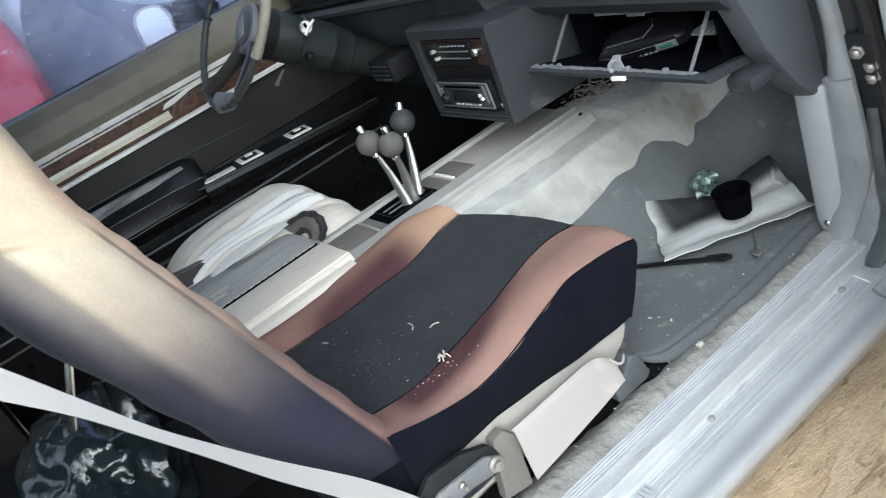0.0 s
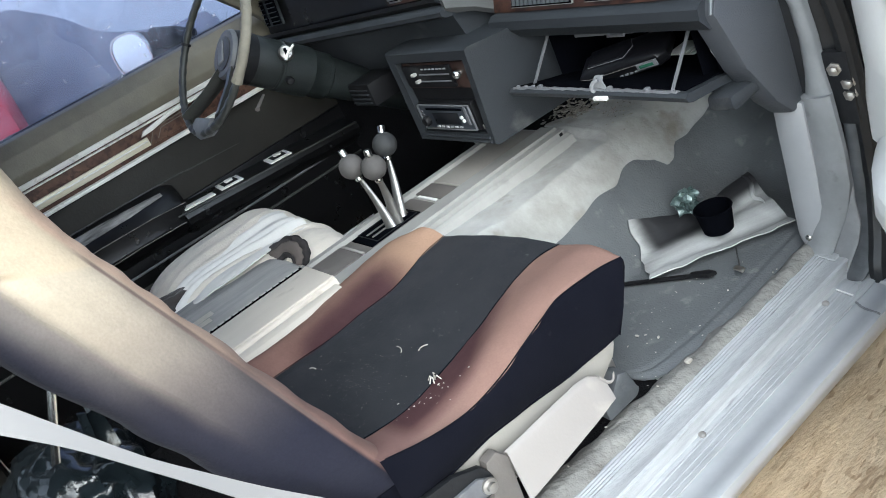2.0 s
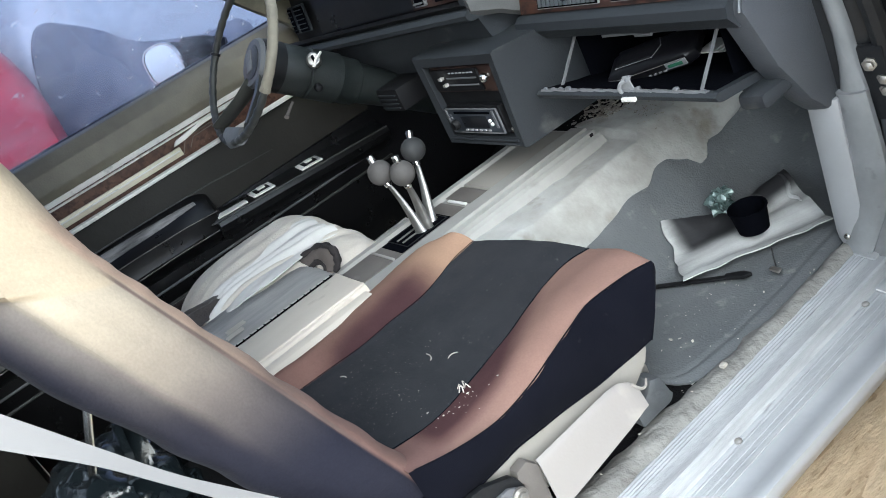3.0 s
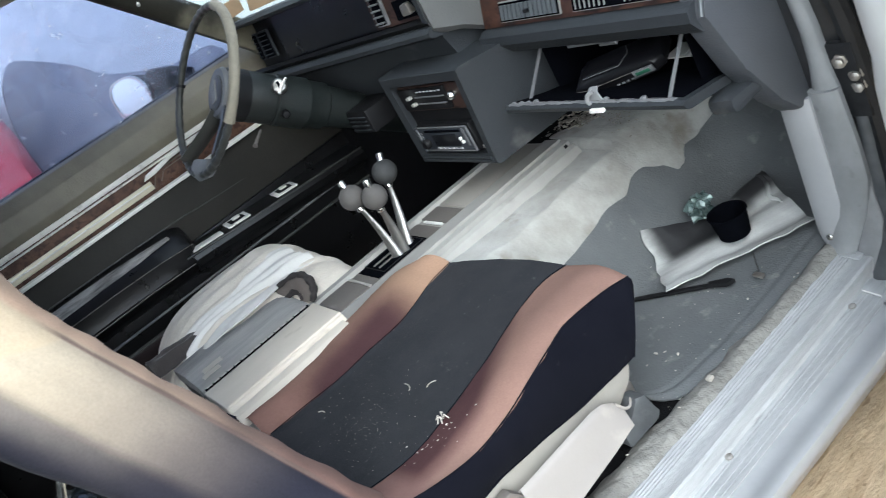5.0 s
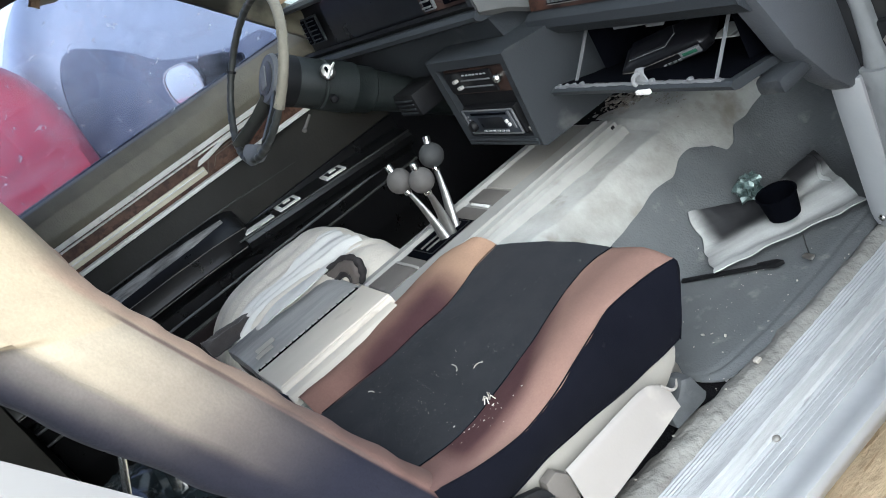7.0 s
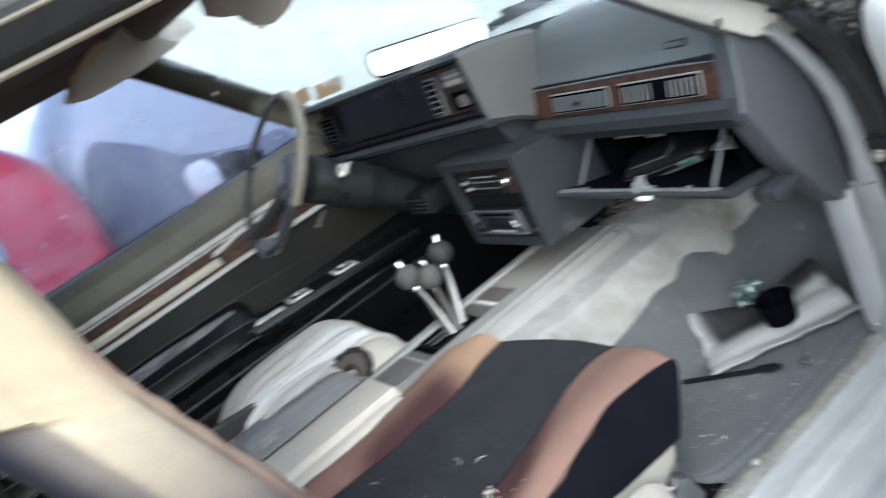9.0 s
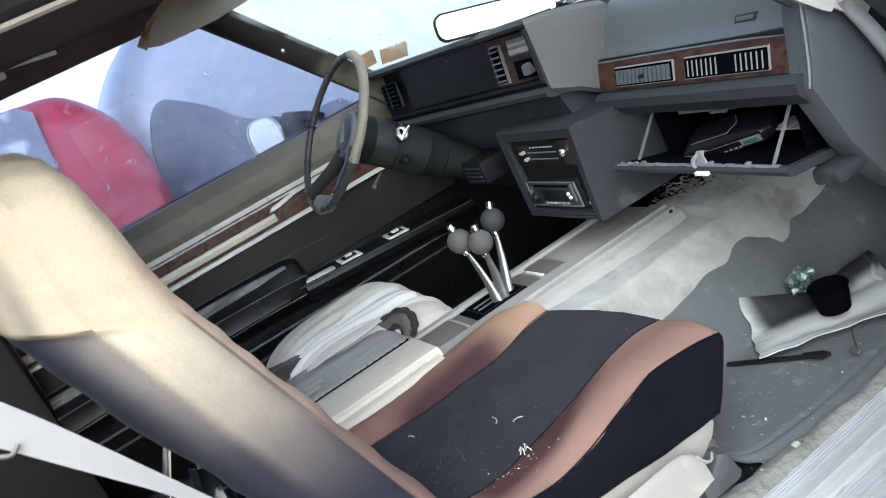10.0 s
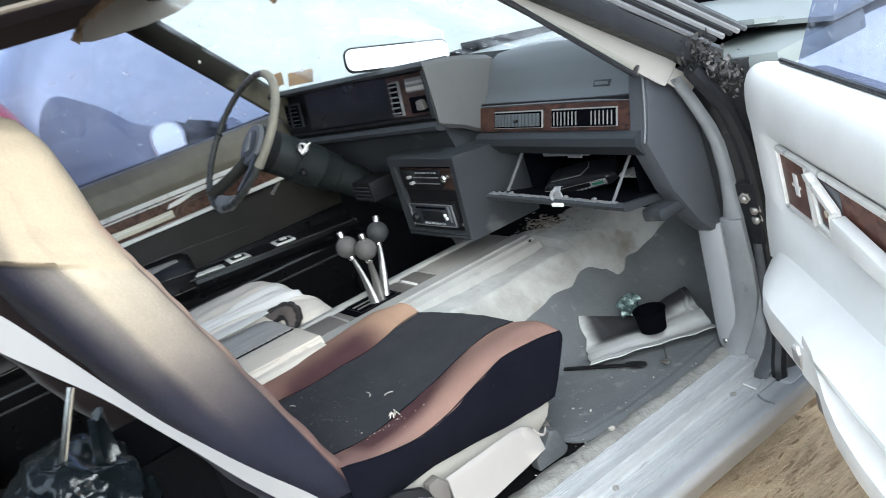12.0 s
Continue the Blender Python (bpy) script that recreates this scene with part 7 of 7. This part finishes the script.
    part("foot", tube([mc - nrm * 0.05, Vector((-0.92, -0.33, 0.97)), Vector((-0.885, -0.32, 0.965))], [0.025, 0.022, 0.03], 10), BLACK, m)


driver_door()


# ---- passenger door, swung open ----
def passenger_door():
    """Built along u from the hinge edge, inner face towards +w, then turned out."""
    t = thing("passenger_door", "open passenger door with cream vinyl panel, wood and chrome trim", "car door")
    Lg = 1.28
    part("shell", box(0.0, Lg, -0.13, -0.035, 0.235, 0.93, 0.02), DOORM, t, "grey painted door frame")
    # vinyl panel, with the pull-out map pocket below
    rings = []
    for u, k, rec in ((-0.032, 0.3, 0.021), (-0.027, 0.55, 0.021), (-0.014, 0.82, 0.021), (0.012, 1.0, 0.021), (0.105, 1.0, 0.021), (0.122, 1.0, 0.006), (0.30, 1.0, 0.006), (0.7, 1.0, 0.006), (Lg - 0.02, 1.0, 0.006), (Lg, 0.4, 0.006)):
        sec = [(-0.040, 0.958), (-0.028, 0.962), (-0.014, 0.961), (-0.002, 0.956), (0.008, 0.947), (0.016, 0.932), (0.021, 0.910), (0.023, 0.880), (0.021, 0.856), (rec, 0.844), (rec, 0.724), (0.021, 0.708), (0.030, 0.66), (0.034, 0.60)]
        rings.append([(u, w * k - 0.012 * (1 - k), z - (0.05 * (1 - k) ** 1.5 if z > 0.88 else 0)) for w, z in sec] + [(u, -0.05, 0.60), (u, -0.05, 0.955 - 0.05 * (1 - k) ** 1.5)])
    part("upper_panel", loft(rings), WHITEV, t, "padded cream vinyl upper door", sharp=60)
    pk = [(0.030, 0.64), (0.060, 0.625), (0.105, 0.60), (0.112, 0.56), (0.088, 0.515), (0.048, 0.487), (0.008, 0.474), (-0.04, 0.47), (-0.04, 0.61)]
    rings = []
    for u, k in ((0.015, 0.22), (0.05, 0.45), (0.10, 0.70), (0.16, 0.90), (0.24, 1.0), (0.5, 1.0), (1.0, 1.0), (Lg - 0.02, 0.9)):
        rings.append([(u, w * k if w > 0 else w, z) for w, z in pk])
    lower = part("lower_panel", loft(rings), WHITEV, t, "cream vinyl lower panel with a moulded armrest", sharp=50)
    part("armrest_ledge", loft([[(u, 0.105, 0.59), (u, 0.150 * k, 0.615), (u, 0.155 * k, 0.590), (u, 0.11, 0.55)] for u, k in ((0.38, 0.66), (0.44, 0.71), (0.50, 0.80), (0.57, 0.90), (0.64, 0.97), (0.72, 1.0), (1.1, 1.0))]), WHITEV, t, sharp=70)
    part("armrest_slot", box(0.352, 0.392, 0.102, 0.1125, 0.562, 0.585, 0.003), COVERP, lower)
    part("panel_clip", prism([(0.352, 0.588), (0.376, 0.595), (0.388, 0.580), (0.360, 0.570)], "y", 0.104, 0.111, 0.002), WHITEV, lower, "loose bent panel clip")
    part("metal_skirt", box(0.005, Lg, -0.034, 0.004, 0.245, 0.480, 0.006), DOORM, t, "bare grey metal below the panel")
    part("bottom_seal", tube([(0.0, -0.02, 0.240), (Lg, -0.02, 0.240)], 0.012, 8), BLKRUB, t)
    # trim strip
    x0, x1 = 0.135, 1.20
    tr = part("trim_panel", box(x0, x1, 0.004, 0.014, 0.735, 0.835, 0.002), WOODR, t, "red-brown wood-grain trim")
    for a, b, c, d in ((x0 - 0.006, x1, 0.833, 0.842), (x0 - 0.006, x1, 0.729, 0.737), (x0 - 0.006, x0, 0.729, 0.842)):
        part("trim_frame", box(a, b, 0.010, 0.020, c, d, 0.003), CHROMEP, tr, "chrome frame")
    part("trim_frame", box(x0 + 0.130, x0 + 0.138, 0.010, 0.020, 0.729, 0.842, 0.002), CHROMEP, tr)
    em = part("trim_badge", box(x0 + 0.058, x0 + 0.076, 0.0135, 0.0165, 0.768, 0.806, 0.0012), CHROMEP, tr, "small chrome badge")
    part("badge_cross", box(x0 + 0.050, x0 + 0.086, 0.0140, 0.0175, 0.783, 0.788, 0.001), CHROMEP, em)
    cup = part("handle_cup", prism([(x0 + 0.145, 0.742), (x0 + 0.150, 0.828), (x0 + 0.262, 0.826), (x0 + 0.262, 0.742)], "y", 0.011, 0.0155, 0.001), LIDV, tr, "grey pressed handle plate")
    part("cup_wood", prism([(x0 + 0.180, 0.760), (x0 + 0.180, 0.796), (x0 + 0.236, 0.782), (x0 + 0.236, 0.754)], "y", 0.0155, 0.0175, 0.0006), WOODR, cup)
    part("cup_frame", tube([(x0 + 0.158, 0.019, 0.828), (x0 + 0.170, 0.019, 0.750), (x0 + 0.246, 0.019, 0.740), (x0 + 0.250, 0.019, 0.786), (x0 + 0.158, 0.019, 0.828)], 0.0045, 6), CHROMEP, tr, "chrome handle bezel")
    part("door_handle", prism([(x0 + 0.158, 0.834), (x0 + 0.176, 0.838), (x0 + 0.268, 0.802), (x0 + 0.272, 0.780), (x0 + 0.258, 0.780), (x0 + 0.252, 0.796), (x0 + 0.166, 0.824)], "y", 0.018, 0.032, 0.003), CHROMEP, tr, "chrome release lever")
    strap = part("pull_strap", prism([(x0 + 0.270, 0.790), (x0 + 0.284, 0.800), (x0 + 0.50, 0.775), (x0 + 0.52, 0.752), (x0 + 0.50, 0.744), (x0 + 0.292, 0.760), (x0 + 0.274, 0.768)], "y", 0.018, 0.040, 0.006), WHITEV, tr, "white padded pull strap")
    part("strap_clasp", tube([(x0 + 0.292, 0.030, 0.806), (x0 + 0.276, 0.036, 0.798), (x0 + 0.272, 0.036, 0.768), (x0 + 0.290, 0.030, 0.756)], 0.004, 6), CHROMEP, strap)
    part("handle_screw", turned([(0.006, 0), (0.006, 0.003), (0.002, 0.004)], (x0 + 0.205, 0.0175, 0.778), (0, 1, 0), 10), GOLD, cup)
    part("belt_seal", tube([(0.04, -0.045, 0.962), (Lg, -0.045, 0.962)], 0.005, 8), BLKRUB, t)
    gl = part("window_glass", surf(lambda u, v: (0.05 + 0.03 * math.sin(v) + (Lg - 0.07) * u + 0.22 * v * (1 - u), -0.060 - 0.075 * v, 0.93 + 0.40 * v), 8, 6, 0.004), BLUEG, t, "blue tinted door glass")
    gl.visible_shadow = False
    d = Vector((0.78, -0.62, 0)).normalized()
    wv = Vector((d.y, -d.x, 0))          # towards the seats
    m = Matrix(((d.x, wv.x, 0, 0.825), (d.y, wv.y, 0, 0.085), (0, 0, 1, -0.03), (0, 0, 0, 1)))
    t.matrix_basis = m


passenger_door()


# ---- seat belt ----
def seat_belt():
    t = thing("seat_belt", "white seat-belt webbing with a steel guide ring", "seat belt")
    pts = [(0.666, -1.335, 1.265, 0.047, 10), (0.665, -1.253, 1.130, 0.047, 10), (0.664, -1.216, 1.056, 0.045, 10), (0.662, -1.178, 0.998, 0.038, 12), (0.658, -1.138, 0.935, 0.028, 18), (0.652, -1.099, 0.872, 0.018, 30), (0.646, -1.058, 0.800, 0.014, 35), (0.640, -1.020, 0.738, 0.017, 38), (0.634, -0.968, 0.655, 0.024, 36), (0.628, -0.890, 0.540, 0.032, 20), (0.620, -0.832, 0.430, 0.042, 10), (0.615, -0.80, 0.345, 0.046, 5)]
    cs = curve_pts([p[:3] for p in pts], 8)
    ws = curve_pts([(p[3], p[4], 0) for p in pts], 8)
    rings = []
    for k, p in enumerate(cs):
        d = (cs[min(k + 1, len(cs) - 1)] - cs[max(k - 1, 0)]).normalized()
        across = Vector((0, -d.z, d.y)).normalized() * -1
        a = radians(ws[k].y)
        v = (across * math.cos(a) + Vector((1, 0, 0)) * math.sin(a)) * ws[k].x / 2
        rings.append([p - v, p - v * 0.33, p + v * 0.33, p + v])
    part("webbing", thicken(loft(rings, closed=False), 0.0016), BELT, t, "slack white webbing", sharp=60)
    a, b = Vector((0.672, -1.258, 1.084)), Vector((0.672, -1.231, 1.033))
    d, e = (b - a).normalized(), Vector((0, 0.88, 0.47))
    g = part("guide_ring", tube([a - e * 0.004, b - e * 0.004, b + e * 0.006, a + e * 0.006, a - e * 0.004], 0.0024, 8, flat=0.7), STEEL, t, "steel belt guide with a long slot")
    part("guide_slot", box(-0.022, 0.022, -0.002, 0.006, -0.001, 0.001, 0.0004, Matrix.Translation((a + b) / 2) @ Matrix((d, e, d.cross(e))).transposed().to_4x4()), DARK, g)
    part("guide_hook", tube(curve_pts([(0.674, -1.226, 1.038), (0.674, -1.224, 1.020), (0.674, -1.215, 1.004), (0.672, -1.202, 0.996), (0.670, -1.192, 1.002)], 4), 0.0036, 8, flat=0.6), STEEL, t, "bent steel hook")


seat_belt()


# ---- driver seat clothes, rear floor ----
def clothes():
    folds = [(-0.300, 0.10, 0.016, 0.012), (-0.335, 0.02, 0.012, 0.010), (-0.372, -0.06, 0.013, 0.012), (-0.405, -0.02, 0.009, 0.009), (-0.445, -0.12, 0.011, 0.016), (-0.50, -0.18, 0.008, 0.020), (-0.560, -0.15, 0.008, 0.022)]

    def ridges(x, y, seed):
        z = 0.0
        for k, (x0, sl, h, w) in enumerate(folds):
            xk = x0 + sl * (y + 0.62) + 0.010 * noise.noise(Vector((y * 7, k * 3.1 + seed, 0)))
            d = (x - xk) / w
            z += h * (math.exp(-d * d) - 0.55 * math.exp(-((d - 1.5) / 0.8) ** 2)) * (0.55 + 0.45 * noise.noise(Vector((y * 5, k * 5.0, seed))))
        return z

    def heap(x, y):
        u, v = (x + 0.69) / 0.555 - 0.5, (y + 0.86) / 0.485 - 0.5
        r = max(0, 1 - abs(u * 2) ** (2.4 if u < 0 else 5.5) - abs(v * 2) ** (2.6 if v < 0 else 6.5))
        return r, 0.455 + (0.130 + 0.028 * smooth(0.7, 0.2, u + 0.5) - 0.010 * smooth(0.25, 0.48, v)) * r ** 0.50

    def f(u, v):
        x, y = -0.69 + 0.555 * u, -0.86 + 0.485 * v
        r, z = heap(x, y)
        z += ridges(x, y, 0.0) * min(1, r * 2.5) + 0.007 * noise.noise(Vector((x * 7, y * 5, 4))) * r + 0.0022 * noise.noise(Vector((x * 60 + y * 12, y * 9, 8))) * min(1, r * 3)
        return (x, y, z)
    tagged(obj("blanket", surf(f, 170, 130, 0.004), CLOTH, sharp=80), "rumpled cream cloth heaped on the driver's seat", "blanket")

    def shirt(u, v):
        y = -0.80 + 0.36 * v
        x = -0.405 + 0.03 * math.sin(v * 4) + (0.125 + 0.03 * v) * u
        z = heap(x, y)[1] + 0.010 + ridges(x + 0.012, y, 7.0) * 1.15
        return (x, y, z + 0.005 * noise.noise(Vector((x * 34 + y * 10, y * 7, 2))))
    tagged(obj("white_shirt", surf(shirt, 70, 80, 0.003), SHIRT, sharp=80), "creased white shirt lying over the cream cloth", "shirt")

    # a dark knit cuff lying open against the end of the lid: rolled edge, taupe fold, pale lining
    t = thing("rolled_cuff", "dark brown rolled knit cuff lying against the console lid", "cloth")
    c0 = Vector((-0.180, -0.552, 0.560))
    arch = curve_pts([(-0.300, -0.590, 0.570), (-0.268, -0.550, 0.590), (-0.224, -0.518, 0.604), (-0.180, -0.506, 0.604), (-0.147, -0.508, 0.590), (-0.132, -0.522, 0.570), (-0.134, -0.538, 0.556)], 8)
    arch = [c0 + (p - c0) * 0.84 for p in arch]
    part("roll", rough_up(tube(arch, [0.0060 + 0.0036 * math.sin(math.pi * k / (len(arch) - 1)) + 0.0012 * math.sin(k * 0.9) for k in range(len(arch))], 12), 0.0014, 60), CUFF, t)
    def shell(lo, hi, back):
        def g(u, v):
            q = u * (len(arch) - 1.001)
            p = arch[int(q)].lerp(arch[int(q) + 1], q - int(q))
            k = lo + (hi - lo) * v
            p = c0 + (p - c0) * k + Vector((0, back * (1 - k), 0.012 * math.sin(math.pi * v) * math.sin(math.pi * u)))
            return p + noise.noise_vector(p * 45) * 0.003
        return surf(g, 40, 10, 0.002)
    part("taupe_fold", shell(0.42, 0.98, -0.010), LINING, t, "taupe inner fold")
    # dark sheet stands in for the shadow between fold and lining
    part("dark_gap", shell(0.34, 0.50, -0.018), CUFF, t)
    part("pale_lining", shell(0.02, 0.30, 0.004), CLOTH, t, "pale grey lining")

    def drape(u, v):
        y = -0.86 + 0.32 * u
        x = -0.318 - 0.085 * v * (1 - 0.5 * u) + 0.010 * noise.noise(Vector((u * 5, v * 2, 3)))
        z = 0.562 + 0.040 * math.sin(math.pi * (0.10 + 0.75 * v)) * (1 - 0.65 * u) + 0.008 * noise.noise(Vector((u * 11, v * 5, 1)))
        return (x, y, z)
    tagged(obj("folded_sleeve", surf(drape, 60, 20, 0.004), DCLOTH, sharp=80), "dark folded cloth tucked along the console lid", "cloth")


clothes()


def bin_bag():
    t = thing("bin_bag", "shiny black plastic bag, full and knotted, on the rear floor", "bag")
    c = Vector((-0.02, -1.15, 0.455))
    bm = bmesh.new()
    bmesh.ops.create_icosphere(bm, subdivisions=5, radius=0.17, matrix=Matrix.Translation(c) @ Matrix.Diagonal((1.15, 0.85, 0.85, 1)))
    for v in bm.verts:
        d = (v.co - c).normalized()
        k = abs(noise.noise(v.co * 11)) * 0.050 + abs(noise.noise(v.co * 27 + Vector((3, 1, 2)))) * 0.024 + abs(noise.noise(v.co * 60 + Vector((1, 5, 2)))) * 0.003
        v.co += d * (0.02 - k)
        v.co.z = max(0.315, v.co.z)
    part("sack", bm, BAGP, t, sharp=55)
    a = Vector((0.06, -1.08, 0.55))
    part("ear", thicken(surf(lambda u, v: a + Vector((0.06 * (u - 0.5) * v - 0.02 * v, 0.02 * v + 0.02 * math.sin(6 * u), 0.10 * v + 0.01 * math.sin(9 * u))), 8, 8), 0.002), BAGP, t, "knotted ear of the bag")


bin_bag()
t = thing("belt_stalk", "upright steel seat-belt stalk behind the seat", "belt stalk")
part("stalk", tube([(0.05, -1.215, 0.48), (0.05, -1.141, 0.615), (0.05, -1.078, 0.73)], 0.0085, 8, flat=0.45), CHROME, t, "chrome stalk")
part("sleeve", tube([(0.05, -1.297, 0.33), (0.05, -1.215, 0.48), (0.05, -1.185, 0.535)], 0.013, 8, flat=0.6), BLACK, t)


# ---- parked vehicles beyond ----
def vehicle(name, label, x0, x1, prof, window, paint, lower, wheels, low_z, pane=DARKG):
    """A parked vehicle from its side outline (y, z), rounded in plan, with side windows and wheels."""
    t = thing(name, label, "car", group="parked cars")
    round_ = lambda pts: [(p.x, p.y) for p in curve_pts([(y, z, 0) for y, z in pts], 4)]
    prof = round_(prof)
    n = len(prof)
    rings = []
    cx = (x0 + x1) / 2
    for f, s in ((0.0, 0.90), (0.04, 0.965), (0.12, 1.0), (0.5, 1.01), (0.88, 1.0), (0.96, 0.965), (1.0, 0.90)):
        x = x0 + (x1 - x0) * f
        cy = sum(p[0] for p in prof) / n
        rings.append([(x + (cx - x) * 0.16 * smooth(1.0, 1.6, z), cy + (y - cy) * (0.5 + 0.5 * s), low_z + (z - low_z) * s) for y, z in prof])
    part("body", bev(loft(rings), 0.0), paint, t, sharp=50)
    if lower:
        # dark sheet painted in for a reflection, outlined to fit the camera's view
        part("side_reflection", prism(round_(lower), "x", x1 - 0.02, x1 + 0.012, 0.008), VAND, t, "dark reflection painted on the bodywork")
    for y0, y1, z0, z1, lean in window:
        face = lambda z, o: x1 - 0.16 * (x1 - cx) * smooth(1.0, 1.6, z) + o
        edge = [(y0, z0), ((y0 + y1) / 2, z0 - 0.01), (y1 - 0.03, z0), (y1, z0 + 0.05), (y1 - lean * 0.5, (z0 + z1) / 2), (y1 - lean, z1 - 0.04), (y1 - lean - 0.04, z1), ((y0 + y1) / 2, z1 + 0.015), (y0 + lean * 0.5, z1)]
        part("window", loft([[(face(z, -0.05), y, z) for y, z in edge], [(face(z, -0.004), y, z) for y, z in edge]]), pane, t)
        part("window_seal", tube([(x1 - 0.002, y0, z0), (x1 - 0.002, y1, z0)], 0.008, 6), BLKRUB, t)
    for y in wheels:
        for x in (x1 - 0.10, x0 + 0.10):
            wh = part("wheel", turned([(0.16, -0.10), (0.30, -0.10), (0.325, -0.06), (0.325, 0.06), (0.30, 0.10), (0.16, 0.10)], (x, y, GROUND + 0.32), (1, 0, 0), 24), TYRE, t)
            part("rim", turned([(0.02, -0.112), (0.17, -0.104), (0.17, 0.104), (0.02, 0.112)], (x, y, GROUND + 0.32), (1, 0, 0), 20), STEEL, wh)
    return t


VAN = [(-0.50, 0.35), (-0.60, 0.60), (-0.62, 0.95), (-0.56, 1.22), (-0.44, 1.42), (-0.20, 1.62), (0.2, 1.68), (0.9, 1.62), (1.5, 1.30), (1.9, 1.12), (2.7, 1.02), (2.95, 0.85), (2.95, 0.40)]
vehicle("parked_van", "silver-white rounded van with a dark reflection painted on its side, parked alongside", -4.25, -2.45, VAN, (), VANP, [(-0.50, 0.40), (-0.54, 0.90), (-0.49, 1.14), (-0.39, 1.26), (-0.27, 1.20), (-0.175, 1.125), (-0.06, 1.015), (0.2, 0.915), (0.42, 0.86), (0.42, 0.40)], (0.25, 2.3), 0.3)
RED = [(-4.4, 0.40), (-4.4, 0.85), (-4.1, 1.02), (-3.1, 1.10), (-2.4, 1.42), (-1.2, 1.48), (-0.88, 1.47), (-0.74, 1.43), (-0.62, 1.28), (-0.575, 1.10), (-0.58, 0.85), (-0.64, 0.40)]
vehicle("parked_red_car", "faded red hatchback with dark windows, painted highlights and reflections, parked alongside", -3.55, -1.95, RED, ((-1.66, -0.93, 1.02, 1.462, -0.05), (-2.6, -1.72, 1.04, 1.40, 0.10)), REDP, None, (-1.35, -3.6), 0.3, PANEG)
WHT = [(2.4, 0.40), (2.35, 0.75), (2.5, 0.95), (3.3, 1.02), (3.9, 1.40), (5.2, 1.46), (6.0, 1.08), (6.7, 1.0), (6.8, 0.45)]
vehicle("parked_white_car", "white saloon parked ahead of the bonnet", -4.6, -2.9, WHT, ((3.7, 4.6, 1.04, 1.34, 0.2), (4.7, 5.6, 1.04, 1.34, 0.2)), PAINTW, None, (3.1, 6.0), 0.3)
